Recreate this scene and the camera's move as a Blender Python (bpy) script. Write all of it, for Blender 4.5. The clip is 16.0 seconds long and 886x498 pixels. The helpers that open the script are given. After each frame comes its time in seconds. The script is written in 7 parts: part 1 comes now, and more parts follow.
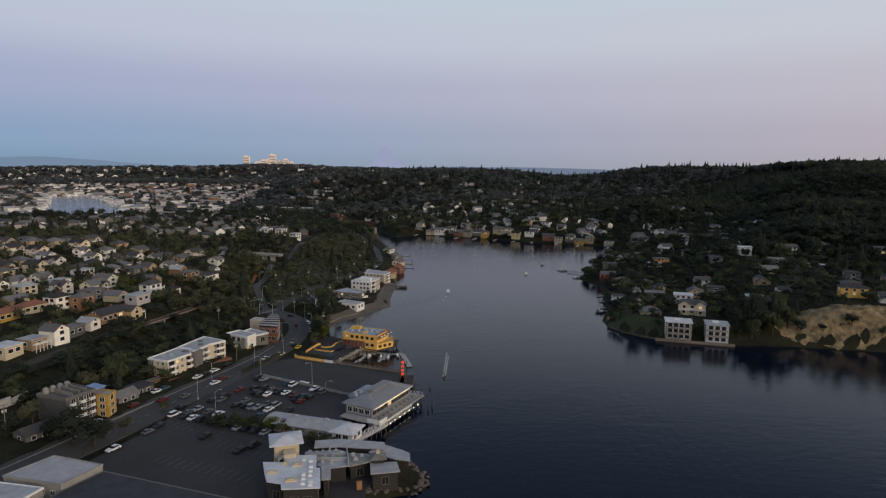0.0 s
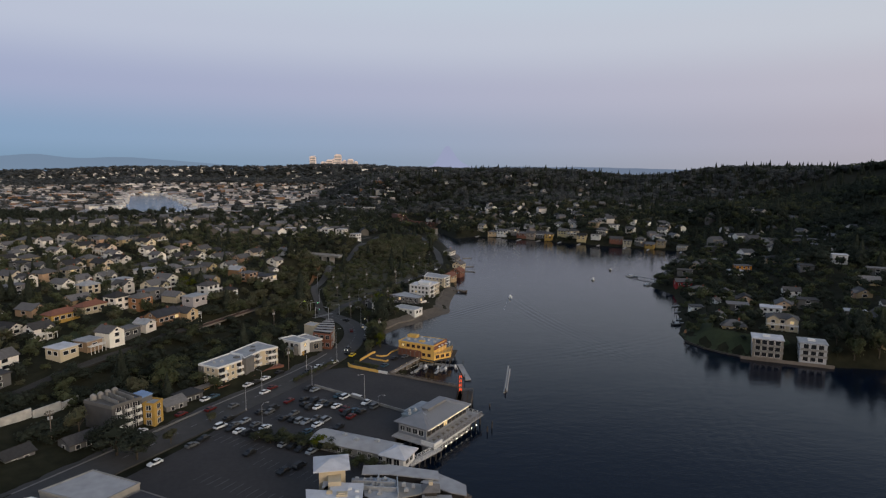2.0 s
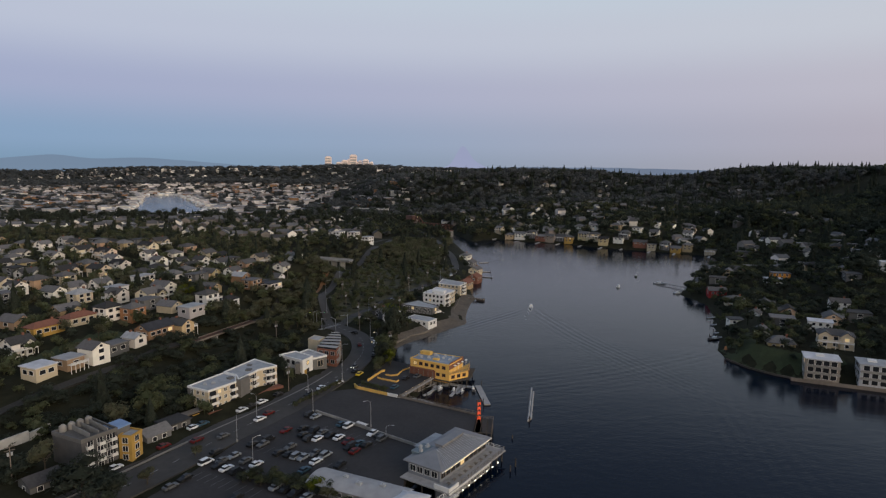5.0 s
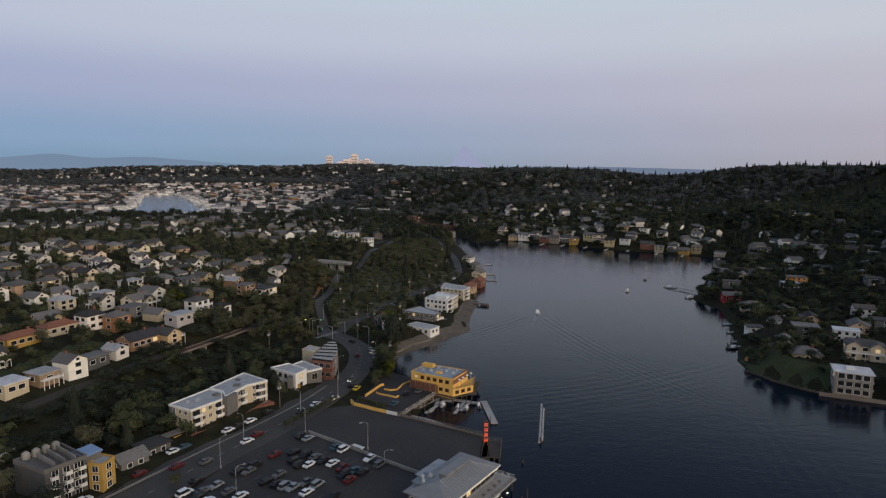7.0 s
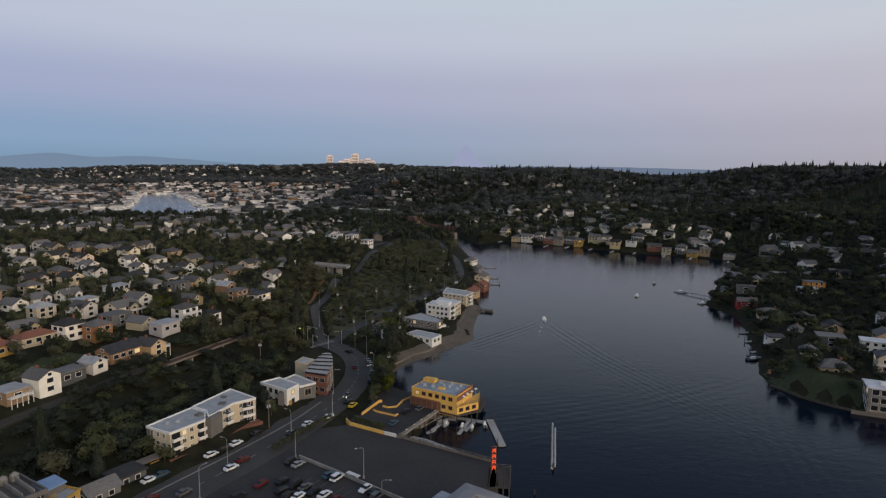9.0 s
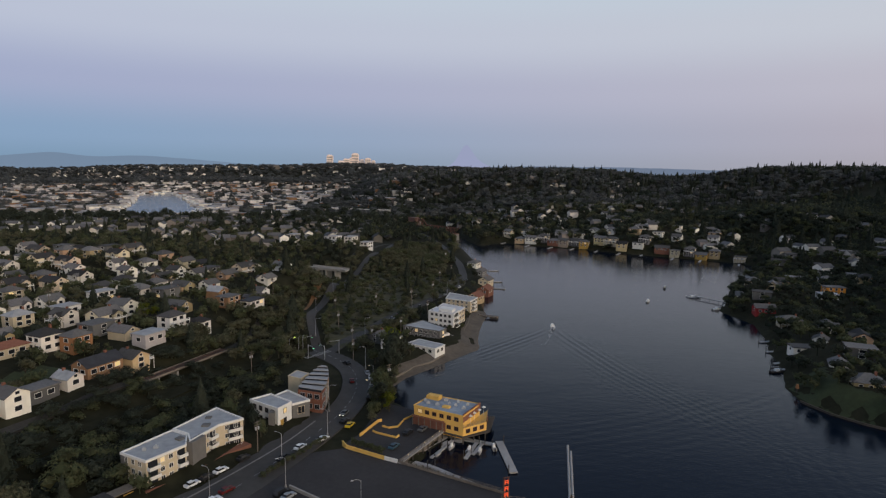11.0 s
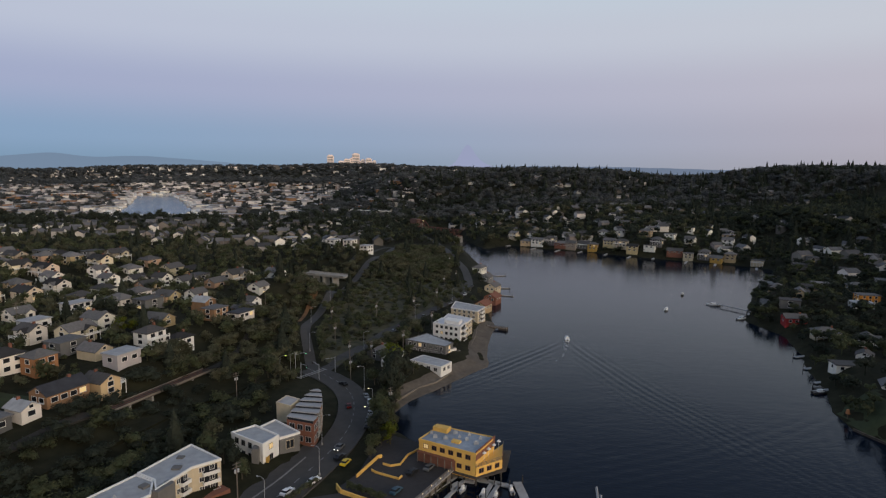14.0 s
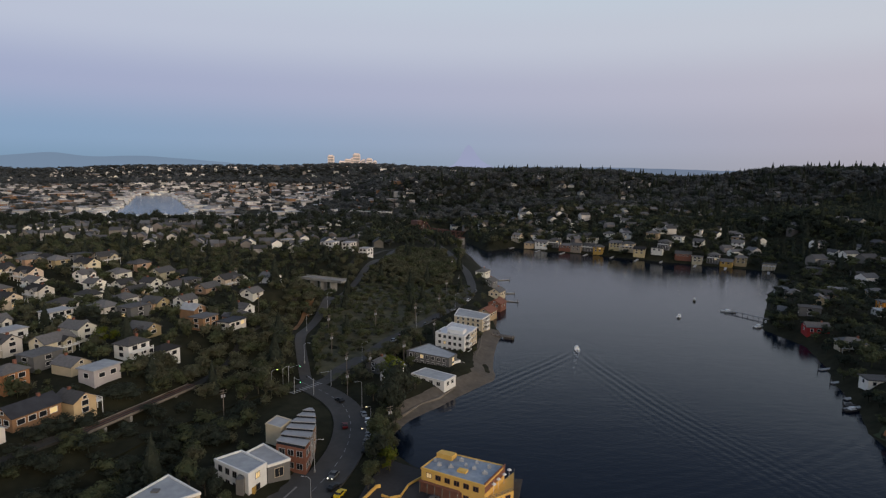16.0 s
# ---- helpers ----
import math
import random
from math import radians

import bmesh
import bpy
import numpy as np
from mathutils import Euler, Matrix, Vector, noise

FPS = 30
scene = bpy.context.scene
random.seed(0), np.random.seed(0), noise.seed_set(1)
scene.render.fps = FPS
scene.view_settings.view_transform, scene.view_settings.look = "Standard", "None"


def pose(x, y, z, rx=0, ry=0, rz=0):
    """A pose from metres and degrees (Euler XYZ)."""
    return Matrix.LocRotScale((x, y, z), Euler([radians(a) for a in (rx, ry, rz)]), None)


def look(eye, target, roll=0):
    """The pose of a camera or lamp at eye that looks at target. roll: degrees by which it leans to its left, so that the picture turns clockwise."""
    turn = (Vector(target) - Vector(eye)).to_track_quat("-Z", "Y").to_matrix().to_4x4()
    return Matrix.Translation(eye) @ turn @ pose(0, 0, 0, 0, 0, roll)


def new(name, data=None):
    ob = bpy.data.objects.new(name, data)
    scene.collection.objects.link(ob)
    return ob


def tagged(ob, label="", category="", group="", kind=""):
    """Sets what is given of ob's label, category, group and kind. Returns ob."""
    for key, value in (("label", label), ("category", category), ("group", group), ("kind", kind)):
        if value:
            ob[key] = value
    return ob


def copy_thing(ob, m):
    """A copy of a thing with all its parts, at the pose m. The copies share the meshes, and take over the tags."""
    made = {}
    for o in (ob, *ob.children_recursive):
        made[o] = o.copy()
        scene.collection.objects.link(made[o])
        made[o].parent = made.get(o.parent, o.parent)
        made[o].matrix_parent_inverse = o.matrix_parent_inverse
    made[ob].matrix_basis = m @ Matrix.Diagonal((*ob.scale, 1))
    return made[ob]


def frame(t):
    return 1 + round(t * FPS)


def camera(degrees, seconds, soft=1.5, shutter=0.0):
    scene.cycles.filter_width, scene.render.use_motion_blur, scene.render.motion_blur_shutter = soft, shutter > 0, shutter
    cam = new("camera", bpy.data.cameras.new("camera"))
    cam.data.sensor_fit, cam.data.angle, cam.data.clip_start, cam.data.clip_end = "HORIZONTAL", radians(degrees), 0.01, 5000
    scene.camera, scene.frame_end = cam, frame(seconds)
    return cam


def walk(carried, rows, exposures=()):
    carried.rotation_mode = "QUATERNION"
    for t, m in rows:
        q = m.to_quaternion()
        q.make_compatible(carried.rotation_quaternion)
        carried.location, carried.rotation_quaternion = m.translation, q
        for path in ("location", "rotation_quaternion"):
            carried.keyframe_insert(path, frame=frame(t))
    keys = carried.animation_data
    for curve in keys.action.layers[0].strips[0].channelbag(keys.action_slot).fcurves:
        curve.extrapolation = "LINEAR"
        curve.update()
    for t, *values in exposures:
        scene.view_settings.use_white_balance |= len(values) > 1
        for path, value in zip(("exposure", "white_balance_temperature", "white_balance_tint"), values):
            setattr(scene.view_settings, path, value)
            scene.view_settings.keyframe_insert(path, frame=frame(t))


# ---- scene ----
cam = camera(71.6, 16.0, soft=1.25)
PATH = [
    (0, (-2.388, -2.372, 86.779), (-2.052, -0.417, 86.526), 0.5),
    (0.5, (-1.666, 2.158, 86.781), (-1.378, 4.121, 86.528), 0.5),
    (1, (-0.975, 6.696, 86.777), (-0.738, 8.665, 86.524), 0.5),
    (1.5, (-0.328, 11.216, 86.775), (-0.141, 13.191, 86.522), 0.6),
    (2, (0.256, 15.699, 86.778), (0.393, 17.678, 86.523), 0.5),
    (2.5, (0.716, 20.13, 86.772), (0.823, 22.111, 86.518), 0.5),
    (3, (1.044, 24.53, 86.765), (1.142, 26.512, 86.511), 0.5),
    (3.5, (1.258, 28.892, 86.75), (1.348, 30.874, 86.496), 0.5),
    (4, (1.372, 33.245, 86.738), (1.46, 35.227, 86.485), 0.5),
    (6.5, (1.537, 55.147, 86.814), (1.622, 57.129, 86.558), 0.5),
    (7, (1.53, 59.453, 86.828), (1.613, 61.435, 86.572), 0.5),
    (7.5, (1.514, 63.756, 86.851), (1.597, 65.738, 86.595), 0.6),
    (8, (1.492, 68.087, 86.868), (1.574, 70.068, 86.611), 0.5),
    (8.5, (1.442, 72.474, 86.886), (1.523, 74.456, 86.629), 0.5),
    (9, (1.312, 76.89, 86.868), (1.393, 78.872, 86.611), 0.6),
    (11.5, (0.074, 99.137, 86.544), (0.154, 101.119, 86.287), 0.7),
    (12, (-0.168, 103.566, 86.517), (-0.089, 105.548, 86.261), 0.7),
    (12.5, (-0.391, 107.972, 86.496), (-0.312, 109.954, 86.239), 0.7),
    (13, (-0.61, 112.311, 86.478), (-0.531, 114.293, 86.221), 0.7),
    (13.5, (-0.791, 116.594, 86.466), (-0.712, 118.575, 86.208), 0.7),
    (14, (-0.911, 120.869, 86.457), (-0.834, 122.851, 86.2), 0.6),
    (14.5, (-0.986, 125.16, 86.453), (-0.91, 127.142, 86.196), 0.7),
    (15, (-1.102, 129.431, 86.451), (-1.026, 131.413, 86.195), 0.7),
    (15.5, (-1.282, 133.645, 86.448), (-1.207, 135.627, 86.191), 0.7),
    (16, (-1.5, 137.824, 86.451), (-1.425, 139.806, 86.195), 0.7),
]
walk(cam, [(t, look(eye, target, roll)) for t, eye, target, roll in PATH])

# ---- dusk sky and its glow ----
world = bpy.data.worlds.new("dusk_sky")
scene.world = world
world.use_nodes = True
wn, wl = world.node_tree.nodes, world.node_tree.links
wn.clear()
w_out, w_bg = wn.new("ShaderNodeOutputWorld"), wn.new("ShaderNodeBackground")
w_tc, w_sep = wn.new("ShaderNodeTexCoord"), wn.new("ShaderNodeSeparateXYZ")
wl.new(w_tc.outputs["Generated"], w_sep.inputs[0])


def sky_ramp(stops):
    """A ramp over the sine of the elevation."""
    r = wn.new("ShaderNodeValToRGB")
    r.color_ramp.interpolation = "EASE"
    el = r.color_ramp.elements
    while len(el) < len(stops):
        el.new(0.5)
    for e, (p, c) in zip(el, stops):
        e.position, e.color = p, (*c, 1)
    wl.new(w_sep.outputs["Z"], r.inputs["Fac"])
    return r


# Both skies darken sharply above 0.27, set to dim the near water's reflection.
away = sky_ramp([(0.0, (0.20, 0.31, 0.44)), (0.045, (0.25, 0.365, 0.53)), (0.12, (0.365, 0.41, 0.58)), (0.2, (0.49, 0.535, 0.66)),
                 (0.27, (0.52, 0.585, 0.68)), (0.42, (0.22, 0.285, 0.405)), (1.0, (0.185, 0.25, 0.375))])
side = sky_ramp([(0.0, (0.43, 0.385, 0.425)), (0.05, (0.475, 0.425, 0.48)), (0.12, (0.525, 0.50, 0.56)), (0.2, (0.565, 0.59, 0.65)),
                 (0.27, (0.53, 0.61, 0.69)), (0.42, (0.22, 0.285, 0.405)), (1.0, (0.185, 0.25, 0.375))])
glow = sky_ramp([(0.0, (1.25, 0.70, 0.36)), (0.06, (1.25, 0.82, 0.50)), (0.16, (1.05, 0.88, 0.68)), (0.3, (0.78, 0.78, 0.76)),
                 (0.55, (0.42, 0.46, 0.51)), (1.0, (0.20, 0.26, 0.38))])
w_dot = wn.new("ShaderNodeVectorMath")
w_dot.operation = "DOT_PRODUCT"
w_dot.inputs[1].default_value = (0.75, -0.66, 0.0)
wl.new(w_tc.outputs["Generated"], w_dot.inputs[0])


def span(a, b, way="SMOOTHSTEP"):
    m = wn.new("ShaderNodeMapRange")
    m.interpolation_type = way
    m.inputs["From Min"].default_value, m.inputs["From Max"].default_value = a, b
    wl.new(w_dot.outputs["Value"], m.inputs["Value"])
    return m


def blend(f, a, b):
    m = wn.new("ShaderNodeMix")
    m.data_type = "RGBA"
    wl.new(f.outputs[0], m.inputs[0])
    wl.new(a, m.inputs[6])
    wl.new(b, m.inputs[7])
    return m.outputs[2]


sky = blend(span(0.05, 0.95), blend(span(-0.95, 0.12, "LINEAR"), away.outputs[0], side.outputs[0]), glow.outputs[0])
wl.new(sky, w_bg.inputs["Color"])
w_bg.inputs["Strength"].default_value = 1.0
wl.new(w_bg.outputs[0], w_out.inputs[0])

# the last glow where the sun went down, behind and to the right of the flight
sun = new("sun", bpy.data.lights.new("sun", "SUN"))
sun.data.energy, sun.data.angle, sun.data.color = 2.1, radians(45), (1.0, 0.82, 0.64)
sun.matrix_world = look((640, -760, 170), (0, 0, 0))
scene.view_settings.exposure = 0.0

# ---- materials ----
def mat(name, c, rough=0.8, vary=0.25, scale=0.6, bump=0.0, metal=0.0, rand=0.0, island=0.0, c2=None, big=0.05, spec=0.4):
    """A surface: base colour with stains at two scales, optional spread from object to object or from island to island."""
    m = bpy.data.materials.new(name)
    m.use_nodes = True
    n, l = m.node_tree.nodes, m.node_tree.links
    b = n["Principled BSDF"]
    b.inputs["Roughness"].default_value, b.inputs["Metallic"].default_value = rough, metal
    b.inputs["Specular IOR Level"].default_value = spec
    geo = n.new("ShaderNodeNewGeometry")
    f1, f2 = n.new("ShaderNodeTexNoise"), n.new("ShaderNodeTexNoise")
    for f, s, d in ((f1, scale, 6), (f2, big, 3)):
        f.inputs["Scale"].default_value, f.inputs["Detail"].default_value = s, d
        l.new(geo.outputs["Position"], f.inputs["Vector"])
    add = n.new("ShaderNodeMath")
    add.operation = "ADD"
    l.new(f1.outputs["Fac"], add.inputs[0])
    l.new(f2.outputs["Fac"], add.inputs[1])
    rng = n.new("ShaderNodeMapRange")
    rng.inputs["From Min"].default_value, rng.inputs["From Max"].default_value = 0.65, 1.35
    l.new(add.outputs[0], rng.inputs["Value"])
    mix = n.new("ShaderNodeMix")
    mix.data_type = "RGBA"
    l.new(rng.outputs[0], mix.inputs[0])
    lo = [v * (1 - vary) for v in c]
    hi = list(c2) if c2 else [min(0.95, v * (1 + vary)) for v in c]
    mix.inputs[6].default_value, mix.inputs[7].default_value = (*lo, 1), (*hi, 1)
    out = mix.outputs[2]
    if rand or island:
        hsv = n.new("ShaderNodeHueSaturation")
        if rand:
            src = n.new("ShaderNodeObjectInfo").outputs["Random"]
        else:
            src = geo.outputs["Random Per Island"]
        v = n.new("ShaderNodeMapRange")
        k = rand or island
        v.inputs["To Min"].default_value, v.inputs["To Max"].default_value = 1 - k, 1 + k
        l.new(src, v.inputs["Value"])
        l.new(v.outputs[0], hsv.inputs["Value"])
        h = n.new("ShaderNodeMapRange")
        h.inputs["To Min"].default_value, h.inputs["To Max"].default_value = 0.47, 0.525
        w = n.new("ShaderNodeMath")
        w.operation = "FRACT"
        w5 = n.new("ShaderNodeMath")
        w5.operation = "MULTIPLY"
        w5.inputs[1].default_value = 7.13
        l.new(src, w5.inputs[0])
        l.new(w5.outputs[0], w.inputs[0])
        l.new(w.outputs[0], h.inputs["Value"])
        l.new(h.outputs[0], hsv.inputs["Hue"])
        l.new(out, hsv.inputs["Color"])
        out = hsv.outputs[0]
    l.new(out, b.inputs["Base Color"])
    if bump:
        bp = n.new("ShaderNodeBump")
        bp.inputs["Strength"].default_value, bp.inputs["Distance"].default_value = bump, 0.2
        l.new(f1.outputs["Fac"], bp.inputs["Height"])
        l.new(bp.outputs[0], b.inputs["Normal"])
    return m


def leafy(m, share=0.5):
    """Lets light through thin leaves."""
    n, l = m.node_tree.nodes, m.node_tree.links
    b, o = n["Principled BSDF"], n["Material Output"]
    t, x = n.new("ShaderNodeBsdfTranslucent"), n.new("ShaderNodeMixShader")
    x.inputs[0].default_value = share
    l.new(b.inputs["Base Color"].links[0].from_socket, t.inputs["Color"])
    l.new(b.outputs[0], x.inputs[1])
    l.new(t.outputs[0], x.inputs[2])
    l.new(x.outputs[0], o.inputs["Surface"])


def shine(name, c, power):
    m = bpy.data.materials.new(name)
    m.use_nodes = True
    b = m.node_tree.nodes["Principled BSDF"]
    b.inputs["Base Color"].default_value = (*[min(0.8, v) for v in c], 1)
    b.inputs["Emission Color"].default_value, b.inputs["Emission Strength"].default_value = (*c, 1), power
    return m


def water_mat(name, base, rough):
    m = bpy.data.materials.new(name)
    m.use_nodes = True
    n, l = m.node_tree.nodes, m.node_tree.links
    b = n["Principled BSDF"]
    b.inputs["Base Color"].default_value = (*base, 1)
    b.inputs["Roughness"].default_value, b.inputs["IOR"].default_value = rough, 1.33
    b.inputs["Specular IOR Level"].default_value = 0.21
    geo, last = n.new("ShaderNodeNewGeometry"), None
    for s, k, st in ((0.9, 0.12, 0.34), (0.22, 0.24, 0.25), (0.035, 0.6, 0.14)):
        mp = n.new("ShaderNodeMapping")
        mp.inputs["Scale"].default_value = (1.0, 1.7, 1.0)
        mp.inputs["Rotation"].default_value = (0, 0, 0.5)
        l.new(geo.outputs["Position"], mp.inputs["Vector"])
        t = n.new("ShaderNodeTexNoise")
        t.inputs["Scale"].default_value, t.inputs["Detail"].default_value = s, 3
        l.new(mp.outputs[0], t.inputs["Vector"])
        bp = n.new("ShaderNodeBump")
        bp.inputs["Strength"].default_value, bp.inputs["Distance"].default_value = st, k
        l.new(t.outputs["Fac"], bp.inputs["Height"])
        if last:
            l.new(last.outputs[0], bp.inputs["Normal"])
        last = bp
    l.new(last.outputs[0], b.inputs["Normal"])
    return m


M_WATER = water_mat("sea_water", (0.002, 0.006, 0.015), 0.08)
M_LAKE = water_mat("lake_water", (0.012, 0.018, 0.024), 0.08)
M_EARTH = mat("earth_and_grass", (0.022, 0.023, 0.013), 0.95, 0.5, 0.25, 0.4, c2=(0.036, 0.035, 0.02), spec=0.1)
M_LAWN = mat("lawn", (0.036, 0.046, 0.018), 0.95, 0.3, 0.5, 0.3)
M_BEACH = mat("beach_gravel", (0.095, 0.08, 0.064), 0.9, 0.35, 0.5, 0.5, big=0.12)
M_BLUFF = mat("sandy_bluff", (0.11, 0.088, 0.046), 0.95, 0.6, 0.45, 0.9, c2=(0.34, 0.25, 0.13), big=0.22)
M_ASPHALT = mat("asphalt", (0.036, 0.0325, 0.032), 0.85, 0.22, 0.9, 0.1, big=0.08)
M_ROAD = mat("worn_asphalt", (0.056, 0.052, 0.048), 0.85, 0.2, 0.5, 0.1, big=0.1)
M_PAVE = mat("concrete_paving", (0.20, 0.19, 0.18), 0.9, 0.2, 0.8, 0.1)
M_LINE = mat("worn_white_line", (0.24, 0.24, 0.24), 0.8, 0.4, 1.5)
M_PLINE = mat("faded_stall_line", (0.12, 0.12, 0.12), 0.8, 0.4, 1.5)
M_ROCK = mat("shore_rock", (0.085, 0.072, 0.056), 0.95, 0.4, 0.8, 0.6, island=0.3)
M_LEAF = mat("dark_leaves", (0.098, 0.11, 0.06), 0.9, 0.4, 0.3, 0, island=0.26, big=0.09, spec=0.05)
M_LEAF_B = mat("budding_leaves", (0.125, 0.126, 0.078), 0.9, 0.35, 0.3, 0, island=0.24, big=0.09, spec=0.05)
M_LEAF_L = mat("fresh_spring_leaves", (0.12, 0.14, 0.022), 0.85, 0.35, 0.4, 0, island=0.3, spec=0.1)
M_FIR = mat("fir_needles", (0.056, 0.066, 0.05), 0.9, 0.4, 0.4, 0, island=0.25, spec=0.05)
# Paler and bluer than the near leaves: distance haze is put into the colour.
M_FAR_HAZE = mat("hazed_distant_leaves", (0.115, 0.122, 0.12), 0.95, 0.4, 0.02, 0, island=0.3, spec=0.05)
for m_leaf in (M_LEAF, M_LEAF_B, M_LEAF_L, M_FIR, M_FAR_HAZE):
    leafy(m_leaf)
M_BARK = mat("bark", (0.07, 0.055, 0.042), 0.95, 0.3, 2.0, 0.3)
# Orange light on the embankment is put into its base colour.
M_ORANGE_BANK = mat("orange_lit_bank", (0.19, 0.10, 0.045), 0.95, 0.45, 0.15, 0.3)
M_GLASS = mat("dark_window_glass", (0.018, 0.02, 0.024), 0.15, 0.1, 1.0, spec=0.4)
M_LIT = shine("lit_window", (1.0, 0.66, 0.32), 0.3)
M_LAMP = shine("warm_lamp", (1.0, 0.74, 0.40), 1.5)
M_WLAMP = shine("white_lamp", (1.0, 0.95, 0.75), 3.0)
M_GREEN = shine("green_signal", (0.25, 1.0, 0.45), 3.0)
M_YLAMP = shine("yellow_green_lamp", (0.75, 1.0, 0.12), 2.0)
M_RED = shine("red_neon", (1.0, 0.09, 0.02), 0.55)
M_WHITE = mat("white_paint", (0.70, 0.69, 0.66), 0.7, 0.12, 0.5)
M_WALL = mat("painted_siding", (0.44, 0.38, 0.28), 0.8, 0.15, 0.4, rand=0.6)
M_WALL_W = mat("pale_siding", (0.70, 0.67, 0.60), 0.8, 0.12, 0.4, rand=0.25)
M_WALL_T = mat("tan_siding", (0.42, 0.31, 0.18), 0.8, 0.15, 0.4, rand=0.35)
M_WALL_G = mat("grey_siding", (0.13, 0.13, 0.13), 0.8, 0.15, 0.4, rand=0.4)
M_CREAM = mat("cream_siding", (0.52, 0.44, 0.31), 0.8, 0.12, 0.5)
M_YELLOW = mat("yellow_stucco", (0.72, 0.44, 0.11), 0.8, 0.15, 0.5)
M_YELLOW_D = mat("ochre_panels", (0.42, 0.26, 0.06), 0.8, 0.15, 0.5)
M_ORANGE = mat("orange_siding", (0.32, 0.15, 0.065), 0.8, 0.2, 0.5)
M_BRICK = mat("brown_brick", (0.20, 0.085, 0.055), 0.9, 0.25, 1.0, 0.2)
M_TERRA = mat("terracotta_siding", (0.28, 0.16, 0.085), 0.85, 0.2, 0.6)
M_GREYW = mat("dark_grey_panels", (0.13, 0.125, 0.12), 0.8, 0.2, 0.5)
M_RGREY = mat("grey_membrane_roof", (0.34, 0.35, 0.36), 0.8, 0.22, 0.5, big=0.12)
M_RWHITE = mat("white_membrane_roof", (0.56, 0.56, 0.58), 0.75, 0.2, 0.4, big=0.12)
M_RMETAL = mat("standing_seam_roof", (0.24, 0.24, 0.245), 0.55, 0.15, 0.5, metal=0.3)
M_RLIGHT = mat("light_grey_roof", (0.34, 0.335, 0.335), 0.7, 0.18, 0.4, big=0.1)
M_RDARK = mat("tar_roof", (0.035, 0.036, 0.042), 0.8, 0.3, 0.4, big=0.1)
M_RSH = mat("shingle_roof", (0.092, 0.088, 0.086), 0.9, 0.3, 1.2, 0.2, rand=0.75)
M_RBLUE = mat("blue_metal_roof", (0.20, 0.30, 0.48), 0.5, 0.15, 0.5)
M_WOOD = mat("weathered_wood", (0.17, 0.145, 0.12), 0.9, 0.3, 0.8, 0.3)
M_PILE = mat("dark_wet_piling", (0.06, 0.052, 0.045), 0.9, 0.35, 1.0, 0.3)
M_DOCK = mat("grey_dock_planks", (0.34, 0.33, 0.32), 0.9, 0.25, 0.8, 0.2)
M_STEEL = mat("galvanised_steel", (0.42, 0.43, 0.44), 0.5, 0.15, 1.0, metal=0.4)
M_RUST = mat("rust_red_steel", (0.13, 0.06, 0.045), 0.85, 0.3, 0.5)
M_CONC = mat("stained_concrete", (0.26, 0.25, 0.23), 0.9, 0.25, 0.4, 0.1)
M_BALLAST = mat("dark_ballast", (0.036, 0.033, 0.028), 0.95, 0.35, 1.2, 0.4)
M_TYRE = mat("tyre_rubber", (0.02, 0.02, 0.02), 0.9, 0.1, 2.0)
M_CITY = mat("far_warehouse_walls", (0.50, 0.47, 0.45), 0.85, 0.2, 0.05, island=0.55)
# Pink of the low sun is put into the towers' base colour.
M_TOWER = mat("sunlit_tower_concrete", (0.86, 0.72, 0.66), 0.8, 0.12, 0.01)

# ---- ground, water, far hills ----
SHORE = np.array([(5, -900), (5, 100), (3, 149.5), (10, 151.8), (18, 152.2), (22, 156), (22.4, 163), (19, 169), (14.5, 177.5), (-2, 181), (-2, 199), (3, 221), (23, 231), (24, 244),
                  (-4, 262), (8, 288), (2, 302), (-9, 318), (-11, 329), (-5, 342), (7, 356), (13, 364), (25, 378), (29, 382), (30.5, 389), (30.5, 398), (33, 416), (37, 436), (41, 450)], float)
SHORE_2 = np.array([(42, 495), (58, 560), (57, 630), (52, 715), (46, 800), (30, 900), (10, 970), (40, 970), (62, 830), (70, 790), (104, 822), (131, 797), (179, 767), (207, 744),
                    (230, 725), (263, 701), (298, 677), (318, 648), (280, 602), (250, 566), (223, 520), (204, 490), (190, 467), (193, 432), (182, 400), (170, 375)], float)
SHORE_3 = np.array([(162, 352), (150, 330), (146, 312), (151, 299), (165, 284), (189, 272), (222, 265), (262, 250), (330, 225), (520, 120), (760, -900)], float)
SHORE = np.vstack([SHORE, SHORE_2, SHORE_3])
LAKE = np.array([(-500, 1095), (-360, 1098), (-382, 1211), (-480, 1440), (-597, 1700), (-742, 1987), (-810, 1889), (-690, 1610), (-585, 1338)], float)
LOT = np.array([(-62, 203), (-51, 232), (-39, 253), (-34, 268), (-21, 272), (-5.5, 262.5), (23.6, 244.4), (23.2, 231.6), (3.2, 221.4), (-1.6, 200), (-1.6, 181.6),
                (9, 176), (13, 168), (11, 158), (4, 153), (0, 100), (-60, 60), (-110, 100), (-85, 160)], float)
STREET = [(-150, 70), (-112, 138), (-86, 182), (-68, 212), (-58, 232), (-45, 252), (-31, 284), (-25, 302), (-22.5, 320), (-25, 342), (-34, 359), (-47, 372)]
COURT = np.array([(-21.6, 275), (-20.6, 272.2), (-5.2, 262.4), (10.2, 287.4), (2, 299), (-10, 307), (-15, 294), (-17.5, 282)], float)


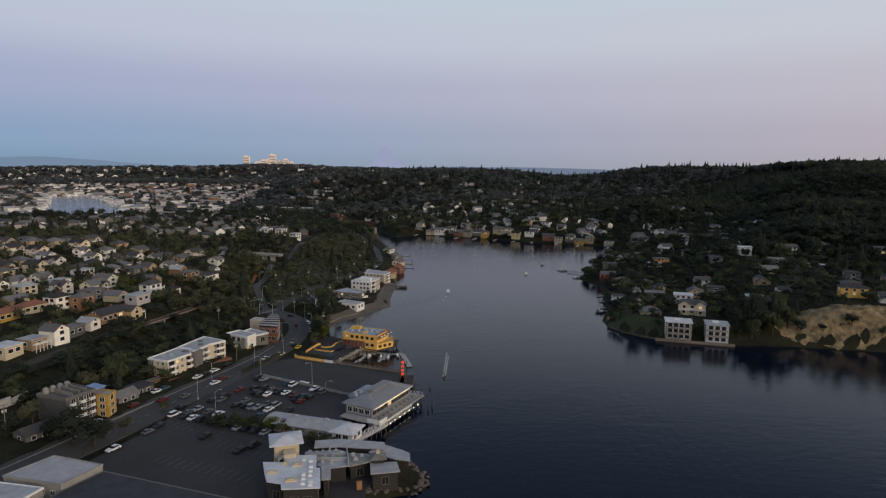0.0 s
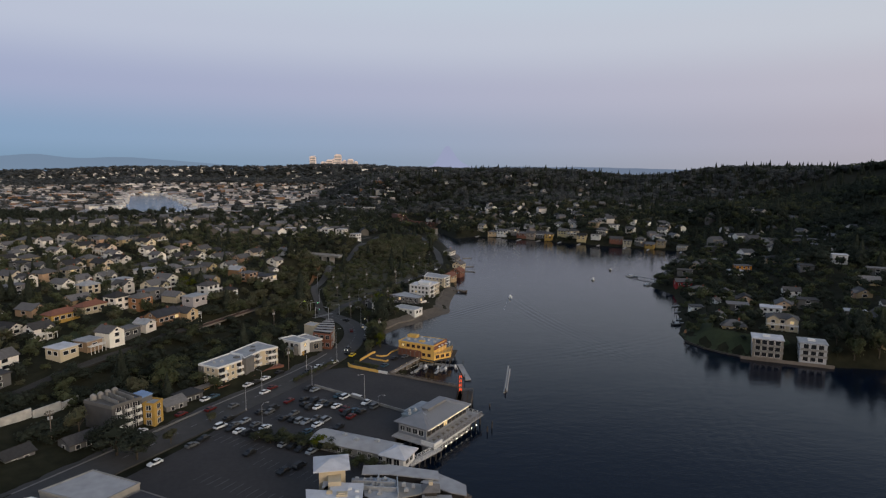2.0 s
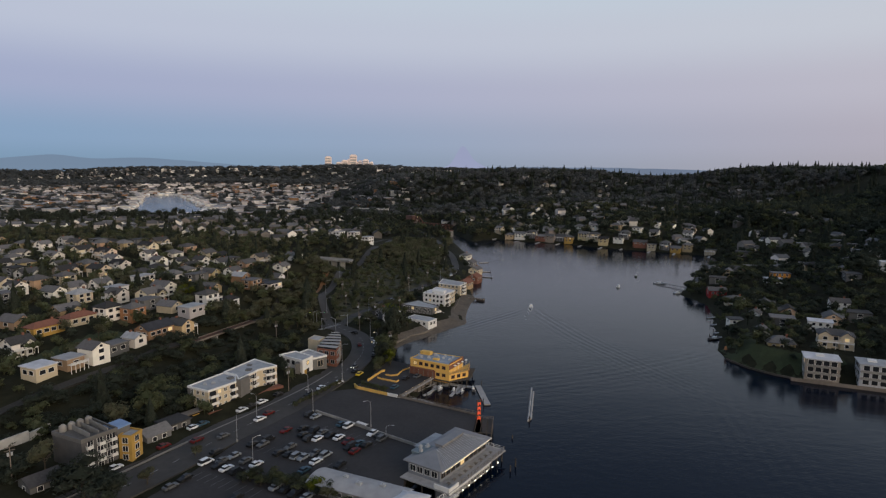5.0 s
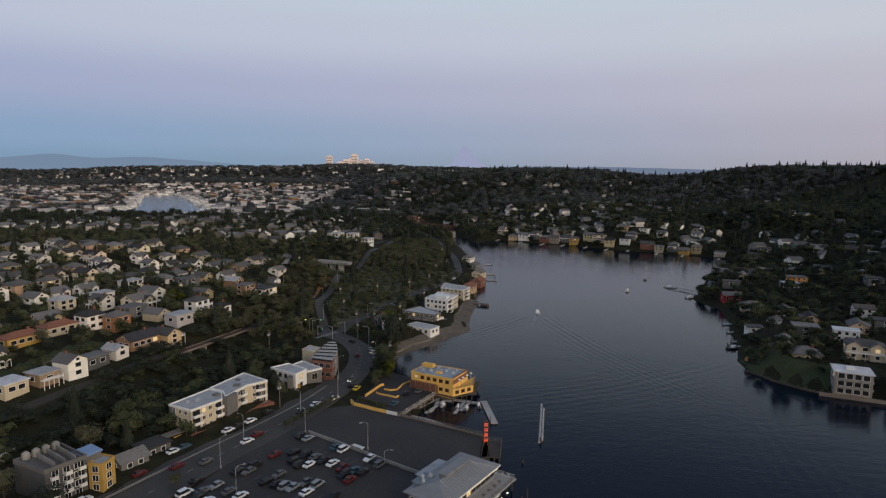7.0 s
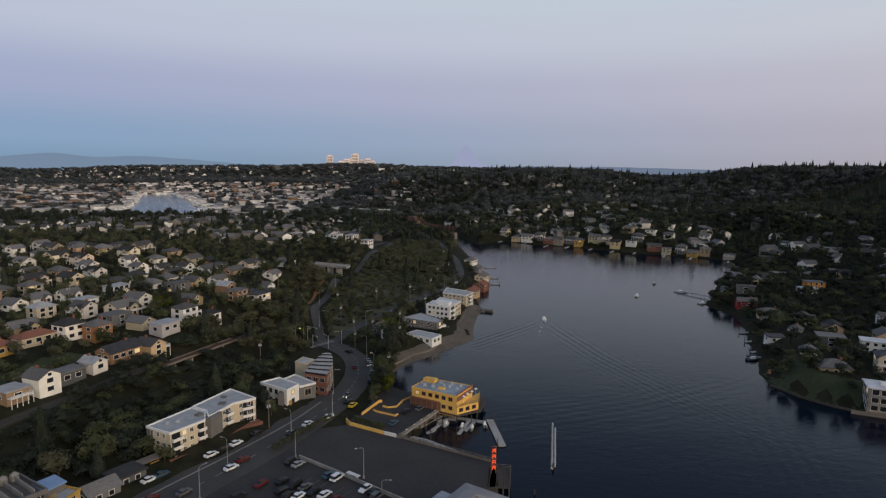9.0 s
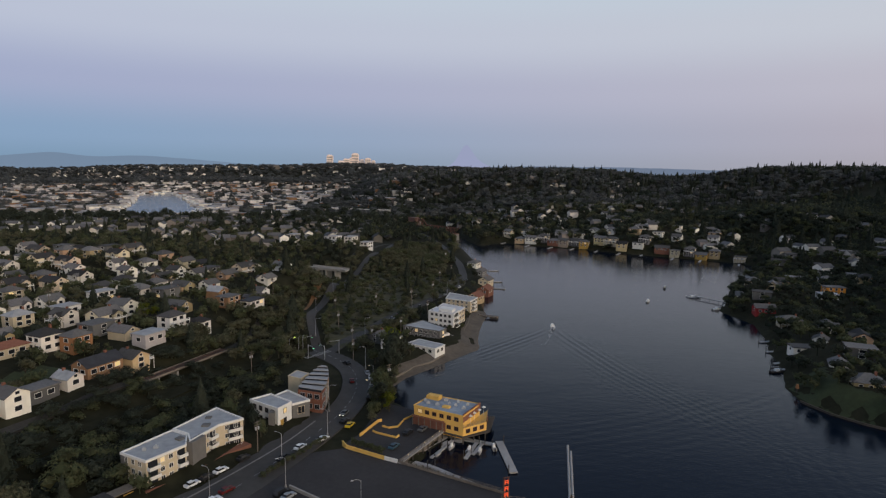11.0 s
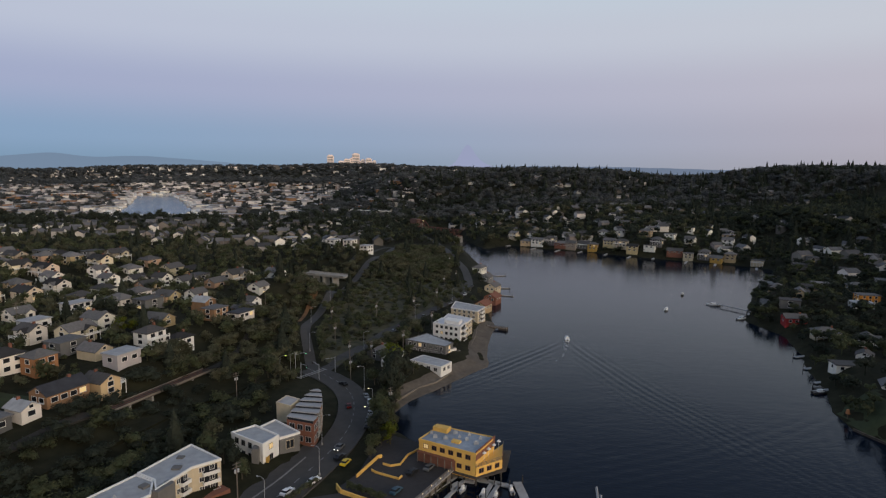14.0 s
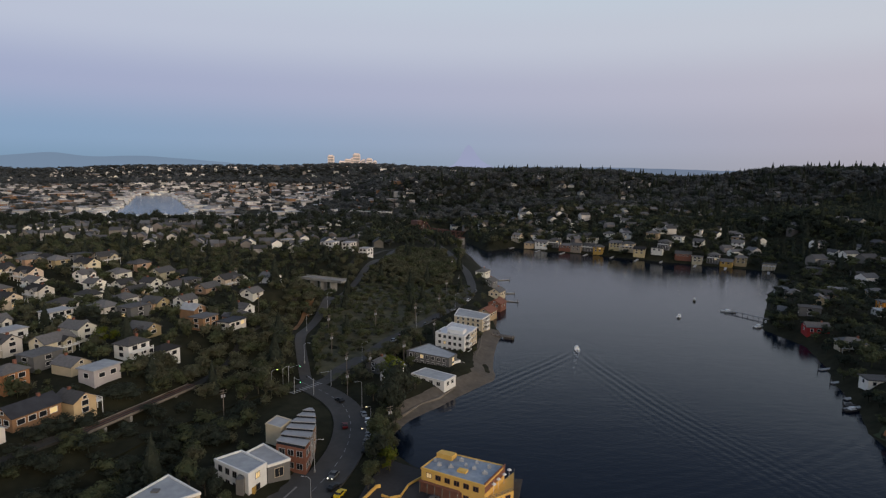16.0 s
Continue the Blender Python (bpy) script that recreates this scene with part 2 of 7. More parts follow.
def poly_dist(px, py, poly):
    """Distance to a polygon's edge, positive outside and negative inside."""
    best = np.full(px.shape, 1e18)
    inside = np.zeros(px.shape, bool)
    for (ax, ay), (bx, by) in zip(poly, np.roll(poly, -1, 0)):
        dx, dy = bx - ax, by - ay
        k = np.clip(((px - ax) * dx + (py - ay) * dy) / (dx * dx + dy * dy), 0, 1)
        best = np.minimum(best, (px - ax - k * dx) ** 2 + (py - ay - k * dy) ** 2)
        if ay != by:
            inside ^= ((ay > py) != (by > py)) & (px < dx * (py - ay) / (by - ay) + ax)
    d = np.sqrt(best)
    return np.where(inside, -d, d)


# heights that the land passes through: town side, town far side, wooded side
HILLS = [(-60, 180, 2.6), (-100, 200, 4), (-92, 240, 3.5), (-72, 290, 4), (-55, 330, 4), (-45, 370, 4), (-20, 400, 4), (0, 450, 4), (20, 500, 4), (35, 560, 4),
         (20, 650, 6), (20, 750, 7), (0, 850, 8), (-130, 200, 8), (-110, 260, 8.5), (-92, 318, 7.5), (-80, 370, 8), (-66, 450, 6), (-62, 530, 6), (-30, 650, 10),
         (-125, 268, 13.5), (-112, 305, 14), (-108, 338, 17), (-150, 312, 17)]
HILLS += [(-185, 350, 19), (-112, 367, 18), (-158, 402, 20), (-200, 405, 20), (-94, 402, 17.5), (-85, 470, 23), (-62, 645, 21), (-225, 518, 27), (-300, 560, 28),
          (-300, 790, 22), (-400, 500, 31), (-600, 600, 32), (-250, 300, 20), (-400, 250, 26), (-150, 880, 17), (-400, 930, 10), (-300, 1000, 8), (-520, 990, 8), (-110, 1010, 10), (-450, 1110, 6),
          (-600, 1400, 6), (-250, 1300, 8), (-300, 1700, 9), (-900, 1800, 8), (-200, 2000, 10), (-1200, 1500, 10), (-900, 1000, 10), (-650, 850, 20), (-1500, 2500, 14)]
HILLS += [(160, 812, 8), (280, 822, 23), (338, 776, 14), (250, 1000, 33), (200, 1450, 80), (60, 1400, 66), (340, 1500, 80), (580, 1500, 64), (600, 1750, 62), (0, 1750, 66),
          (200, 300, 8), (212, 345, 9), (250, 455, 11), (210, 440, 5), (205, 408, 6), (378, 600, 18), (307, 424, 24), (286, 290, 20), (290, 330, 17), (332, 380, 20),
          (285, 560, 5), (325, 690, 6), (420, 450, 38), (500, 550, 50), (450, 800, 38)]
HILLS += [(600, 350, 66), (700, 700, 84), (900, 950, 98), (1250, 800, 108), (760, 1250, 88), (500, 280, 50), (1000, 400, 102), (400, 150, 32), (900, 0, 70), (1600, 300, 90),
          (-750, 3300, 84), (-300, 3200, 96), (-1200, 3400, 78), (100, 3000, 84), (-600, 2500, 30), (400, 2600, 58), (750, 2200, 45), (-2600, 3500, 64), (-2200, 2500, 40), (-400, 4600, 40),
          (1500, 2600, 60), (3000, 2000, 70), (3500, 4500, 60), (-4000, 4500, 60), (-3500, 800, 40)]
HILLS = np.array(HILLS, float)


def land(px, py):
    px, py = np.atleast_1d(np.asarray(px, float)), np.atleast_1d(np.asarray(py, float))
    num, den = np.zeros(px.shape), np.zeros(px.shape)
    for x, y, z in HILLS:
        soft = 0.02 * (x * x + y * y) * 0.25
        w = 1.0 / ((px - x) ** 2 + (py - y) ** 2 + 60 + soft * 0.2) ** 2
        num += w * z
        den += w
    h = num / den
    d = poly_dist(px, py, SHORE)
    k = np.clip(d / 14.0, 0, 1)
    h = np.where(d > 0, 0.25 + (h - 0.25) * (k * k * (3 - 2 * k)), np.maximum(-2.5, d * 0.5))
    dl = poly_dist(px, py, LOT)
    f = np.clip(1 - dl / 6.0, 0, 1)
    h = np.where(d > -1.5, h * (1 - f) + 2.2 * f, h)
    best = np.full(px.shape, 1e18)
    for (ax, ay), (bx, by) in zip(STREET[:-1], STREET[1:]):
        dx, dy = bx - ax, by - ay
        k = np.clip(((px - ax) * dx + (py - ay) * dy) / (dx * dx + dy * dy), 0, 1)
        best = np.minimum(best, (px - ax - k * dx) ** 2 + (py - ay - k * dy) ** 2)
    f = np.clip(1 - (np.sqrt(best) - 9) / 8, 0, 1)
    h = np.where(d > 0, h * (1 - f) + np.minimum(h, 2.4) * f, h)
    f = np.clip(1 - poly_dist(px, py, COURT) / 5.0, 0, 1)
    h = np.where(d > -1.5, h * (1 - f) + 2.2 * f, h)
    dk = poly_dist(px, py, LAKE)
    f = np.clip(1 - dk / 60.0, 0, 1)
    h = h * (1 - f) + np.clip(7.4 + dk * 0.08, 4.5, 7.4) * f
    return h


def ground(x, y):
    return float(land(x, y)[0])


def put_mesh(name, verts, tris, mats, idx=None, smooth=False):
    me = bpy.data.meshes.new(name)
    verts, tris = np.asarray(verts, np.float32), np.asarray(tris, np.int32)
    k = tris.shape[1]
    me.vertices.add(len(verts))
    me.vertices.foreach_set("co", verts.ravel())
    me.loops.add(tris.size)
    me.loops.foreach_set("vertex_index", tris.ravel())
    me.polygons.add(len(tris))
    me.polygons.foreach_set("loop_start", np.arange(0, tris.size, k, dtype=np.int32))
    for m in mats:
        me.materials.append(m)
    if idx is not None:
        me.polygons.foreach_set("material_index", np.asarray(idx, np.int32))
    me.polygons.foreach_set("use_smooth", np.full(len(tris), smooth))
    me.update(calc_edges=True)
    me.validate()
    return new(name, me)


def axis(*parts):
    return np.unique(np.concatenate([np.arange(a, b + 0.01, s) for a, b, s in parts]))


def grid(name, xs, ys, height, mats, pick=None, smooth=True):
    gx, gy = np.meshgrid(xs, ys)
    gz = height(gx.ravel(), gy.ravel())
    v = np.stack([gx.ravel(), gy.ravel(), gz], 1)
    nx, ny = len(xs), len(ys)
    i = (np.arange(ny - 1)[:, None] * nx + np.arange(nx - 1)[None, :]).ravel()
    q = np.stack([i, i + 1, i + nx + 1, i + nx], 1)
    if pick is not None:
        q = q[pick(v[q].mean(1))]
    return put_mesh(name, v, q, mats, smooth=smooth)


ground_ob = grid("ground", axis((-4600, -900, 60), (-900, -400, 20), (-400, 500, 5), (500, 1400, 25), (1400, 4600, 80)), axis((-900, 100, 50), (100, 900, 5), (900, 1900, 16), (1800, 4900, 60)), land, [M_EARTH])
tagged(ground_ob, "dark grassy ground rising from the shore to wooded hills", "ground", kind="structure")


def swell(px, py):
    """The bow waves of the small boat, and the faint older wake of one that has gone, in rows of low ridges."""
    h = np.zeros(px.shape)
    for bx, by, head, half, amp, lam, reach, wide in ((75.5, 427, 0.29, 0.36, 0.09, 4.2, 170, 9), (150, 330, 0.75, 0.22, 0.020, 5.0, 260, 14)):
        dx, dy = px - bx, py - by
        back = -(dx * math.sin(head) + dy * math.cos(head))
        side_ = dx * math.cos(head) - dy * math.sin(head)
        for s in (-1, 1):
            bend = back * math.tan(half) + 0.0016 * np.clip(back, 0, None) ** 2
            across = s * side_ - bend
            near = np.exp(-(across / (wide * (0.3 + np.clip(back, 0, None) / 70))) ** 2)
            fade = np.clip(back / 10, 0, 1) * np.clip(1 - back / reach, 0, 1)
            h += amp * near * fade * np.sin(across * 2 * np.pi / lam + 0.6 * np.sin(back * 0.11) + 0.5 * np.sin(back * 0.037 + s))
    return h


water = grid("water", axis((-100, 30, 1.6), (30, 160, 0.9), (160, 330, 3), (330, 900, 40)), axis((-900, 120, 30), (120, 470, 0.9), (470, 1000, 6)), swell, [M_WATER])
tagged(water, "calm dark blue inlet with rippled boat wakes reflecting the sky", "water", kind="structure")
gl = bmesh.new()
gl.faces.new([gl.verts.new((x, y, 6.6)) for x, y in LAKE])
me = bpy.data.meshes.new("lake")
gl.to_mesh(me)
me.materials.append(M_LAKE)
tagged(new("lake_water", me), "pale still water of a distant marina", "water", kind="structure")

# ---- builders ----
def thing(name, label, category, at=(0, 0, 0), turn=0.0, group=""):
    ob = new(name)
    ob.empty_display_size = 0.3
    ob.matrix_basis = pose(*at, 0, 0, turn)
    return tagged(ob, label, category, group)


def bm_mesh(name, bm, mats):
    me = bpy.data.meshes.new(name)
    bmesh.ops.recalc_face_normals(bm, faces=bm.faces)
    bm.to_mesh(me)
    bm.free()
    for m in (mats if isinstance(mats, (list, tuple)) else [mats]):
        me.materials.append(m)
    return me


def part(name, bm, material, parent, label="", m=None):
    """One mesh under a thing or a part. bm may also be a mesh that is shared."""
    me = bm if isinstance(bm, bpy.types.Mesh) else bm_mesh(name, bm, material)
    ob = new(name, me)
    ob.parent = parent
    if m is not None:
        ob.matrix_basis = m
    return tagged(ob, label)


def box(bm, x0, y0, z0, x1, y1, z1, mi=0, taper=0.0):
    c = [(x0, y0), (x1, y0), (x1, y1), (x0, y1)]
    t = [(x + math.copysign(taper, (x0 + x1) / 2 - x), y + math.copysign(taper, (y0 + y1) / 2 - y)) for x, y in c]
    lo, hi = [bm.verts.new((x, y, z0)) for x, y in c], [bm.verts.new((x, y, z1)) for x, y in t]
    fs = [bm.faces.new(lo[::-1]), bm.faces.new(hi)] + [bm.faces.new((lo[i], lo[(i + 1) % 4], hi[(i + 1) % 4], hi[i])) for i in range(4)]
    for f in fs:
        f.material_index = mi
    return bm


def boxes(*rows):
    bm = bmesh.new()
    for r in rows:
        box(bm, *r)
    return bm


def prism(bm, pts, z0, z1, mi=0):
    lo, hi = [bm.verts.new((x, y, z0)) for x, y in pts], [bm.verts.new((x, y, z1)) for x, y in pts]
    n = len(pts)
    for f in [bm.faces.new(lo[::-1]), bm.faces.new(hi)] + [bm.faces.new((lo[i], lo[(i + 1) % n], hi[(i + 1) % n], hi[i])) for i in range(n)]:
        f.material_index = mi
    return bm


def tube(bm, a, b, r0, r1=None, n=8, mi=0):
    """A tapered round bar from a to b."""
    a, b = Vector(a), Vector(b)
    r1 = r0 if r1 is None else r1
    u = (b - a).normalized()
    s = u.orthogonal().normalized()
    t = u.cross(s)
    ra, rb = [], []
    for i in range(n):
        d = s * math.cos(2 * math.pi * i / n) + t * math.sin(2 * math.pi * i / n)
        ra.append(bm.verts.new(a + d * r0))
        rb.append(bm.verts.new(b + d * r1))
    for f in [bm.faces.new(ra[::-1]), bm.faces.new(rb)] + [bm.faces.new((ra[i], ra[(i + 1) % n], rb[(i + 1) % n], rb[i])) for i in range(n)]:
        f.material_index = mi
    return bm


def offset(pts, d):
    """The polygon (counter-clockwise) grown by d."""
    out, n = [], len(pts)
    for i in range(n):
        p, a, b = Vector(pts[i]), Vector(pts[i - 1]), Vector(pts[(i + 1) % n])
        u, v = (p - a).normalized(), (b - p).normalized()
        nu, nv = Vector((u.y, -u.x)), Vector((v.y, -v.x))
        k = (nu + nv)
        k = k / max(0.3, k.length_squared / 2)
        out.append(tuple(p + k * d))
    return out


def ccw(pts):
    a = sum(p[0] * q[1] - q[0] * p[1] for p, q in zip(pts, list(pts[1:]) + [pts[0]]))
    return list(pts) if a > 0 else list(pts)[::-1]


WIN = {}


def window_mesh(w, h, frame_mat, lit=False, panes=True):
    key = (round(w, 1), round(h, 1), frame_mat.name, lit, panes)
    if key not in WIN:
        f = boxes((-w / 2 - 0.1, -0.07, -h / 2 - 0.1, w / 2 + 0.1, 0.05, -h / 2), (-w / 2 - 0.1, -0.07, h / 2, w / 2 + 0.1, 0.05, h / 2 + 0.1),
                  (-w / 2 - 0.1, -0.07, -h / 2, -w / 2, 0.05, h / 2), (w / 2, -0.07, -h / 2, w / 2 + 0.1, 0.05, h / 2), (-0.04, -0.06, -h / 2, 0.04, 0.05, h / 2))
        p = boxes((-w / 2, -0.025, -h / 2, w / 2, 0.04, h / 2))
        if not panes:
            f.free()
            p.free()
            f = bmesh.new()
            W2, H2 = w / 2 + 0.12, h / 2 + 0.12
            ring = [[f.verts.new((x, y, z)) for x, z in ((-a, -b), (a, -b), (a, b), (-a, b))] for a, b, y in ((W2, H2, 0.05), (W2, H2, -0.08), (w / 2, h / 2, -0.08), (w / 2, h / 2, -0.02))]
            for r0, r1 in zip(ring[:-1], ring[1:]):
                for i in range(4):
                    f.faces.new((r0[i], r0[(i + 1) % 4], r1[(i + 1) % 4], r1[i]))
            f.faces.new(ring[3]).material_index = 1
            WIN[key] = (bm_mesh("window", f, [frame_mat, M_LIT if lit else M_GLASS]), None)
            return WIN[key]
        WIN[key] = (bm_mesh("window_frame", f, frame_mat), bm_mesh("pane", p, M_LIT if lit else M_GLASS))
    return WIN[key]


def add_window(parent, x, y, z, turn, w, h, frame_mat, lit=False, panes=True):
    """A window whose outside looks along -y before the turn."""
    f, p = window_mesh(w, h, frame_mat, lit, panes)
    ob = part("window", f, None, parent, m=pose(x, y, z, 0, 0, turn))
    if panes:
        part("pane", p, None, ob, "warmly lit pane" if lit else "")
    return ob


def facade(parent, a, b, z0, storeys, sh, w=1.2, h=1.3, gap=2.6, frame_mat=None, lit=0.06, margin=1.0, rng=random, skip=(), panes=True):
    """Rows of windows along the wall from a to b (the outside lies to the right of a to b)."""
    a, b = Vector(a), Vector(b)
    d = b - a
    L = d.length
    n = max(1, int((L - 2 * margin) / gap))
    turn = math.degrees(math.atan2(d.y, d.x))
    for s in range(storeys):
        for i in range(n):
            if (s, i) in skip:
                continue
            p = a + d * ((margin + (L - 2 * margin) * (i + 0.5) / n) / L)
            nrm = Vector((d.y, -d.x)).normalized() * 0.02
            add_window(parent, p.x + nrm.x, p.y + nrm.y, z0 + sh * (s + 0.55), turn, w, h, frame_mat or M_WHITE, rng.random() < lit, panes)


def flat_building(name, label, pts, z0, z1, wall, roof, storeys, w=1.3, h=1.3, gap=2.8, frame_mat=None, lit=0.06, parapet=0.5, trim=None, edges=None, category="building", first=0.0):
    """A flat-roofed block on a ground plan, with a parapet, a roof sheet and windows on its walls."""
    pts = ccw(pts)
    ob = thing(name, label, category, (*pts[0], z0))
    loc = [(x - pts[0][0], y - pts[0][1]) for x, y in pts]
    H = z1 - z0
    part("wall", prism(bmesh.new(), loc, -1.2, H - 0.05), wall, ob)
    part("roof", prism(bmesh.new(), offset(loc, -0.25), H - 0.04, H + 0.06), roof, ob)
    bm = bmesh.new()
    o, i = offset(loc, 0.12), offset(loc, -0.28)
    n = len(loc)
    for k in range(n):
        prism(bm, [o[k], o[(k + 1) % n], i[(k + 1) % n], i[k]], H - 0.25, H + parapet)
    part("parapet", bm, trim or M_WHITE, ob)
    sh = (H - first) / max(1, storeys)
    rng = random.Random(len(name) + int(pts[0][0] * 10))
    for k in range(n):
        if edges is None or k in edges:
            facade(ob, loc[k], loc[(k + 1) % n], first, storeys, sh, w, h, gap, frame_mat, lit, rng=rng)
    return ob


def slab_wall(name, pts, h, th, material, label, z=None, category="wall"):
    """A free-standing wall along a line of points."""
    ob = thing(name, label, category, (*pts[0], (z if z is not None else ground(*pts[0]))))
    bm = bmesh.new()
    for a, b in zip(pts[:-1], pts[1:]):
        a, b = Vector(a) - Vector(pts[0]), Vector(b) - Vector(pts[0])
        n = Vector((b.y - a.y, a.x - b.x)).normalized() * th / 2
        e = (b - a).normalized() * th / 2
        prism(bm, [tuple(a - e + n), tuple(b + e + n), tuple(b + e - n), tuple(a - e - n)], -0.6, h)
    part("wall", bm, material, ob)
    return ob


def ribbon(name, line, width, material, label, lift=0.12, step=4.0, category="road", fixed=None):
    """A road that lies on the ground along a smoothed line; width may grow along it."""
    pts = [Vector(p) for p in line]
    for _ in range(3):
        pts = [pts[0]] + [q for a, b in zip(pts[:-1], pts[1:]) for q in (a * 0.75 + b * 0.25, a * 0.25 + b * 0.75)] + [pts[-1]]
    dense = [pts[0]]
    for a, b in zip(pts[:-1], pts[1:]):
        n = max(1, int((b - a).length / step))
        dense += [a + (b - a) * (k / n) for k in range(1, n + 1)]
    v, f = [], []
    for i, p in enumerate(dense):
        t = (dense[min(i + 1, len(dense) - 1)] - dense[max(i - 1, 0)]).normalized()
        n = Vector((t.y, -t.x))
        w = width if not isinstance(width, tuple) else width[0] + (width[1] - width[0]) * i / (len(dense) - 1)
        for s in (-0.5, -0.17, 0.17, 0.5):
            q = p + n * w * s
            z = (fixed if fixed is not None else max(ground(q.x, q.y), ground(p.x, p.y) - 0.2)) + lift
            v.append((q.x, q.y, z))
            v.append((q.x, q.y, z - 1.0))
    for i in range(len(dense) - 1):
        a = i * 8
        for k in (0, 2, 4):
            f.append((a + k, a + k + 2, a + k + 10, a + k + 8))
        f.append((a, a + 8, a + 9, a + 1))
        f.append((a + 6, a + 7, a + 15, a + 14))
    return tagged(put_mesh(name, v, f, [material]), label, category, kind="structure"), dense


# ---- houses ----
def gable_roof(bm, L, W, z, rise, over=0.5, th=0.22, mi=0):
    """Two thick roof slopes, ridge along x."""
    for s in (-1, 1):
        y0, z0 = s * (W / 2 + over), z - rise * over / (W / 2)
        a = [bm.verts.new(p) for p in ((-L / 2 - over, y0, z0), (L / 2 + over, y0, z0), (L / 2 + over, 0, z + rise), (-L / 2 - over, 0, z + rise))]
        b = [bm.verts.new((v.co.x, v.co.y, v.co.z + th)) for v in a]
        for f in [bm.faces.new(a), bm.faces.new(b[::-1])] + [bm.faces.new((a[i], a[(i + 1) % 4], b[(i + 1) % 4], b[i])) for i in range(4)]:
            f.material_index = mi


def hip_roof(bm, L, W, z, rise, over=0.6, th=0.2):
    r = max(0.0, (L - W) / 2)
    e = [(-L / 2 - over, -W / 2 - over), (L / 2 + over, -W / 2 - over), (L / 2 + over, W / 2 + over), (-L / 2 - over, W / 2 + over)]
    lo = [bm.verts.new((*p, z)) for p in e]
    hi = [bm.verts.new((*p, z + th)) for p in e]
    ra, rb = bm.verts.new((-r - 0.05, 0, z + rise + th)), bm.verts.new((r + 0.05, 0, z + rise + th))
    bm.faces.new(lo[::-1])
    for i in range(4):
        bm.faces.new((lo[i], lo[(i + 1) % 4], hi[(i + 1) % 4], hi[i]))
    bm.faces.new((hi[0], hi[1], rb, ra))
    bm.faces.new((hi[2], hi[3], ra, rb))
    bm.faces.new((hi[1], hi[2], rb))
    bm.faces.new((hi[3], hi[0], ra))


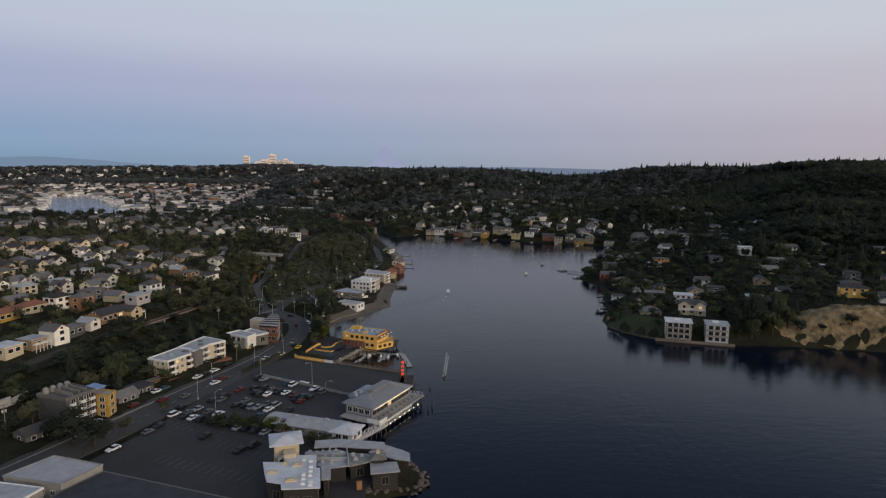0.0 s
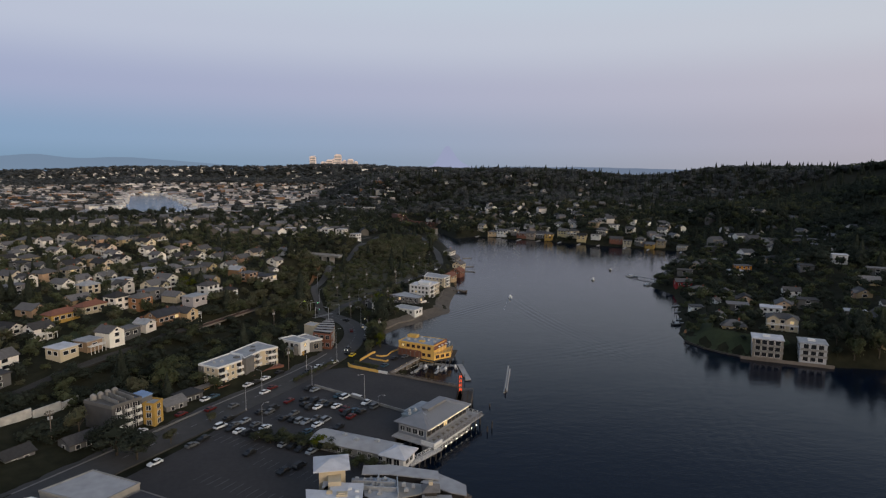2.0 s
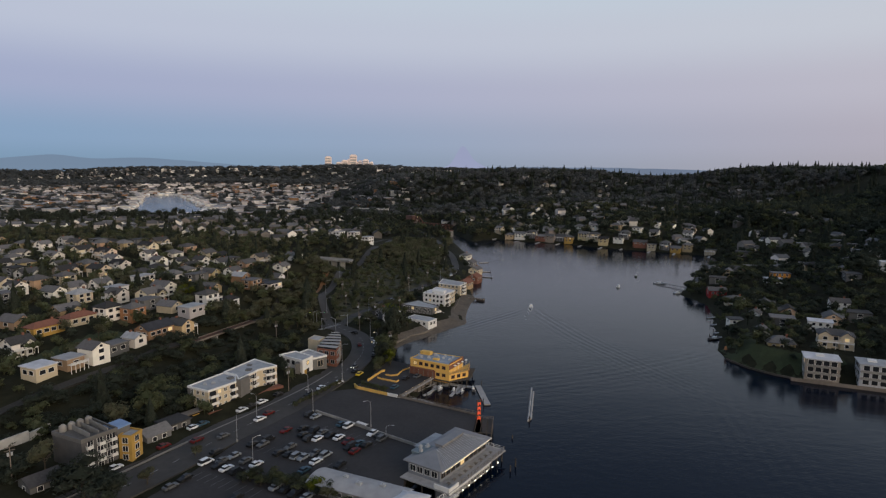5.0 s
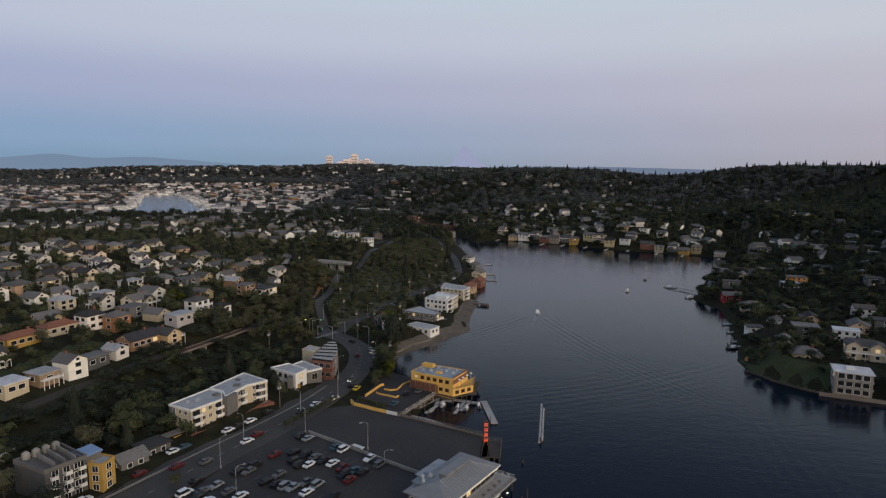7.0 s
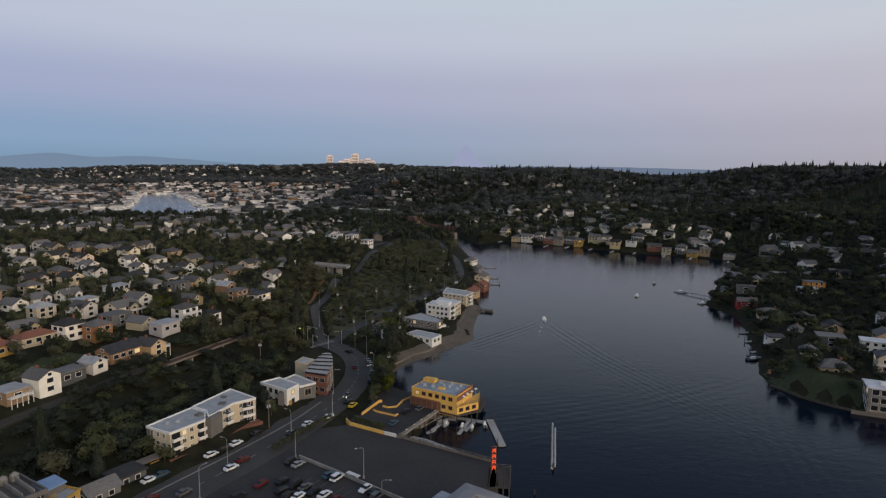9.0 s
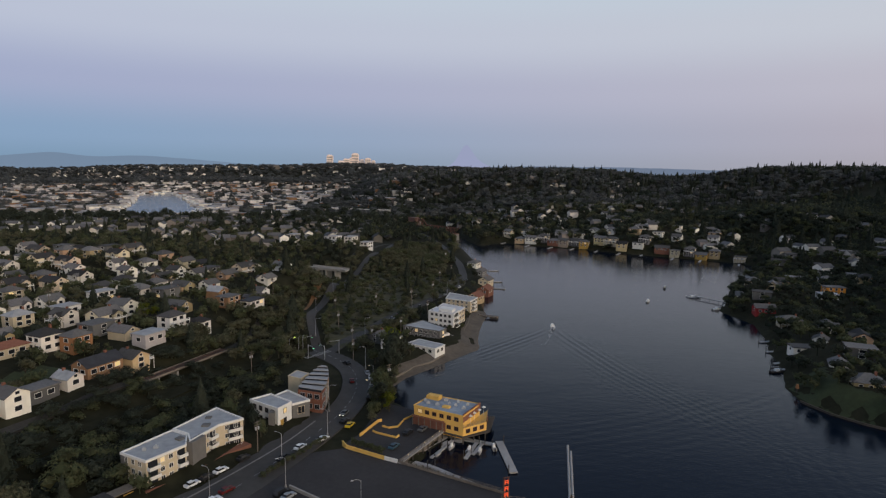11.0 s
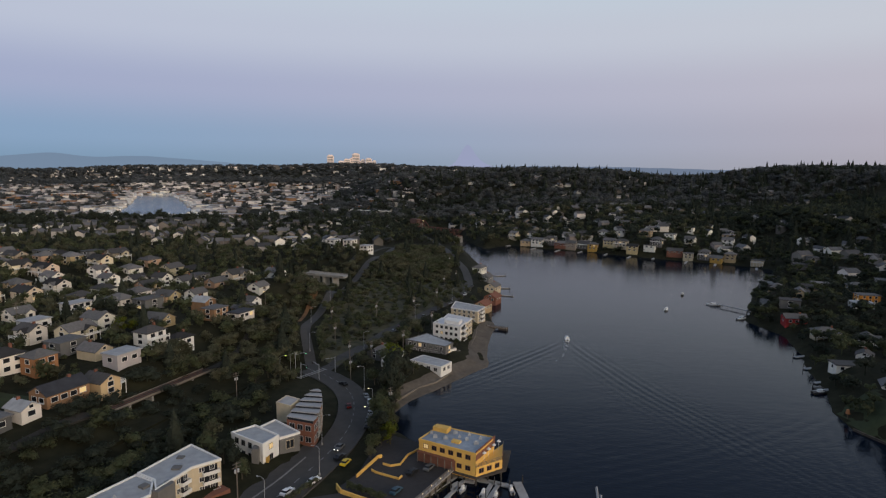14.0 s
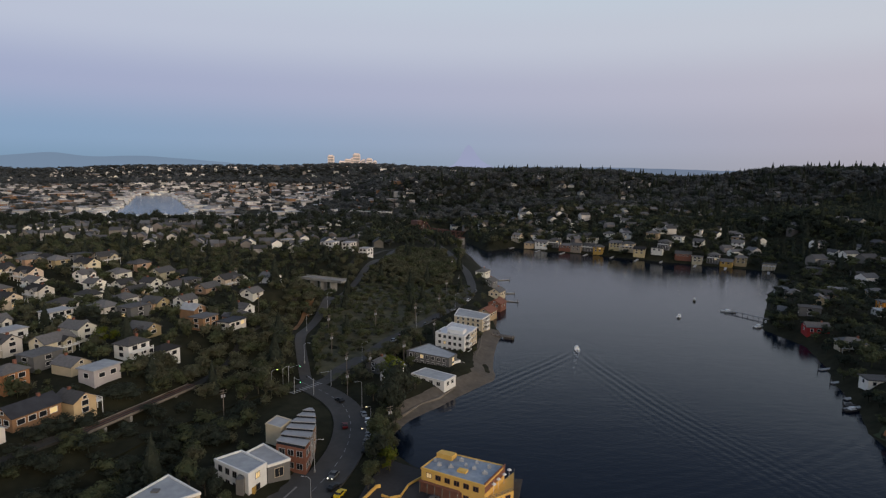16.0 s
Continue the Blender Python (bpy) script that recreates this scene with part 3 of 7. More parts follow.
def house(label, L, W, H, kind, wall, roof, at, turn=0.0, storeys=None, rise=None, lit=0.08, chimney=True, deck=False, w=1.3, h=1.3, gap=2.9, frame_mat=None, porch=False, seed=0, wings=(), back=False):
    """A house standing at its base centre; L along x, windows on all four sides."""
    rng = random.Random(seed)
    ob = thing("house", label, "house", at, turn)
    storeys = storeys or max(1, round(H / 2.8))
    rise = rise if rise is not None else W * 0.28
    bm = bmesh.new()
    box(bm, -L / 2, -W / 2, -3.5, L / 2, W / 2, H)
    if kind == "gable":
        for s in (-1, 1):
            x0, x1 = s * L / 2, s * (L / 2 - 0.25)
            vs = [bm.verts.new(p) for p in ((x0, -W / 2, H), (x0, W / 2, H), (x0, 0, H + rise), (x1, -W / 2, H), (x1, W / 2, H), (x1, 0, H + rise))]
            for f in ((0, 1, 2), (5, 4, 3), (0, 3, 4, 1), (1, 4, 5, 2), (2, 5, 3, 0)):
                bm.faces.new([vs[k] for k in f])
    part("wall", bm, wall, ob)
    bm = bmesh.new()
    if kind == "gable":
        gable_roof(bm, L, W, H + 0.02, rise)
    elif kind == "hip":
        hip_roof(bm, L, W, H + 0.02, rise)
    else:
        box(bm, -L / 2 - 0.5, -W / 2 - 0.5, H, L / 2 + 0.5, W / 2 + 0.5, H + 0.3)
        box(bm, -L / 2 - 0.3, -W / 2 - 0.3, H + 0.3, L / 2 + 0.3, W / 2 + 0.3, H + 0.36)
    part("roof", bm, roof, ob)
    c = [(-L / 2, -W / 2), (L / 2, -W / 2), (L / 2, W / 2), (-L / 2, W / 2)]
    for k in range(4):
        if k != 2 or back:
            facade(ob, c[k], c[(k + 1) % 4], 0, storeys, H / storeys, w, h, gap, frame_mat or M_WHITE, lit, 0.8, rng, panes=False)
    if kind == "gable" and rise > 1.6:
        for s in (-1, 1):
            add_window(ob, s * (L / 2 + 0.02), 0, H + rise * 0.35, 90 * s, 1.2, 0.9, frame_mat or M_WHITE, panes=False)
    if chimney:
        part("chimney", boxes((L * 0.2, -0.4, H - 0.5, L * 0.2 + 0.8, 0.4, H + rise + 0.9)), M_BRICK, ob)
    if deck:
        part("balcony", boxes((-L / 2, -W / 2 - 2.2, H * 0.48, L / 2, -W / 2 - 0.02, H * 0.48 + 0.18)), M_WHITE, ob)
        for i in range(5):
            x = -L / 2 + 0.1 + i * (L - 0.2) / 4
            part("post", boxes((x - 0.09, -W / 2 - 2.15, -2.0, x + 0.09, -W / 2 - 1.97, H * 0.48 + 1.0)), M_WHITE, ob)
        part("handrail", boxes((-L / 2, -W / 2 - 2.18, H * 0.48 + 0.95, L / 2, -W / 2 - 2.06, H * 0.48 + 1.06)), M_WHITE, ob)
        part("guard_rail", boxes((-L / 2, -W / 2 - 2.17, H * 0.48 + 0.3, L / 2, -W / 2 - 2.09, H * 0.48 + 0.6)), M_WHITE, ob)
    for wx, wy, wL, wW, wH, wr in wings:
        bm = boxes((wx - wL / 2, wy - wW / 2, -3.0, wx + wL / 2, wy + wW / 2, wH))
        for s in (-1,):
            vs = [bm.verts.new(p) for p in ((wx - wL / 2, wy - wW / 2, wH), (wx + wL / 2, wy - wW / 2, wH), (wx, wy - wW / 2, wH + wr))]
            bm.faces.new(vs)
        part("gable_wing", bm, wall, ob)
        tmp = bmesh.new()
        gable_roof(tmp, wW, wL, wH, wr, 0.4)
        bmesh.ops.transform(tmp, matrix=pose(wx, wy, 0, 0, 0, 90), verts=tmp.verts)
        part("wing_roof", tmp, roof, ob)
        facade(ob, (wx - wL / 2, wy - wW / 2), (wx + wL / 2, wy - wW / 2), 0, max(1, round(wH / 2.8)), wH / max(1, round(wH / 2.8)), 1.6, 1.4, 2.4, M_WHITE, lit, 0.4, rng, panes=False)
    return ob


# ---- trees ----
def crown_arrays(kind, n, seed, leaf):
    """Leaf clumps of one tree of unit height as arrays: verts, triangles."""
    r = np.random.RandomState(seed)
    v, t = [], []

    def leafs(c, size, nrm):
        nrm = nrm / (np.linalg.norm(nrm) + 1e-9)
        a = np.cross(nrm, r.normal(size=3))
        a /= np.linalg.norm(a) + 1e-9
        b = np.cross(nrm, a)
        k = len(v)
        s1, s2, s3 = r.uniform(0.6, 1.2, 3) * size
        v.extend([c + a * s1, c - a * s1 * 0.5 + b * s2, c - a * s1 * 0.5 - b * s2, c + nrm * s3 * 0.35 + a * 0.1 * s1])
        t.extend([(k, k + 1, k + 3), (k, k + 3, k + 2)])

    if kind == "fir":
        tiers = 9
        for i in range(n):
            z = r.uniform(0.08, 1.0)
            tier = (z * tiers) % 1.0
            rad = (1.03 - z) * 0.26 * (0.75 + 0.4 * (1 - tier)) * r.uniform(0.55, 1.0)
            a = r.uniform(0, 2 * np.pi)
            d = np.array([np.cos(a), np.sin(a), 0])
            leafs(d * rad + np.array([0, 0, z]), leaf * (1.15 - z), d + np.array([0, 0, 0.55]) + r.normal(size=3) * 0.25)
        k = len(v)
        ring = 7
        for zz, rr in ((0.06, 0.17), (0.5, 0.10), (0.97, 0.004)):
            for i in range(ring):
                a = 2 * np.pi * i / ring
                v.append(np.array([np.cos(a) * rr, np.sin(a) * rr, zz]))
        for q in range(2):
            for i in range(ring):
                a0, a1 = k + q * ring + i, k + q * ring + (i + 1) % ring
                t.extend([(a0, a1, a1 + ring), (a0, a1 + ring, a0 + ring)])
    else:
        lobes = [(np.array([0, 0, 0.62]), 0.30)] + [(np.array([np.cos(a) * 0.22, np.sin(a) * 0.22, z]), q) for a, z, q in
                                                    zip(r.uniform(0, 6.28, 6), r.uniform(0.36, 0.78, 6), r.uniform(0.14, 0.23, 6))]
        for i in range(n):
            c, q = lobes[r.randint(len(lobes))]
            d = r.normal(size=3)
            d /= np.linalg.norm(d)
            d[2] = abs(d[2]) * 0.9 if r.rand() < 0.65 else d[2]
            leafs(c + d * q * r.uniform(0.75, 1.08), leaf, d + r.normal(size=3) * 0.45)
        for c, q in lobes:
            k = len(v)
            q *= 0.72
            pts = [c + np.array(p) * q * r.uniform(0.8, 1.1) for p in ((1, 0, 0), (-1, 0, 0), (0, 1, 0), (0, -1, 0), (0, 0, 1), (0, 0, -1))]
            v.extend(pts)
            t.extend([(k + a, k + b, k + c2) for a, b, c2 in ((0, 2, 4), (2, 1, 4), (1, 3, 4), (3, 0, 4), (2, 0, 5), (1, 2, 5), (3, 1, 5), (0, 3, 5))])
        k = len(v)
        for zz, rr in ((-0.08, 0.03), (0.5, 0.015)):
            for i in range(4):
                v.append(np.array([np.cos(i * 1.57) * rr, np.sin(i * 1.57) * rr, zz]))
        for i in range(4):
            t.extend([(k + i, k + (i + 1) % 4, k + 4 + (i + 1) % 4), (k + i, k + 4 + (i + 1) % 4, k + 4 + i)])
    return np.array(v), np.array(t)


def woods(name, label, places, kind, n, leaf, mats, seed, wide=1.0):
    """Many trees as one mesh. places: rows of x, y, z, height; each tree takes one of the materials."""
    if not len(places):
        return None
    r = np.random.RandomState(seed)
    shapes = [crown_arrays(kind, n, seed * 10 + k, leaf) for k in range(5)]
    V, T, I, off = [], [], [], 0
    for x, y, z, h in places:
        v, t = shapes[r.randint(5)]
        a = r.uniform(0, 6.28)
        c, s = np.cos(a), np.sin(a)
        q = v * np.array([h * wide * r.uniform(0.85, 1.2), h * wide * r.uniform(0.85, 1.2), h])
        q = np.stack([q[:, 0] * c - q[:, 1] * s + x, q[:, 0] * s + q[:, 1] * c + y, q[:, 2] + z], 1)
        V.append(q)
        T.append(t + off)
        m = min(len(mats) - 1, int(r.rand() ** 1.6 * len(mats)))
        I.append(np.full(len(t), m))
        off += len(v)
    return tagged(put_mesh(name, np.vstack(V), np.vstack(T), mats, np.concatenate(I)), label, "trees", kind="stuff")


TREES = {}


def tree(kind, leafmat, label, x, y, h, wide=1.0, group="", z=None):
    """A single tree: a trunk with limbs and a crown of many leaf clumps."""
    key = (kind, leafmat.name, int(abs(x) * 7) % 3)
    if key not in TREES:
        v, t = crown_arrays(kind, 420 if kind != "fir" else 380, 77 + key[2] + len(TREES), 0.055 if kind != "fir" else 0.075)
        tmp = put_mesh("crown", v, t, [leafmat])
        crown = tmp.data
        bpy.data.objects.remove(tmp)
        bm = tube(bmesh.new(), (0, 0, -0.12), (0, 0, 0.62), 0.028, 0.012, 7)
        rr = random.Random(len(TREES))
        for i in range(6 if kind != "fir" else 0):
            a = rr.uniform(0, 6.28)
            tube(bm, (0, 0, 0.2 + 0.05 * i), (math.cos(a) * 0.24, math.sin(a) * 0.24, 0.45 + 0.05 * i), 0.011, 0.004, 5)
        TREES[key] = (crown, bm_mesh("trunk", bm, M_BARK))
    crown, trunk = TREES[key]
    ob = thing("tree", label, "tree", (x, y, ground(x, y) if z is None else z), (x * 37 + y * 11) % 360, group)
    m = Matrix.Diagonal((h * wide, h * wide, h, 1))
    part("trunk", trunk, None, ob, m=m)
    part("crown", crown, None, ob, m=m)
    return ob

# ---- lot, roads ----
LOT_Z = 2.8
bm = prism(bmesh.new(), ccw([tuple(p) for p in LOT]), -1.0, LOT_Z)
lot = new("parking_lot", bm_mesh("parking_lot", bm, M_ASPHALT))
tagged(lot, "wide dark asphalt parking lot above the waterfront", "parking lot", kind="structure")
road, road_line = ribbon("road", [(-150, 70), (-112, 138), (-86, 182), (-68, 212), (-58, 232), (-45, 252), (-31, 284), (-25, 302), (-22.5, 320), (-25, 342), (-34, 359), (-47, 372)], (14.5, 10.0), M_ROAD,
                         "worn grey street that curves round the shore", fixed=2.75)
shore_road, shore_line = ribbon("road", [(-44, 366), (-33, 384), (-22, 411), (-12, 436), (8, 476), (32, 528), (38, 590), (30, 680), (22, 760), (2, 850)], 6.0, M_ROAD, "narrow street along the shore lined with parked cars", 0.3)
hill_road, hill_line = ribbon("road", [(-44, 368), (-51, 392), (-57, 416), (-57, 440), (-53, 480), (-49, 555), (-30, 660), (-20, 760)], 4.6, M_ROAD, "grey street that climbs from the crossing", 0.3)
side_road, side_line = ribbon("road", [(-46, 366), (-55, 359), (-68, 342), (-79, 318), (-92, 290), (-110, 240), (-135, 190)], 5.0, M_EARTH, "unpaved lane behind the buildings", 0.25)
verge, verge_line = ribbon("pavement", [(-106, 172), (-92, 197), (-79, 221), (-66, 240), (-55, 257), (-45, 273), (-38, 289), (-33, 300)], 9.0, M_ROAD, "broad worn pavement and parking verge along the buildings", -0.06, fixed=2.75, category="pavement")
kerb, kerb_line = ribbon("kerb", [(-100, 172), (-86, 196), (-73.5, 219), (-61, 239), (-50.5, 256), (-40, 275), (-33.6, 292)], 0.5, M_PAVE, "pale concrete kerb beside the street", 0.2, fixed=2.75, category="kerb")
OCC = []


def keep(x, y, r):
    OCC.append((x, y, r))


for ln, w in ((road_line, 9), (shore_line, 4.2), (hill_line, 4.2), (side_line, 2.5), (verge_line, 5)):
    for p in ln[::2]:
        keep(p.x, p.y, w)

# ---- waterfront buildings ----
def local(ob, bm_or_mesh, material, name, label="", m=None):
    return part(name, bm_or_mesh, material, ob, label, m)


def roof_units(ob, spots, z, seed=0):
    """Air handlers, vents and hatches that stand on a roof."""
    rng = random.Random(seed)
    for x, y in spots:
        s = rng.uniform(0.4, 0.85)
        bm = boxes((x - s, y - s * 0.7, z, x + s, y + s * 0.7, z + rng.uniform(0.5, 0.9)), (x - s * 0.5, y - s * 0.4, z + 0.4, x + s * 0.5, y + s * 0.4, z + 1.1, 0, 0.1))
        part("roof_unit", bm, M_STEEL, ob)


def piles(ob, pts, z0, z1, r=0.22):
    shared = bm_mesh("piling", tube(bmesh.new(), (0, 0, z0), (0, 0, z1), r, r * 0.9, 8), M_PILE)
    for x, y in pts:
        part("piling", shared, None, ob, m=pose(x, y, 0))


def rail(ob, a, b, z, h=1.0, material=None, gap=1.6, name="railing"):
    a, b = Vector(a), Vector(b)
    bm = bmesh.new()
    n = max(1, int((b - a).length / gap))
    for i in range(n + 1):
        p = a + (b - a) * i / n
        box(bm, p.x - 0.06, p.y - 0.06, z, p.x + 0.06, p.y + 0.06, z + h)
    for k in (1.0, 0.55, 0.15):
        tube(bm, (a.x, a.y, z + h * k), (b.x, b.y, z + h * k), 0.05, n=4)
    part(name, bm, material or M_WHITE, ob)


# boathouse restaurant on piles; its long side looks over the water
ob = thing("restaurant", "grey seafood restaurant with a big metal roof standing on dark piles", "restaurant", (10.2, 192.8, 0), 53.4)
local(ob, boxes((-0.6, -0.4, 2.95, 30.5, 15.6, 3.3)), M_DOCK, "deck")
local(ob, boxes((2.6, 4.6, 3.3, 27.4, 15.2, 6.9)), mat("grey_blue_clapboard", (0.19, 0.205, 0.23), 0.8, 0.15, 0.6), "wall")
bm = bmesh.new()
hip_roof(bm, 25.0, 11.4, 6.9, 2.1, 0.8, 0.25)
bmesh.ops.transform(bm, matrix=pose(15.0, 9.9, 0), verts=bm.verts)
local(ob, bm, M_RMETAL, "roof")
bm = bmesh.new()
for i in range(22):
    x = 4.0 + i * 1.05
    tube(bm, (x, 3.55, 7.2), (min(max(x, 8.4), 21.6), 9.7, 9.26), 0.05, n=4)
local(ob, bm, M_STEEL, "roof_seams")
local(ob, boxes((10.5, 9.2, 8.9, 21.5, 11.6, 9.75), (10.2, 8.9, 9.75, 21.8, 11.9, 9.9)), M_RMETAL, "roof_monitor")
local(ob, boxes((12, 15.2, 2.9, 22, 19.5, 6.2), (11.6, 15.2, 6.2, 22.4, 19.9, 6.5)), M_RGREY, "kitchen_wing")
local(ob, boxes((5.5, 12.6, 6.6, 11, 16.2, 8.2), (5.3, 12.4, 8.2, 11.2, 16.4, 8.35)), mat("blue_grey_roof_deck", (0.15, 0.19, 0.21), 0.6, 0.2, 0.6), "roof_deck")
roof_units(ob, [(6.4, 13.6), (8.2, 15.2), (9.8, 13.8)], 8.36, 3)
for i in range(4):
    add_window(ob, 2.58, 6.4 + i * 2.4, 5.2, -90, 1.8, 1.7, M_WHITE)
for i in range(10):
    add_window(ob, 4.2 + i * 2.4, 4.58, 5.2, 0, 1.9, 1.9, M_WOOD, i in (4,))
local(ob, boxes((1.8, 3.2, 6.78, 28.2, 3.4, 7.05)), M_WHITE, "fascia")
local(ob, boxes((-0.5, -0.42, 1.1, 21, 3.8, 2.93)), M_GREYW, "lower_storey")
local(ob, boxes((-0.7, -0.62, 2.93, 21.2, -0.42, 3.25)), M_WHITE, "trim_board")
for i in range(14):
    add_window(ob, 0.5 + i * 1.5, -0.44, 2.05, 0, 1.05, 1.1, M_WHITE)
local(ob, boxes((-0.4, -0.3, 3.3, 0.0, 4.5, 4.5), (-0.4, -0.3, 3.3, 4.5, 0.1, 4.3)), M_WHITE, "terrace_wall")
rail(ob, (4.5, -0.1), (30, -0.1), 3.3, 1.0, M_WOOD)
rail(ob, (30, -0.1), (30, 9), 3.3, 1.1)
for i in range(14):
    x = 2.8 + i * 1.8
    part("string_light", boxes((x - 0.1, 3.6, 6.6, x + 0.1, 3.8, 6.8)), M_LAMP, ob)
# Long glowing bar added for the warm glow that the bulbs cast along the eaves.
part("string_light", boxes((3.6, 3.42, 6.5, 27, 3.52, 6.62)), M_LAMP, ob, "added glow strip that boosts the string lights under the eaves")
for i in range(9):
    x = 3 + i * 2.8
    part("terrace_table", boxes((x - 0.5, 1.5, 3.95, x + 0.5, 2.5, 4.02), (x - 0.06, 1.94, 3.3, x + 0.06, 2.06, 3.95)), M_WOOD, ob)
piles(ob, [(x, y) for x in np.arange(0.5, 30, 3.2) for y in (0.3, 4.5, 9)], -2.6, 3.0, 0.28)
for i in range(8):
    x = 3.0 + i * 3.2
    part("pile_light", boxes((x - 0.14, -0.62, 1.2, x + 0.14, -0.42, 1.5)), M_WLAMP, ob)
keep(10, 205, 16)

# covered walkway building with a low arched roof and the pavilion at its end
ob = thing("pier_shed", "long low shed with a pale curved roof beside the restaurant", "shed", (-25, 198.8, 2.8), -27)
local(ob, boxes((0.3, -4.0, -0.4, 26.5, 4.0, 2.6)), M_CONC, "wall")
bm = bmesh.new()
arc = [(y, 2.6 + 1.1 * (1 - (y / 4.5) ** 2)) for y in np.linspace(-4.5, 4.5, 9)]
lo = [[bm.verts.new((x, y, z)) for y, z in arc] for x in (-0.3, 27)]
hi = [[bm.verts.new((x, y, z + 0.2)) for y, z in arc] for x in (-0.3, 27)]
for i in range(8):
    bm.faces.new((lo[0][i], lo[1][i], lo[1][i + 1], lo[0][i + 1]))
    bm.faces.new((hi[0][i], hi[0][i + 1], hi[1][i + 1], hi[1][i]))
    for e in (0, 1):
        bm.faces.new((lo[e][i], lo[e][i + 1], hi[e][i + 1], hi[e][i]))
for k in (0, 8):
    bm.faces.new((lo[0][k], lo[1][k], hi[1][k], hi[0][k]))
local(ob, bm, M_RLIGHT, "roof")
roof_units(ob, [(9, 0.5), (14, -1), (20, 0.8)], 3.6, 5)
facade(ob, (0.3, -4.0), (26.5, -4.0), 0, 1, 2.6, 1.2, 1.1, 3.2, M_WHITE, 0.1)
ob = thing("pavilion", "white pavilion with a pyramid roof beside the pier shed", "pavilion", (-0.4, 184.8, 2.8), -27)
local(ob, boxes((-3.4, -3.6, -0.6, 3.4, 3.6, 3.0)), M_WHITE, "wall")
bm = bmesh.new()
hip_roof(bm, 7.4, 7.4, 3.0, 1.6, 0.7)
local(ob, bm, M_RWHITE, "roof")
for k, (a, b) in enumerate([((-3.4, -3.6), (3.4, -3.6)), ((3.4, -3.6), (3.4, 3.6))]):
    facade(ob, a, b, 0, 1, 3.0, 1.7, 1.8, 2.2, M_WHITE, 0.3)
piles(ob, [(x, y) for x in (-3, 0, 3) for y in (-3.4, 0, 3.4)], -5.4, -0.5)
ob = thing("footbridge", "narrow white-railed boardwalk on piles", "boardwalk", (2.5, 183.2, 2.6), 47)
local(ob, boxes((0, -1.2, -0.25, 14, 1.2, 0)), M_DOCK, "deck")
for s in (-1.15, 1.15):
    rail(ob, (0, s), (14, s), 0.0, 1.0)
piles(ob, [(x, y) for x in np.arange(1, 14, 2.5) for y in (-1, 1)], -5.0, -0.2, 0.18)

# low white-roofed restaurant on the rocky point
ob = thing("restaurant", "sprawling low restaurant with stepped pale roofs on a rocky point", "restaurant", (-8, 158, 2.6), 0)
# Near-black wall colour carries the shade under the roof overhangs.
M_DARKW = mat("shade_darkened_cedar", (0.03, 0.027, 0.024), 0.85, 0.3, 0.6)
for i, (pts, z1, roof) in enumerate([
        ([(-15, 1.3), (-9.1, 0.4), (-9.4, 4.4), (-1, 3.5), (-0.8, -4.1), (0.2, -4.2), (0.5, -14.6), (-9, -13.9), (-9.3, -11.1), (-12.9, -9.4), (-13.9, -5.1)], 6.4, M_RWHITE),
        ([(-11.6, 11.5), (-9.2, 11.8), (-9.2, 5.4), (-11.2, 2.4)], 5.9, M_RWHITE),
        ([(-1.7, 14.4), (5.6, 14.5), (18.1, 10.3), (18, 5.8), (5.1, 9.4), (-1.9, 9.7)], 5.6, M_RLIGHT),
        ([(-4.4, 9.5), (5, 9.2), (7, 7.9), (7.5, -0.8), (2.8, -1.4), (-0.7, 0.5), (-0.9, 3.4), (-4.4, 3.9)], 4.7, M_RGREY),
        ([(0.3, -0.9), (2.9, -1.5), (2.9, -8.5), (0.6, -8.4)], 5.2, M_RLIGHT),
        ([(7.2, 7.6), (13.3, 6.1), (17, 3), (13.4, 1.2), (7.6, -0.6)], 4.4, M_CONC),
        ([(18.1, 10.4), (22.6, 6.2), (24.8, 3.8), (24.4, -1), (20.4, 0.7), (13.3, 6.2)], 4.9, M_RLIGHT),
        ([(13.5, 1), (20.8, 0.6), (21.2, -5.1), (13.3, -5.4)], 4.2, M_RLIGHT)]):
    pts = ccw(pts)
    body = offset(pts, -0.6)
    local(ob, prism(bmesh.new(), body, -1.5, z1 - 0.3), M_DARKW, "wall")
    local(ob, prism(bmesh.new(), pts, z1 - 0.3 + 0.006 * i, z1 + 0.006 * i), roof, "roof")
    n = len(body)
    for k in range(n):
        if (Vector(body[k]) - Vector(body[(k + 1) % n])).length > 4:
            facade(ob, body[k], body[(k + 1) % n], 0.2, 1, z1 - 1.6, 1.8, 2.0, 2.6, M_WOOD, 0.06)
for x, y in [(-2.2, -8.2), (-2.2, -6), (-2.2, -3.6), (-2.4, -0.4), (-3.9, -9.8), (-3.9, -7.6), (-3.9, -12.2), (-2.0, -11.4), (-4.2, 0.6), (-2.0, -13.2)]:
    part("skylight", boxes((x - 0.55, y - 0.55, 6.42, x + 0.55, y + 0.55, 6.85, 0, 0.15)), M_WHITE, ob)
for x, y, l, w in ((-6.8, -10.2, 1.5, 0.8), (-5.9, -2.0, 1.3, 0.9), (-12.0, -5.4, 1.2, 0.5), (-9.0, -1.0, 0.7, 0.5)):
    part("roof_hatch", boxes((x - l, y - w, 6.42, x + l, y + w, 6.95), (x - l * 0.6, y - w * 0.6, 6.95, x + l * 0.5, y + w * 0.5, 7.2)), M_CREAM, ob, "beige roof hatch")
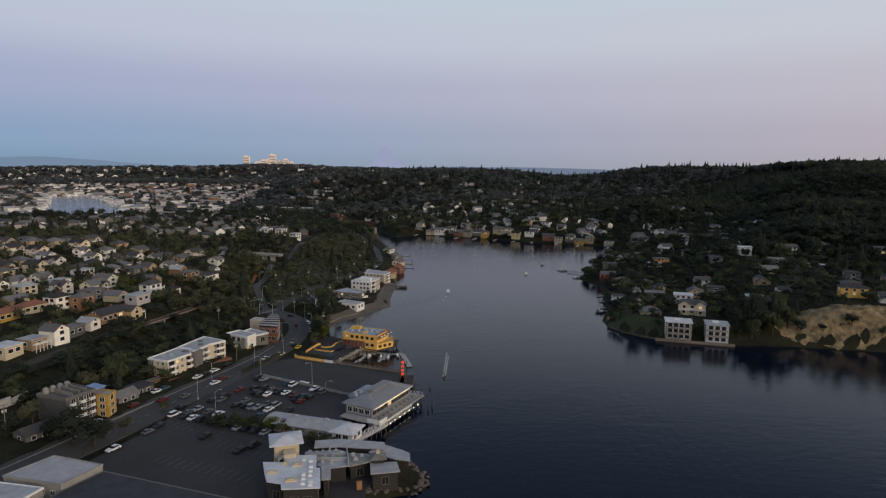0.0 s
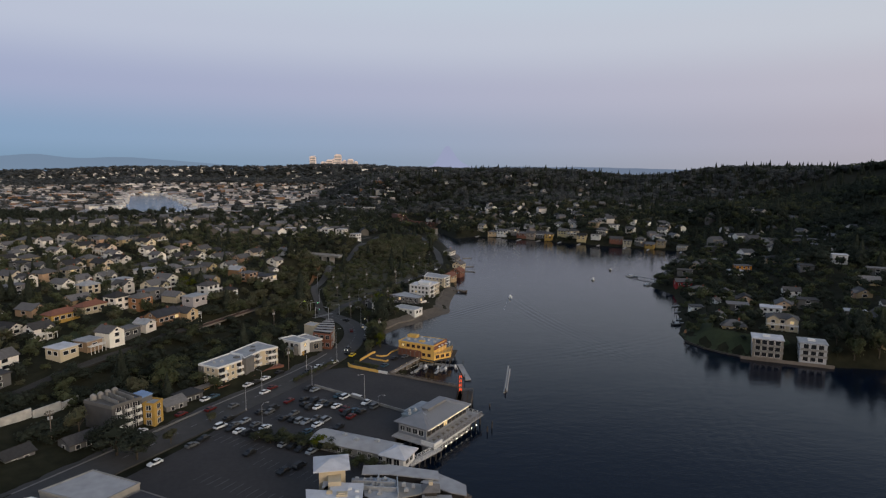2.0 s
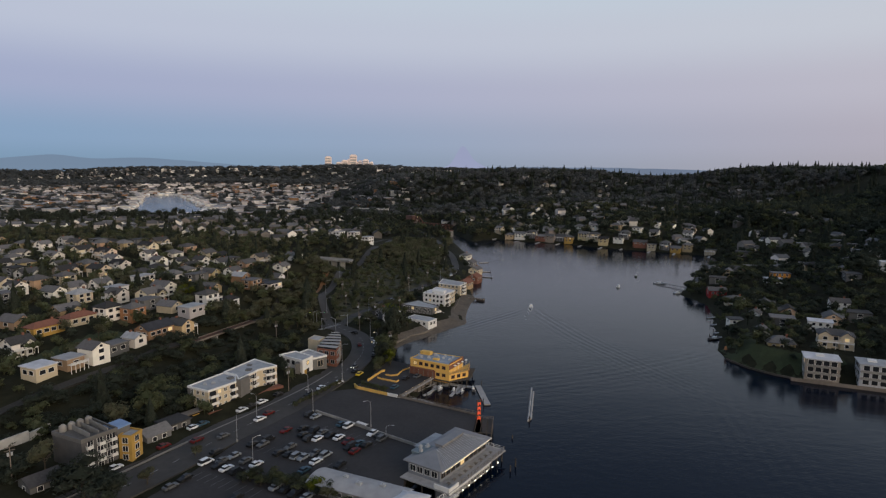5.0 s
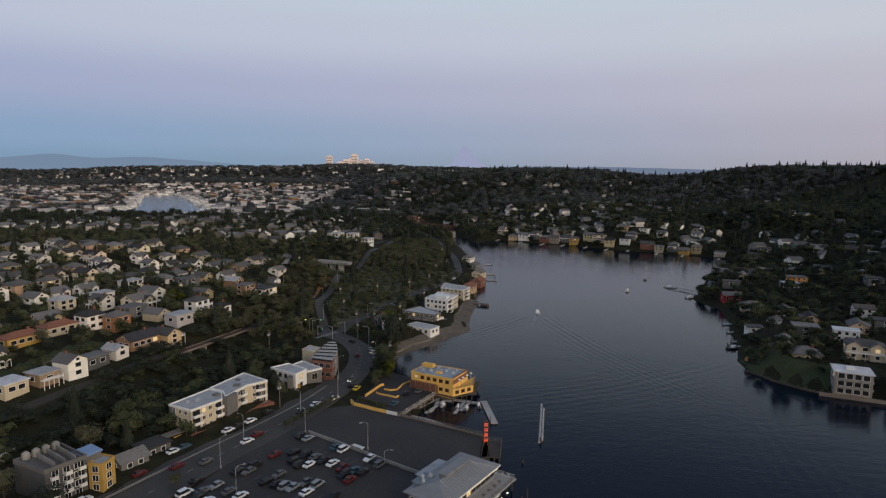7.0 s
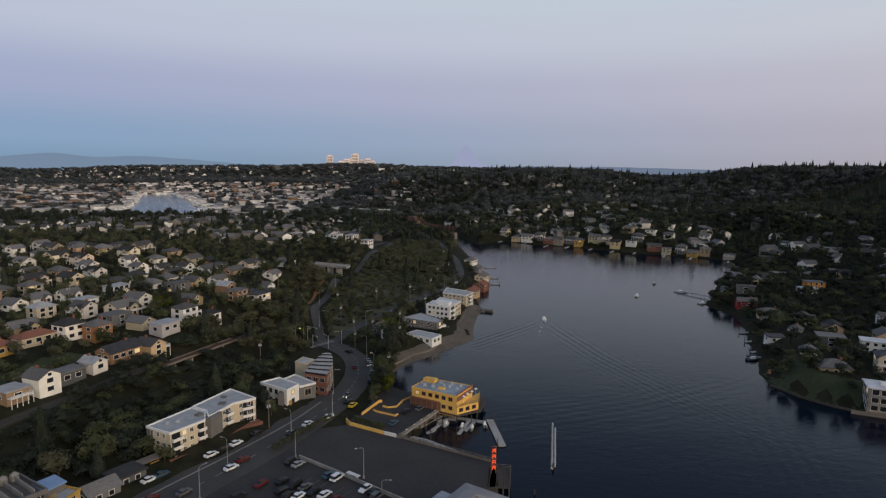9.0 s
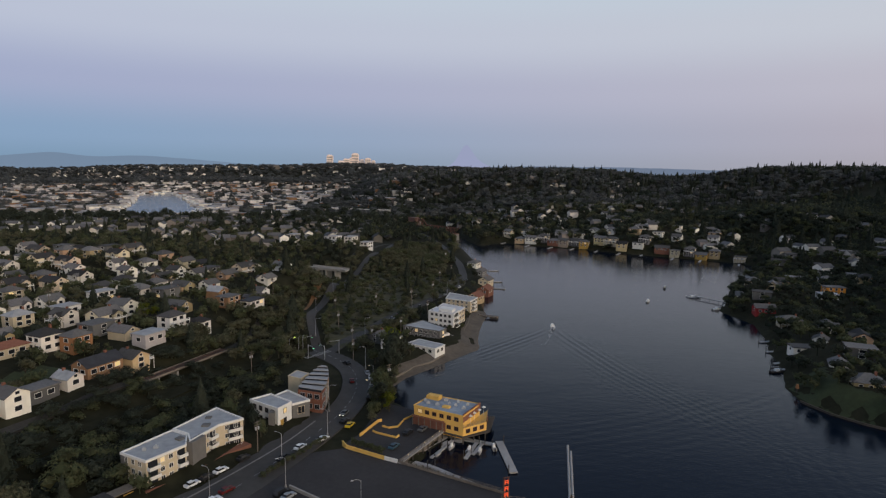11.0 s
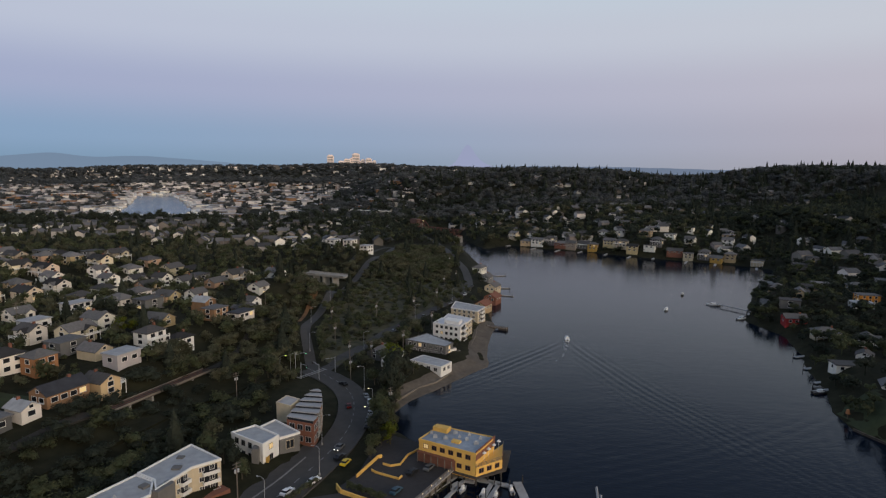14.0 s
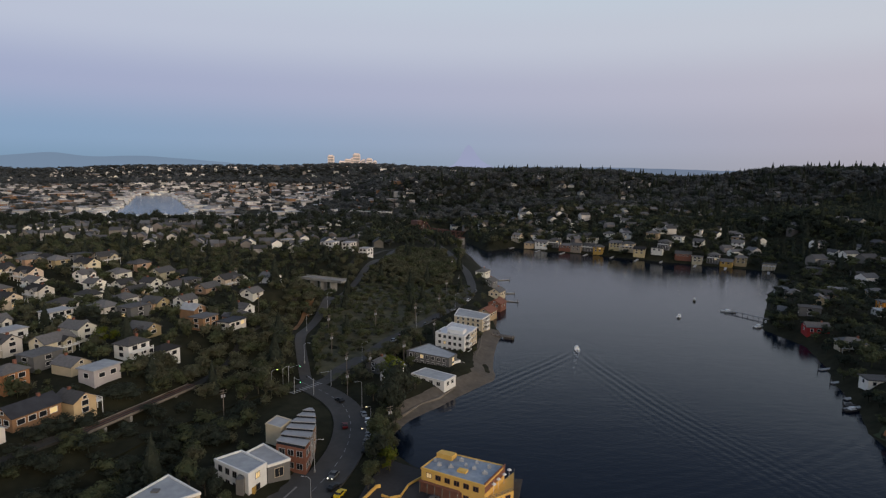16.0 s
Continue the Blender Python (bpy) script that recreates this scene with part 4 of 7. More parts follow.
roof_units(ob, [(-3, 8), (-1, 7.4), (0.6, 8), (2.4, 7.2), (4.2, 7.6), (1.2, 4.6), (3.4, 4.2), (5.4, 3.2), (0.6, 1.8), (5.8, 6), (3, 1), (9, 4.6), (11.4, 3.8), (9.6, 2)], 4.72, 8)
for a_, b_ in (((-4.2, 6.2), (6.8, 4.6)), ((-0.8, 3.2), (7.2, 1.8)), ((2.6, 9.2), (2.2, 4.8)), ((7.3, 7.6), (7.6, -0.6))):
    d_ = Vector(b_) - Vector(a_)
    n_ = Vector((d_.y, -d_.x)).normalized() * 0.14
    part("roof_screen", prism(bmesh.new(), [tuple(Vector(q_) + v_) for q_, v_ in ((a_, n_), (b_, n_), (b_, -n_), (a_, -n_))], 4.5, 5.9), M_STEEL, ob, "pale metal screen round the roof plant")
bm = bmesh.new()
hip_roof(bm, 3.8, 3.4, 5.4, 1.3, 0.4)
bmesh.ops.transform(bm, matrix=pose(15.7, 1.6, 0), verts=bm.verts)
local(ob, bm, M_RSH, "skylight_roof", "dark hipped roof lantern")
local(ob, boxes((14.2, 0.2, 4.2, 17.2, 3.0, 5.4)), M_DARKW, "lantern_wall")
local(ob, boxes((15.2, 1.1, 6.6, 16.2, 2.1, 7.5)), M_CREAM, "lantern_vent")
local(ob, boxes((9.6, -6.2, 0.4, 11.0, -5.4, 2.6)), M_ORANGE, "entrance_panel", "orange entrance panel")
ob = thing("pavilion", "tall entrance pavilion with a pale hipped roof", "pavilion", (-17.6, 167.2, 2.7), 8)
local(ob, boxes((-3.2, -3.2, -1, 3.4, 3.4, 8.8), (-1.0, -7, -1, 2.2, -3.2, 7.4)), M_CREAM, "wall")
bm = bmesh.new()
hip_roof(bm, 7.4, 7.0, 8.8, 1.2, 0.9)
local(ob, bm, M_RWHITE, "roof")
facade(ob, (-3.2, -3.2), (3.4, -3.2), 4, 1, 4.5, 1.4, 1.5, 3, M_WOOD, 0)
facade(ob, (3.4, -3.2), (3.4, 3.4), 4, 1, 4.5, 1.4, 1.5, 3, M_WOOD, 0)
keep(-6, 158, 18)
rr = random.Random(11)
bm_r = bmesh.new()
bmesh.ops.create_icosphere(bm_r, subdivisions=1, radius=1.0)
for v in bm_r.verts:
    v.co *= rr.uniform(0.75, 1.2)
rock_mesh = bm_mesh("rock", bm_r, M_ROCK)
line = [Vector(p) for p in ((-1, 150), (4, 152.4), (10, 153.2), (17.4, 153.4), (20.8, 157), (21.2, 163), (18, 168.5), (14.5, 176.5), (6, 179.5))]
for a, b in zip(line[:-1], line[1:]):
    for k in range(11):
        p = a + (b - a) * (k / 11) + Vector((rr.uniform(-1.6, 1.0), rr.uniform(-1.4, 1.4)))
        s = rr.uniform(0.35, 0.85)
        r_ob = new("rock", rock_mesh)
        r_ob.matrix_basis = Matrix.Translation((p.x, p.y, max(0.1, ground(p.x, p.y)) + 0.15)) @ Matrix.Rotation(rr.uniform(0, 6), 4, "Z") @ Matrix.Diagonal((s * 1.3, s, s * 0.7, 1))
        tagged(r_ob, "rough grey-brown boulder of the shore revetment", "rock", "shore boulders")

# low sheds at the foot of the lot
flat_building("warehouse", "low commercial building with a weathered pale roof", [(-88, 163.5), (-71.5, 156.3), (-65.2, 166.1), (-80.2, 173.6)], 2.5, 8, M_CONC, M_RLIGHT, 1, parapet=0.25, trim=M_CONC, lit=0)
flat_building("warehouse", "low building with a grey roof and white parapet", [(-108, 152), (-88.5, 161), (-75.4, 156), (-84, 138), (-104, 146)], 2.5, 7.7, M_CONC, M_RGREY, 1, parapet=0.25, lit=0)
ob = flat_building("warehouse", "wide shed with a black tar roof edged in white", [(-71.3, 155.8), (-64.6, 165.2), (-24.6, 143.3), (-38, 112), (-80, 134)], 2.5, 6.6, M_CONC, M_RDARK, 1, parapet=0.15, trim=M_GREYW, lit=0)
for x, y in ((-58, 156), (-59.5, 153), (-42, 150), (-41, 148), (-34, 139)):
    part("roof_unit", boxes((x + 71.3 - 0.8, y - 155.8 - 0.6, 4.1, x + 71.3 + 0.8, y - 155.8 + 0.6, 4.9, 0, 0.1)), M_WHITE, ob)
keep(-85, 160, 16)
keep(-55, 145, 25)

# beige apartment block
ob = flat_building("apartment_building", "beige apartment block with a grey flat roof and white balconies", [(-78, 252), (-69.3, 247), (-62.6, 256.5), (-64.6, 262.8), (-70.1, 266)], 2.6, 11.1, M_CREAM, M_RGREY, 3, 1.1, 1.2, 2.2, parapet=0.4, edges=(0, 1), first=0.9)


def loc2(ob_, x, y):
    q = ob_.matrix_basis.translation
    return x - q.x, y - q.y


def balcony_stack(ob_, x, y, turn, L, D, zs):
    m = pose(*loc2(ob_, x, y), 0, 0, 0, turn)
    for z in zs:
        bm_ = boxes((-L / 2, -D, z, L / 2, 0.1, z + 0.16), (-L / 2, -D, z + 0.16, L / 2, -D + 0.1, z + 0.95), (-L / 2, -D, z + 0.16, -L / 2 + 0.1, 0, z + 0.95), (L / 2 - 0.1, -D, z + 0.16, L / 2, 0, z + 0.95))
        part("balcony", bm_, M_WHITE, ob_, m=m)
    bm_ = boxes((-L / 2 + 0.3, -0.06, 0.5, L / 2 - 0.3, 0.02, 0.6))
    for z in zs:
        box(bm_, -L / 2 + 0.3, -0.06, z + 0.2, L / 2 - 0.3, 0.03, z + 2.1)
    part("balcony_door", bm_, M_GLASS, ob_, m=m)


TURN_A = math.degrees(math.atan2(256.5 - 247, -62.6 + 69.3))
balcony_stack(ob, -68.2, 248.5, TURN_A, 3.2, 1.3, (0.9, 3.5, 6.0))
balcony_stack(ob, -63.4, 255.3, TURN_A, 2.6, 1.2, (0.9, 3.5, 6.0))
part("end_panel", prism(bmesh.new(), [loc2(ob, *p) for p in ((-78.06, 252.0), (-75.6, 250.5), (-75.5, 250.7), (-78, 252.2))], -0.5, 8.4), M_GREYW, ob, "grey cladding panel")
part("base_storey", prism(bmesh.new(), [loc2(ob, *p) for p in ((-71.8, 248.3), (-68.4, 244.2), (-60.2, 255.4), (-62.7, 256.6), (-69.4, 247.1))], -0.6, 1.7), M_BRICK, ob, "brown brick podium along the street")
part("podium_panel", prism(bmesh.new(), [loc2(ob, *p) for p in ((-69.0, 244.8), (-68.3, 244.0), (-66.2, 246.9), (-66.6, 247.2))], -0.5, 1.3), M_YELLOW_D, ob, "ochre wall panel")
facade(ob, loc2(ob, -66, 247.4), loc2(ob, -60.2, 255.4), 0.0, 1, 1.5, 1.3, 0.8, 1.7, M_CONC, 0.0, 0.4)
roof_units(ob, [loc2(ob, -70, 255), loc2(ob, -72.5, 253.5)], 8.5, 9)
part("roof_hatch", prism(bmesh.new(), [loc2(ob, *p) for p in ((-67, 260), (-65.3, 259), (-64.4, 260.6), (-66, 261.6))], 8.5, 9.1), M_GREYW, ob)
ob = flat_building("apartment_building", "second wing of the beige apartment block with a grey stair tower", [(-62.2, 258.4), (-57.8, 269.2), (-52, 273.7), (-62.7, 282.2), (-69.9, 266.4), (-64.4, 263)], 2.6, 11.3, M_CREAM, M_RGREY, 3, 1.1, 1.2, 2.2, parapet=0.4, edges=(0, 1, 2, 3, 4, 5), first=0.9)
part("stair_tower", prism(bmesh.new(), [loc2(ob, *p) for p in ((-63.2, 257.9), (-61.2, 257.3), (-59.2, 262.2), (-61.4, 263.2))], -1, 8.9), M_GREYW, ob, "dark grey stair tower")
TURN_B = math.degrees(math.atan2(273.7 - 269.2, 5.8))
balcony_stack(ob, -54.2, 272, TURN_B, 4.2, 1.3, (0.9, 3.5, 6.0))
balcony_stack(ob, -58.9, 266.5, math.degrees(math.atan2(10.8, 4.4)), 3.0, 1.2, (0.9, 3.5, 6.0))
part("base_storey", prism(bmesh.new(), [loc2(ob, *p) for p in ((-60.6, 258.4), (-58.6, 257.6), (-54.6, 265.6), (-49.2, 271.6), (-51.9, 273.6), (-57.7, 269), (-59.4, 263.6))], -0.6, 1.8), M_BRICK, ob, "brown brick base")
part("roof_hatch", boxes((*loc2(ob, -62.5, 268), 8.75, *loc2(ob, -60.4, 270), 9.2)), M_GREYW, ob)
part("roof_hatch", boxes((*loc2(ob, -63.5, 274), 8.75, *loc2(ob, -61.8, 275.5), 9.1)), M_GREYW, ob)
keep(-66, 258, 12)
keep(-60, 270, 12)
ob = thing("carport", "low brown carport and stalls with ochre front", "carport", (-72, 243, 2.7), TURN_A)
local(ob, boxes((-5, 0.5, 2.3, 5, 4, 2.6), (-5, 3.6, -0.5, 5, 4, 2.3)), M_WOOD, "roof")
local(ob, boxes((-4.8, 0.6, -0.5, -4.4, 1, 2.3), (4.4, 0.6, -0.5, 4.8, 1, 2.3), (-1, 0.6, -0.5, 1.5, 0.9, 1.8)), M_YELLOW_D, "post")

# grey townhouses
ob = flat_building("townhouse_block", "dark grey modern townhouses with white window grids and roof decks", [(-100.6, 211.3), (-89.5, 205.4), (-83.8, 213.6), (-94.6, 221)], 2.8, 12.2, mat("charcoal_panels", (0.085, 0.083, 0.082), 0.8, 0.2, 0.5), mat("roof_deck_boards", (0.13, 0.12, 0.11), 0.9, 0.3, 0.8), 4, 1.5, 1.6, 2.2, parapet=0.9, trim=M_GREYW, lit=0.04, edges=(1, 2))
for k in range(4):
    x, y = -98.6 + k * 1.35, 213.0 + k * 2.0
    px, py = loc2(ob, x, y)
    bm = bmesh.new()
    bmesh.ops.create_cone(bm, cap_ends=True, segments=12, radius1=1.0, radius2=0.95, depth=1.7, matrix=pose(px, py, 10.2))
    bmesh.ops.create_cone(bm, cap_ends=True, segments=12, radius1=0.95, radius2=0.35, depth=0.5, matrix=pose(px, py, 11.3))
    part("stair_turret", bm, M_CONC, ob)
    if k:
        a_, b_ = Vector(loc2(ob, -99.8 + k * 1.5, 213.6 + k * 1.9)), Vector(loc2(ob, -90.2 + k * 1.5, 206.4 + k * 1.9))
        n_ = Vector((b_.y - a_.y, a_.x - b_.x)).normalized() * 0.1
        part("deck_divider", prism(bmesh.new(), [tuple(a_ + n_), tuple(b_ + n_), tuple(b_ - n_), tuple(a_ - n_)], 9.4, 10.9), M_CONC, ob)
TURN_T = math.degrees(math.atan2(8.2, 5.7))
for k in range(3):
    balcony_stack(ob, -88.4 + k * 1.9, 207.0 + k * 2.75, TURN_T, 1.7, 0.9, (2.4, 4.7, 7.0))
ob = flat_building("townhouse_block", "ochre-panelled townhouse beside the grey ones", [(-83.6, 213.8), (-79.8, 213.2), (-78.8, 217.8), (-83.2, 219.4)], 2.8, 10.2, M_YELLOW_D, M_RGREY, 3, 1.6, 1.6, 2.3, trim=M_YELLOW_D, lit=0.05)
part("roof_room", prism(bmesh.new(), [loc2(ob, *p) for p in ((-89, 217), (-84.2, 213.6), (-82.2, 218), (-86.6, 221))], 7.5, 9.4), M_GREYW, ob)
part("roof_cover", prism(bmesh.new(), [loc2(ob, *p) for p in ((-89.4, 217), (-84.2, 213.2), (-81.8, 218), (-86.6, 221.4))], 9.4, 9.65), M_RBLUE, ob, "blue metal roof")
keep(-90, 213, 12)
for x, y, t, kk in ((-80, 228, 55, "gable"), (-77, 236, 55, "flat"), (-97, 199, 55, "gable"), (-110, 190, 60, "gable")):
    house("small dark cottage with a pale gable beside the street", 8, 6.5, 2.8, kk, M_WALL_G, M_RSH, (x, y, 2.8), t, rise=1.6, chimney=False, seed=int(-x))
    keep(x, y, 6)

# white corner building and the fan-shaped one
ob = flat_building("shop_building", "white two-storey building with bay windows and a flat grey roof", [(-55.6, 294.4), (-44.5, 286.2), (-41.4, 292.3), (-50, 299.5)], 2.8, 9.2, M_WHITE, M_RGREY, 2, 1.4, 1.5, 2.6, M_GREYW, 0.08)
part("bay_window", boxes((*loc2(ob, -47.5, 285.6), 0.2, *loc2(ob, -45.6, 288.6), 5.6)), M_GREYW, ob, "dark grey bay window")
part("doorway", boxes((*loc2(ob, -44.4, 287.2), -0.2, *loc2(ob, -43.2, 289.6), 2.4)), M_YELLOW_D, ob, "ochre doorway surround")
ob = flat_building("shop_building", "low blue-grey roofed garage with dark fronts", [(-49.6, 299.4), (-41.2, 292.6), (-36.2, 296.6), (-45.6, 305.8)], 2.8, 8.2, M_GREYW, M_RLIGHT, 1, 2.4, 2.4, 3.2, M_CREAM, 0.0)
keep(-47, 296, 11)
ob = thing("fan_building", "curved brick shop row with a stepped fan of pale sawtooth roofs", "building", (-37, 312, 2.8), 0)
west = [(-41.2, 302.3), (-40.9, 306.5), (-40.4, 311), (-39.9, 315.5), (-39, 320), (-38, 324.2), (-36.6, 327.8)]
east = [(-32.4, 298.7), (-32.0, 304.2), (-32.0, 309.4), (-32.3, 314.4), (-33.0, 319), (-34.0, 323.6), (-35.5, 327.6)]
for k in range(6):
    w0, w1, e0, e1 = [(p[0] + 37, p[1] - 312) for p in (west[k], west[k + 1], east[k], east[k + 1])]
    bm = prism(bmesh.new(), [w0, e0, e1, w1], -0.8, 7.3)
    part("shop_wall", bm, M_BRICK if k < 1 else (M_CONC if k % 2 else M_TERRA), ob)
    bm = bmesh.new()
    lo = [bm.verts.new((*p, z)) for p, z in ((w0, 8.1), (e0, 8.1), (e1, 7.35), (w1, 7.35))]
    hi = [bm.verts.new((v.co.x, v.co.y, v.co.z + 0.25)) for v in lo]
    for f in [lo[::-1], hi] + [(lo[i], lo[(i + 1) % 4], hi[(i + 1) % 4], hi[i]) for i in range(4)]:
        bm.faces.new(f)
    part("sawtooth_roof", bm, M_RLIGHT, ob)
    part("clerestory", prism(bmesh.new(), [(w0[0] + 0.2, w0[1] + 0.1), (e0[0] - 0.2, e0[1] + 0.1), (e0[0] - 0.2, e0[1] + 0.35), (w0[0] + 0.2, w0[1] + 0.35)], 7.2, 8.08), M_GLASS, ob)
    facade(ob, e0, e1, 0, 2, 3.6, 1.6, 1.7, 2.3, M_STEEL, 0.1, 0.4)
facade(ob, (west[0][0] + 37, west[0][1] - 312), (east[0][0] + 37, east[0][1] - 312), 0, 2, 3.6, 1.8, 1.6, 2.4, M_STEEL, 0.15, 0.5)
flat_building("shop_building", "plain cream block behind the curved shops", [(-47.2, 314.8), (-42, 311.5), (-40.2, 317.5), (-45.2, 320.8)], 2.8, 10.6, M_CREAM, M_RLIGHT, 1, parapet=0.2, trim=M_CREAM, lit=0, edges=())
for x, y in ((-37, 305), (-37, 313), (-37, 322), (-44, 316)):
    keep(x, y, 8)

# yellow restaurant over the water
ob = flat_building("restaurant", "bright yellow two-storey restaurant with a cluttered grey roof", [(-0.7, 289.3), (14.8, 279.7), (21.2, 290), (5.3, 298.4)], 3.0, 9.3, M_YELLOW, mat("blue_grey_gravel_roof", (0.27, 0.31, 0.36), 0.85, 0.3, 0.7), 2, 1.4, 1.2, 2.7, M_BRICK, 0.06, 0.25, M_YELLOW)
q = lambda x, y: loc2(ob, x, y)
part("terrace_wall", prism(bmesh.new(), [q(14.9, 279.5), q(22.8, 284.4), q(24.4, 294.2), q(21.3, 290.2)], -0.2, 2.5), M_YELLOW, ob)
tw = [q(14.9, 279.5), q(22.8, 284.4), q(24.4, 294.2)]
for a, b in zip(tw[:-1], tw[1:]):
    facade(ob, a, b, -0.2, 1, 2.6, 1.5, 1.2, 2.5, M_BRICK, 0.0, 0.5)
    rail(ob, a, b, 2.5, 0.9, M_WOOD)
part("lower_band", prism(bmesh.new(), [q(-0.9, 289.2), q(9.4, 282.8), q(9.6, 283.2), q(-0.7, 289.6)], -0.2, 2.9), M_BRICK, ob, "dark brown timber ground floor front")
part("upper_band", prism(bmesh.new(), [q(14.9, 279.75), q(21.35, 290.0), q(21.2, 290.1), q(14.75, 279.85)], 4.2, 7.0), M_BRICK, ob, "dark brown weatherboard band")
for i, (x, y) in enumerate(((17.5, 283), (19, 285.5), (20.8, 288), (22.5, 290.4))):
    part("parasol", tube(tube(bmesh.new(), (*q(x, y), 5.1), (*q(x, y), 5.6), 0.7, 0.05, 8), (*q(x, y), 2.5), (*q(x, y), 5.3), 0.05, n=5), M_WHITE, ob)
part("penthouse", prism(bmesh.new(), [q(3.4, 295.2), q(7.4, 292.8), q(8.8, 295), q(4.8, 297.0)], 6.3, 7.7), M_YELLOW, ob)
part("penthouse", prism(bmesh.new(), [q(8.4, 287), q(10.6, 285.7), q(11.4, 287.2), q(9.2, 288.5)], 6.3, 6.9), M_YELLOW, ob)
roof_units(ob, [q(*p) for p in ((4, 290.5), (7, 289.5), (11, 290), (13, 288.4), (15.5, 286), (10, 293), (14, 291.5), (17, 289), (3, 292.8))], 6.3, 12)
part("porch_roof", prism(bmesh.new(), [q(-1.4, 288.7), q(8.5, 282.4), q(9.3, 283.6), q(-0.7, 289.6)], 2.9, 3.2), M_BRICK, ob)
for i in range(6):
    x, y = -1.1 + i * 1.9, 288.7 - i * 1.2
    part("porch_post", tube(bmesh.new(), (*q(x, y), -0.2), (*q(x, y), 2.9), 0.12, n=6), M_WOOD, ob)
    part("porch_lamp", boxes((*[v - 0.08 for v in q(x, y)], 2.5, *[v + 0.08 for v in q(x, y)], 2.66)), M_LAMP, ob)
part("deck", prism(bmesh.new(), [q(-1.4, 289.4), q(14.9, 278.6), q(23.8, 283.2), q(27, 295.4), q(5.3, 299.2)], -0.55, -0.2), M_PILE, ob)
piles(ob, [q(a, b) for a, b in ((12, 282), (15, 280), (18.5, 282), (22.5, 284.5), (23.5, 288), (25.5, 293), (20, 287), (17, 290), (21, 293), (14, 286), (10, 295), (16, 295.5))], -5.6, -0.4, 0.26)
keep(11, 289, 15)
ob = new("courtyard", bm_mesh("courtyard", prism(bmesh.new(), ccw([(-21.6, 275), (-20.6, 272.2), (-5.2, 262.4), (10.2, 287.4), (2, 299), (-10, 307), (-15, 294), (-17.5, 282)]), -1.0, 2.95), M_ASPHALT))
tagged(ob, "dark paved restaurant forecourt above a sea wall", "forecourt", kind="structure")
for x, y in ((-12, 272), (-6, 284), (-3, 275), (0, 290), (-8, 296)):
    keep(x, y, 8)
slab_wall("garden_wall", [(-22.4, 274.8), (-20.8, 271.6), (-9.2, 264.3)], 1.0, 0.35, M_YELLOW, "long yellow stucco wall along the car park", 2.9)
slab_wall("garden_wall", [(-9.0, 264.2), (-5.4, 262.2)], 1.0, 0.35, M_WHITE, "white end section of the forecourt wall", 2.9)
slab_wall("garden_wall", [(-17.6, 279.6), (-12.6, 290.8), (-11.6, 291.2)], 0.95, 0.3, M_YELLOW, "yellow wall beside the entrance drive", 2.95)
slab_wall("planter_wall", [(-13.8, 283.2), (-12.6, 281.9), (-6.2, 278.2), (-5.4, 279.6)], 0.6, 0.3, M_YELLOW, "low yellow planter wall", 2.95)
slab_wall("planter_wall", [(-10.8, 286.8), (-8.8, 285.6), (-6.0, 286.4), (-4.0, 292.2), (-0.6, 296)], 0.6, 0.3, M_YELLOW, "curved low yellow planter wall", 2.95)
slab_wall("sea_wall", [(-5.2, 262.2), (10.4, 287.6)], 3.2, 0.5, M_WOOD, "dark timber sea wall above the small dock", 0)
ob = thing("boardwalk", "grey timber walkway along the sea wall", "boardwalk", (-4.4, 261.6, 2.9), math.degrees(math.atan2(25.4, 15.6)))
local(ob, boxes((0, -0.2, -0.2, 29.5, 1.2, 0.1)), M_DOCK, "deck")
rail(ob, (0, -0.15), (29.5, -0.15), 0.1, 1.0, M_WOOD)
for i in range(6):
    part("lamp", boxes((4 + i * 4.6, -0.25, 1.05, 4.16 + i * 4.6, -0.09, 1.2)), M_LAMP, ob)
piles(ob, [(x, 0.2) for x in np.arange(1, 29, 3)], -5.5, -0.1)


def float_dock(a, b, w, label="grey floating dock finger", z=0.45):
    a, b = Vector(a), Vector(b)
    L = (b - a).length
    o = thing("floating_dock", label, "dock", (a.x, a.y, z), math.degrees(math.atan2(b.y - a.y, b.x - a.x)))
    part("deck", boxes((0, -w / 2, -0.15, L, w / 2, 0.12)), M_DOCK, o)
    part("pontoon", boxes((0.3, -w / 2 + 0.2, -0.8, L - 0.3, w / 2 - 0.2, -0.15)), M_CONC, o)
    piles(o, [(0.5, w / 2 + 0.2), (L - 0.5, -w / 2 - 0.2)], -3, 2.2, 0.16)


for a, b, w in (((-0.9, 271.3), (10.0, 285.2), 1.6), ((10.2, 285.4), (25, 278.6), 1.8), ((26.6, 281), (28.2, 260.5), 2.4), ((15, 269.4), (19.6, 280.8), 1.2), ((8.3, 277), (12.8, 283.4), 1.1),
                ((17.4, 272), (21.4, 280), 1.1), ((-2.6, 268.2), (4.4, 264.6), 1.8), ((4.6, 264.4), (19.5, 251), 1.6), ((4.6, 270), (9.6, 278), 1.0)):
    float_dock(a, b, w)


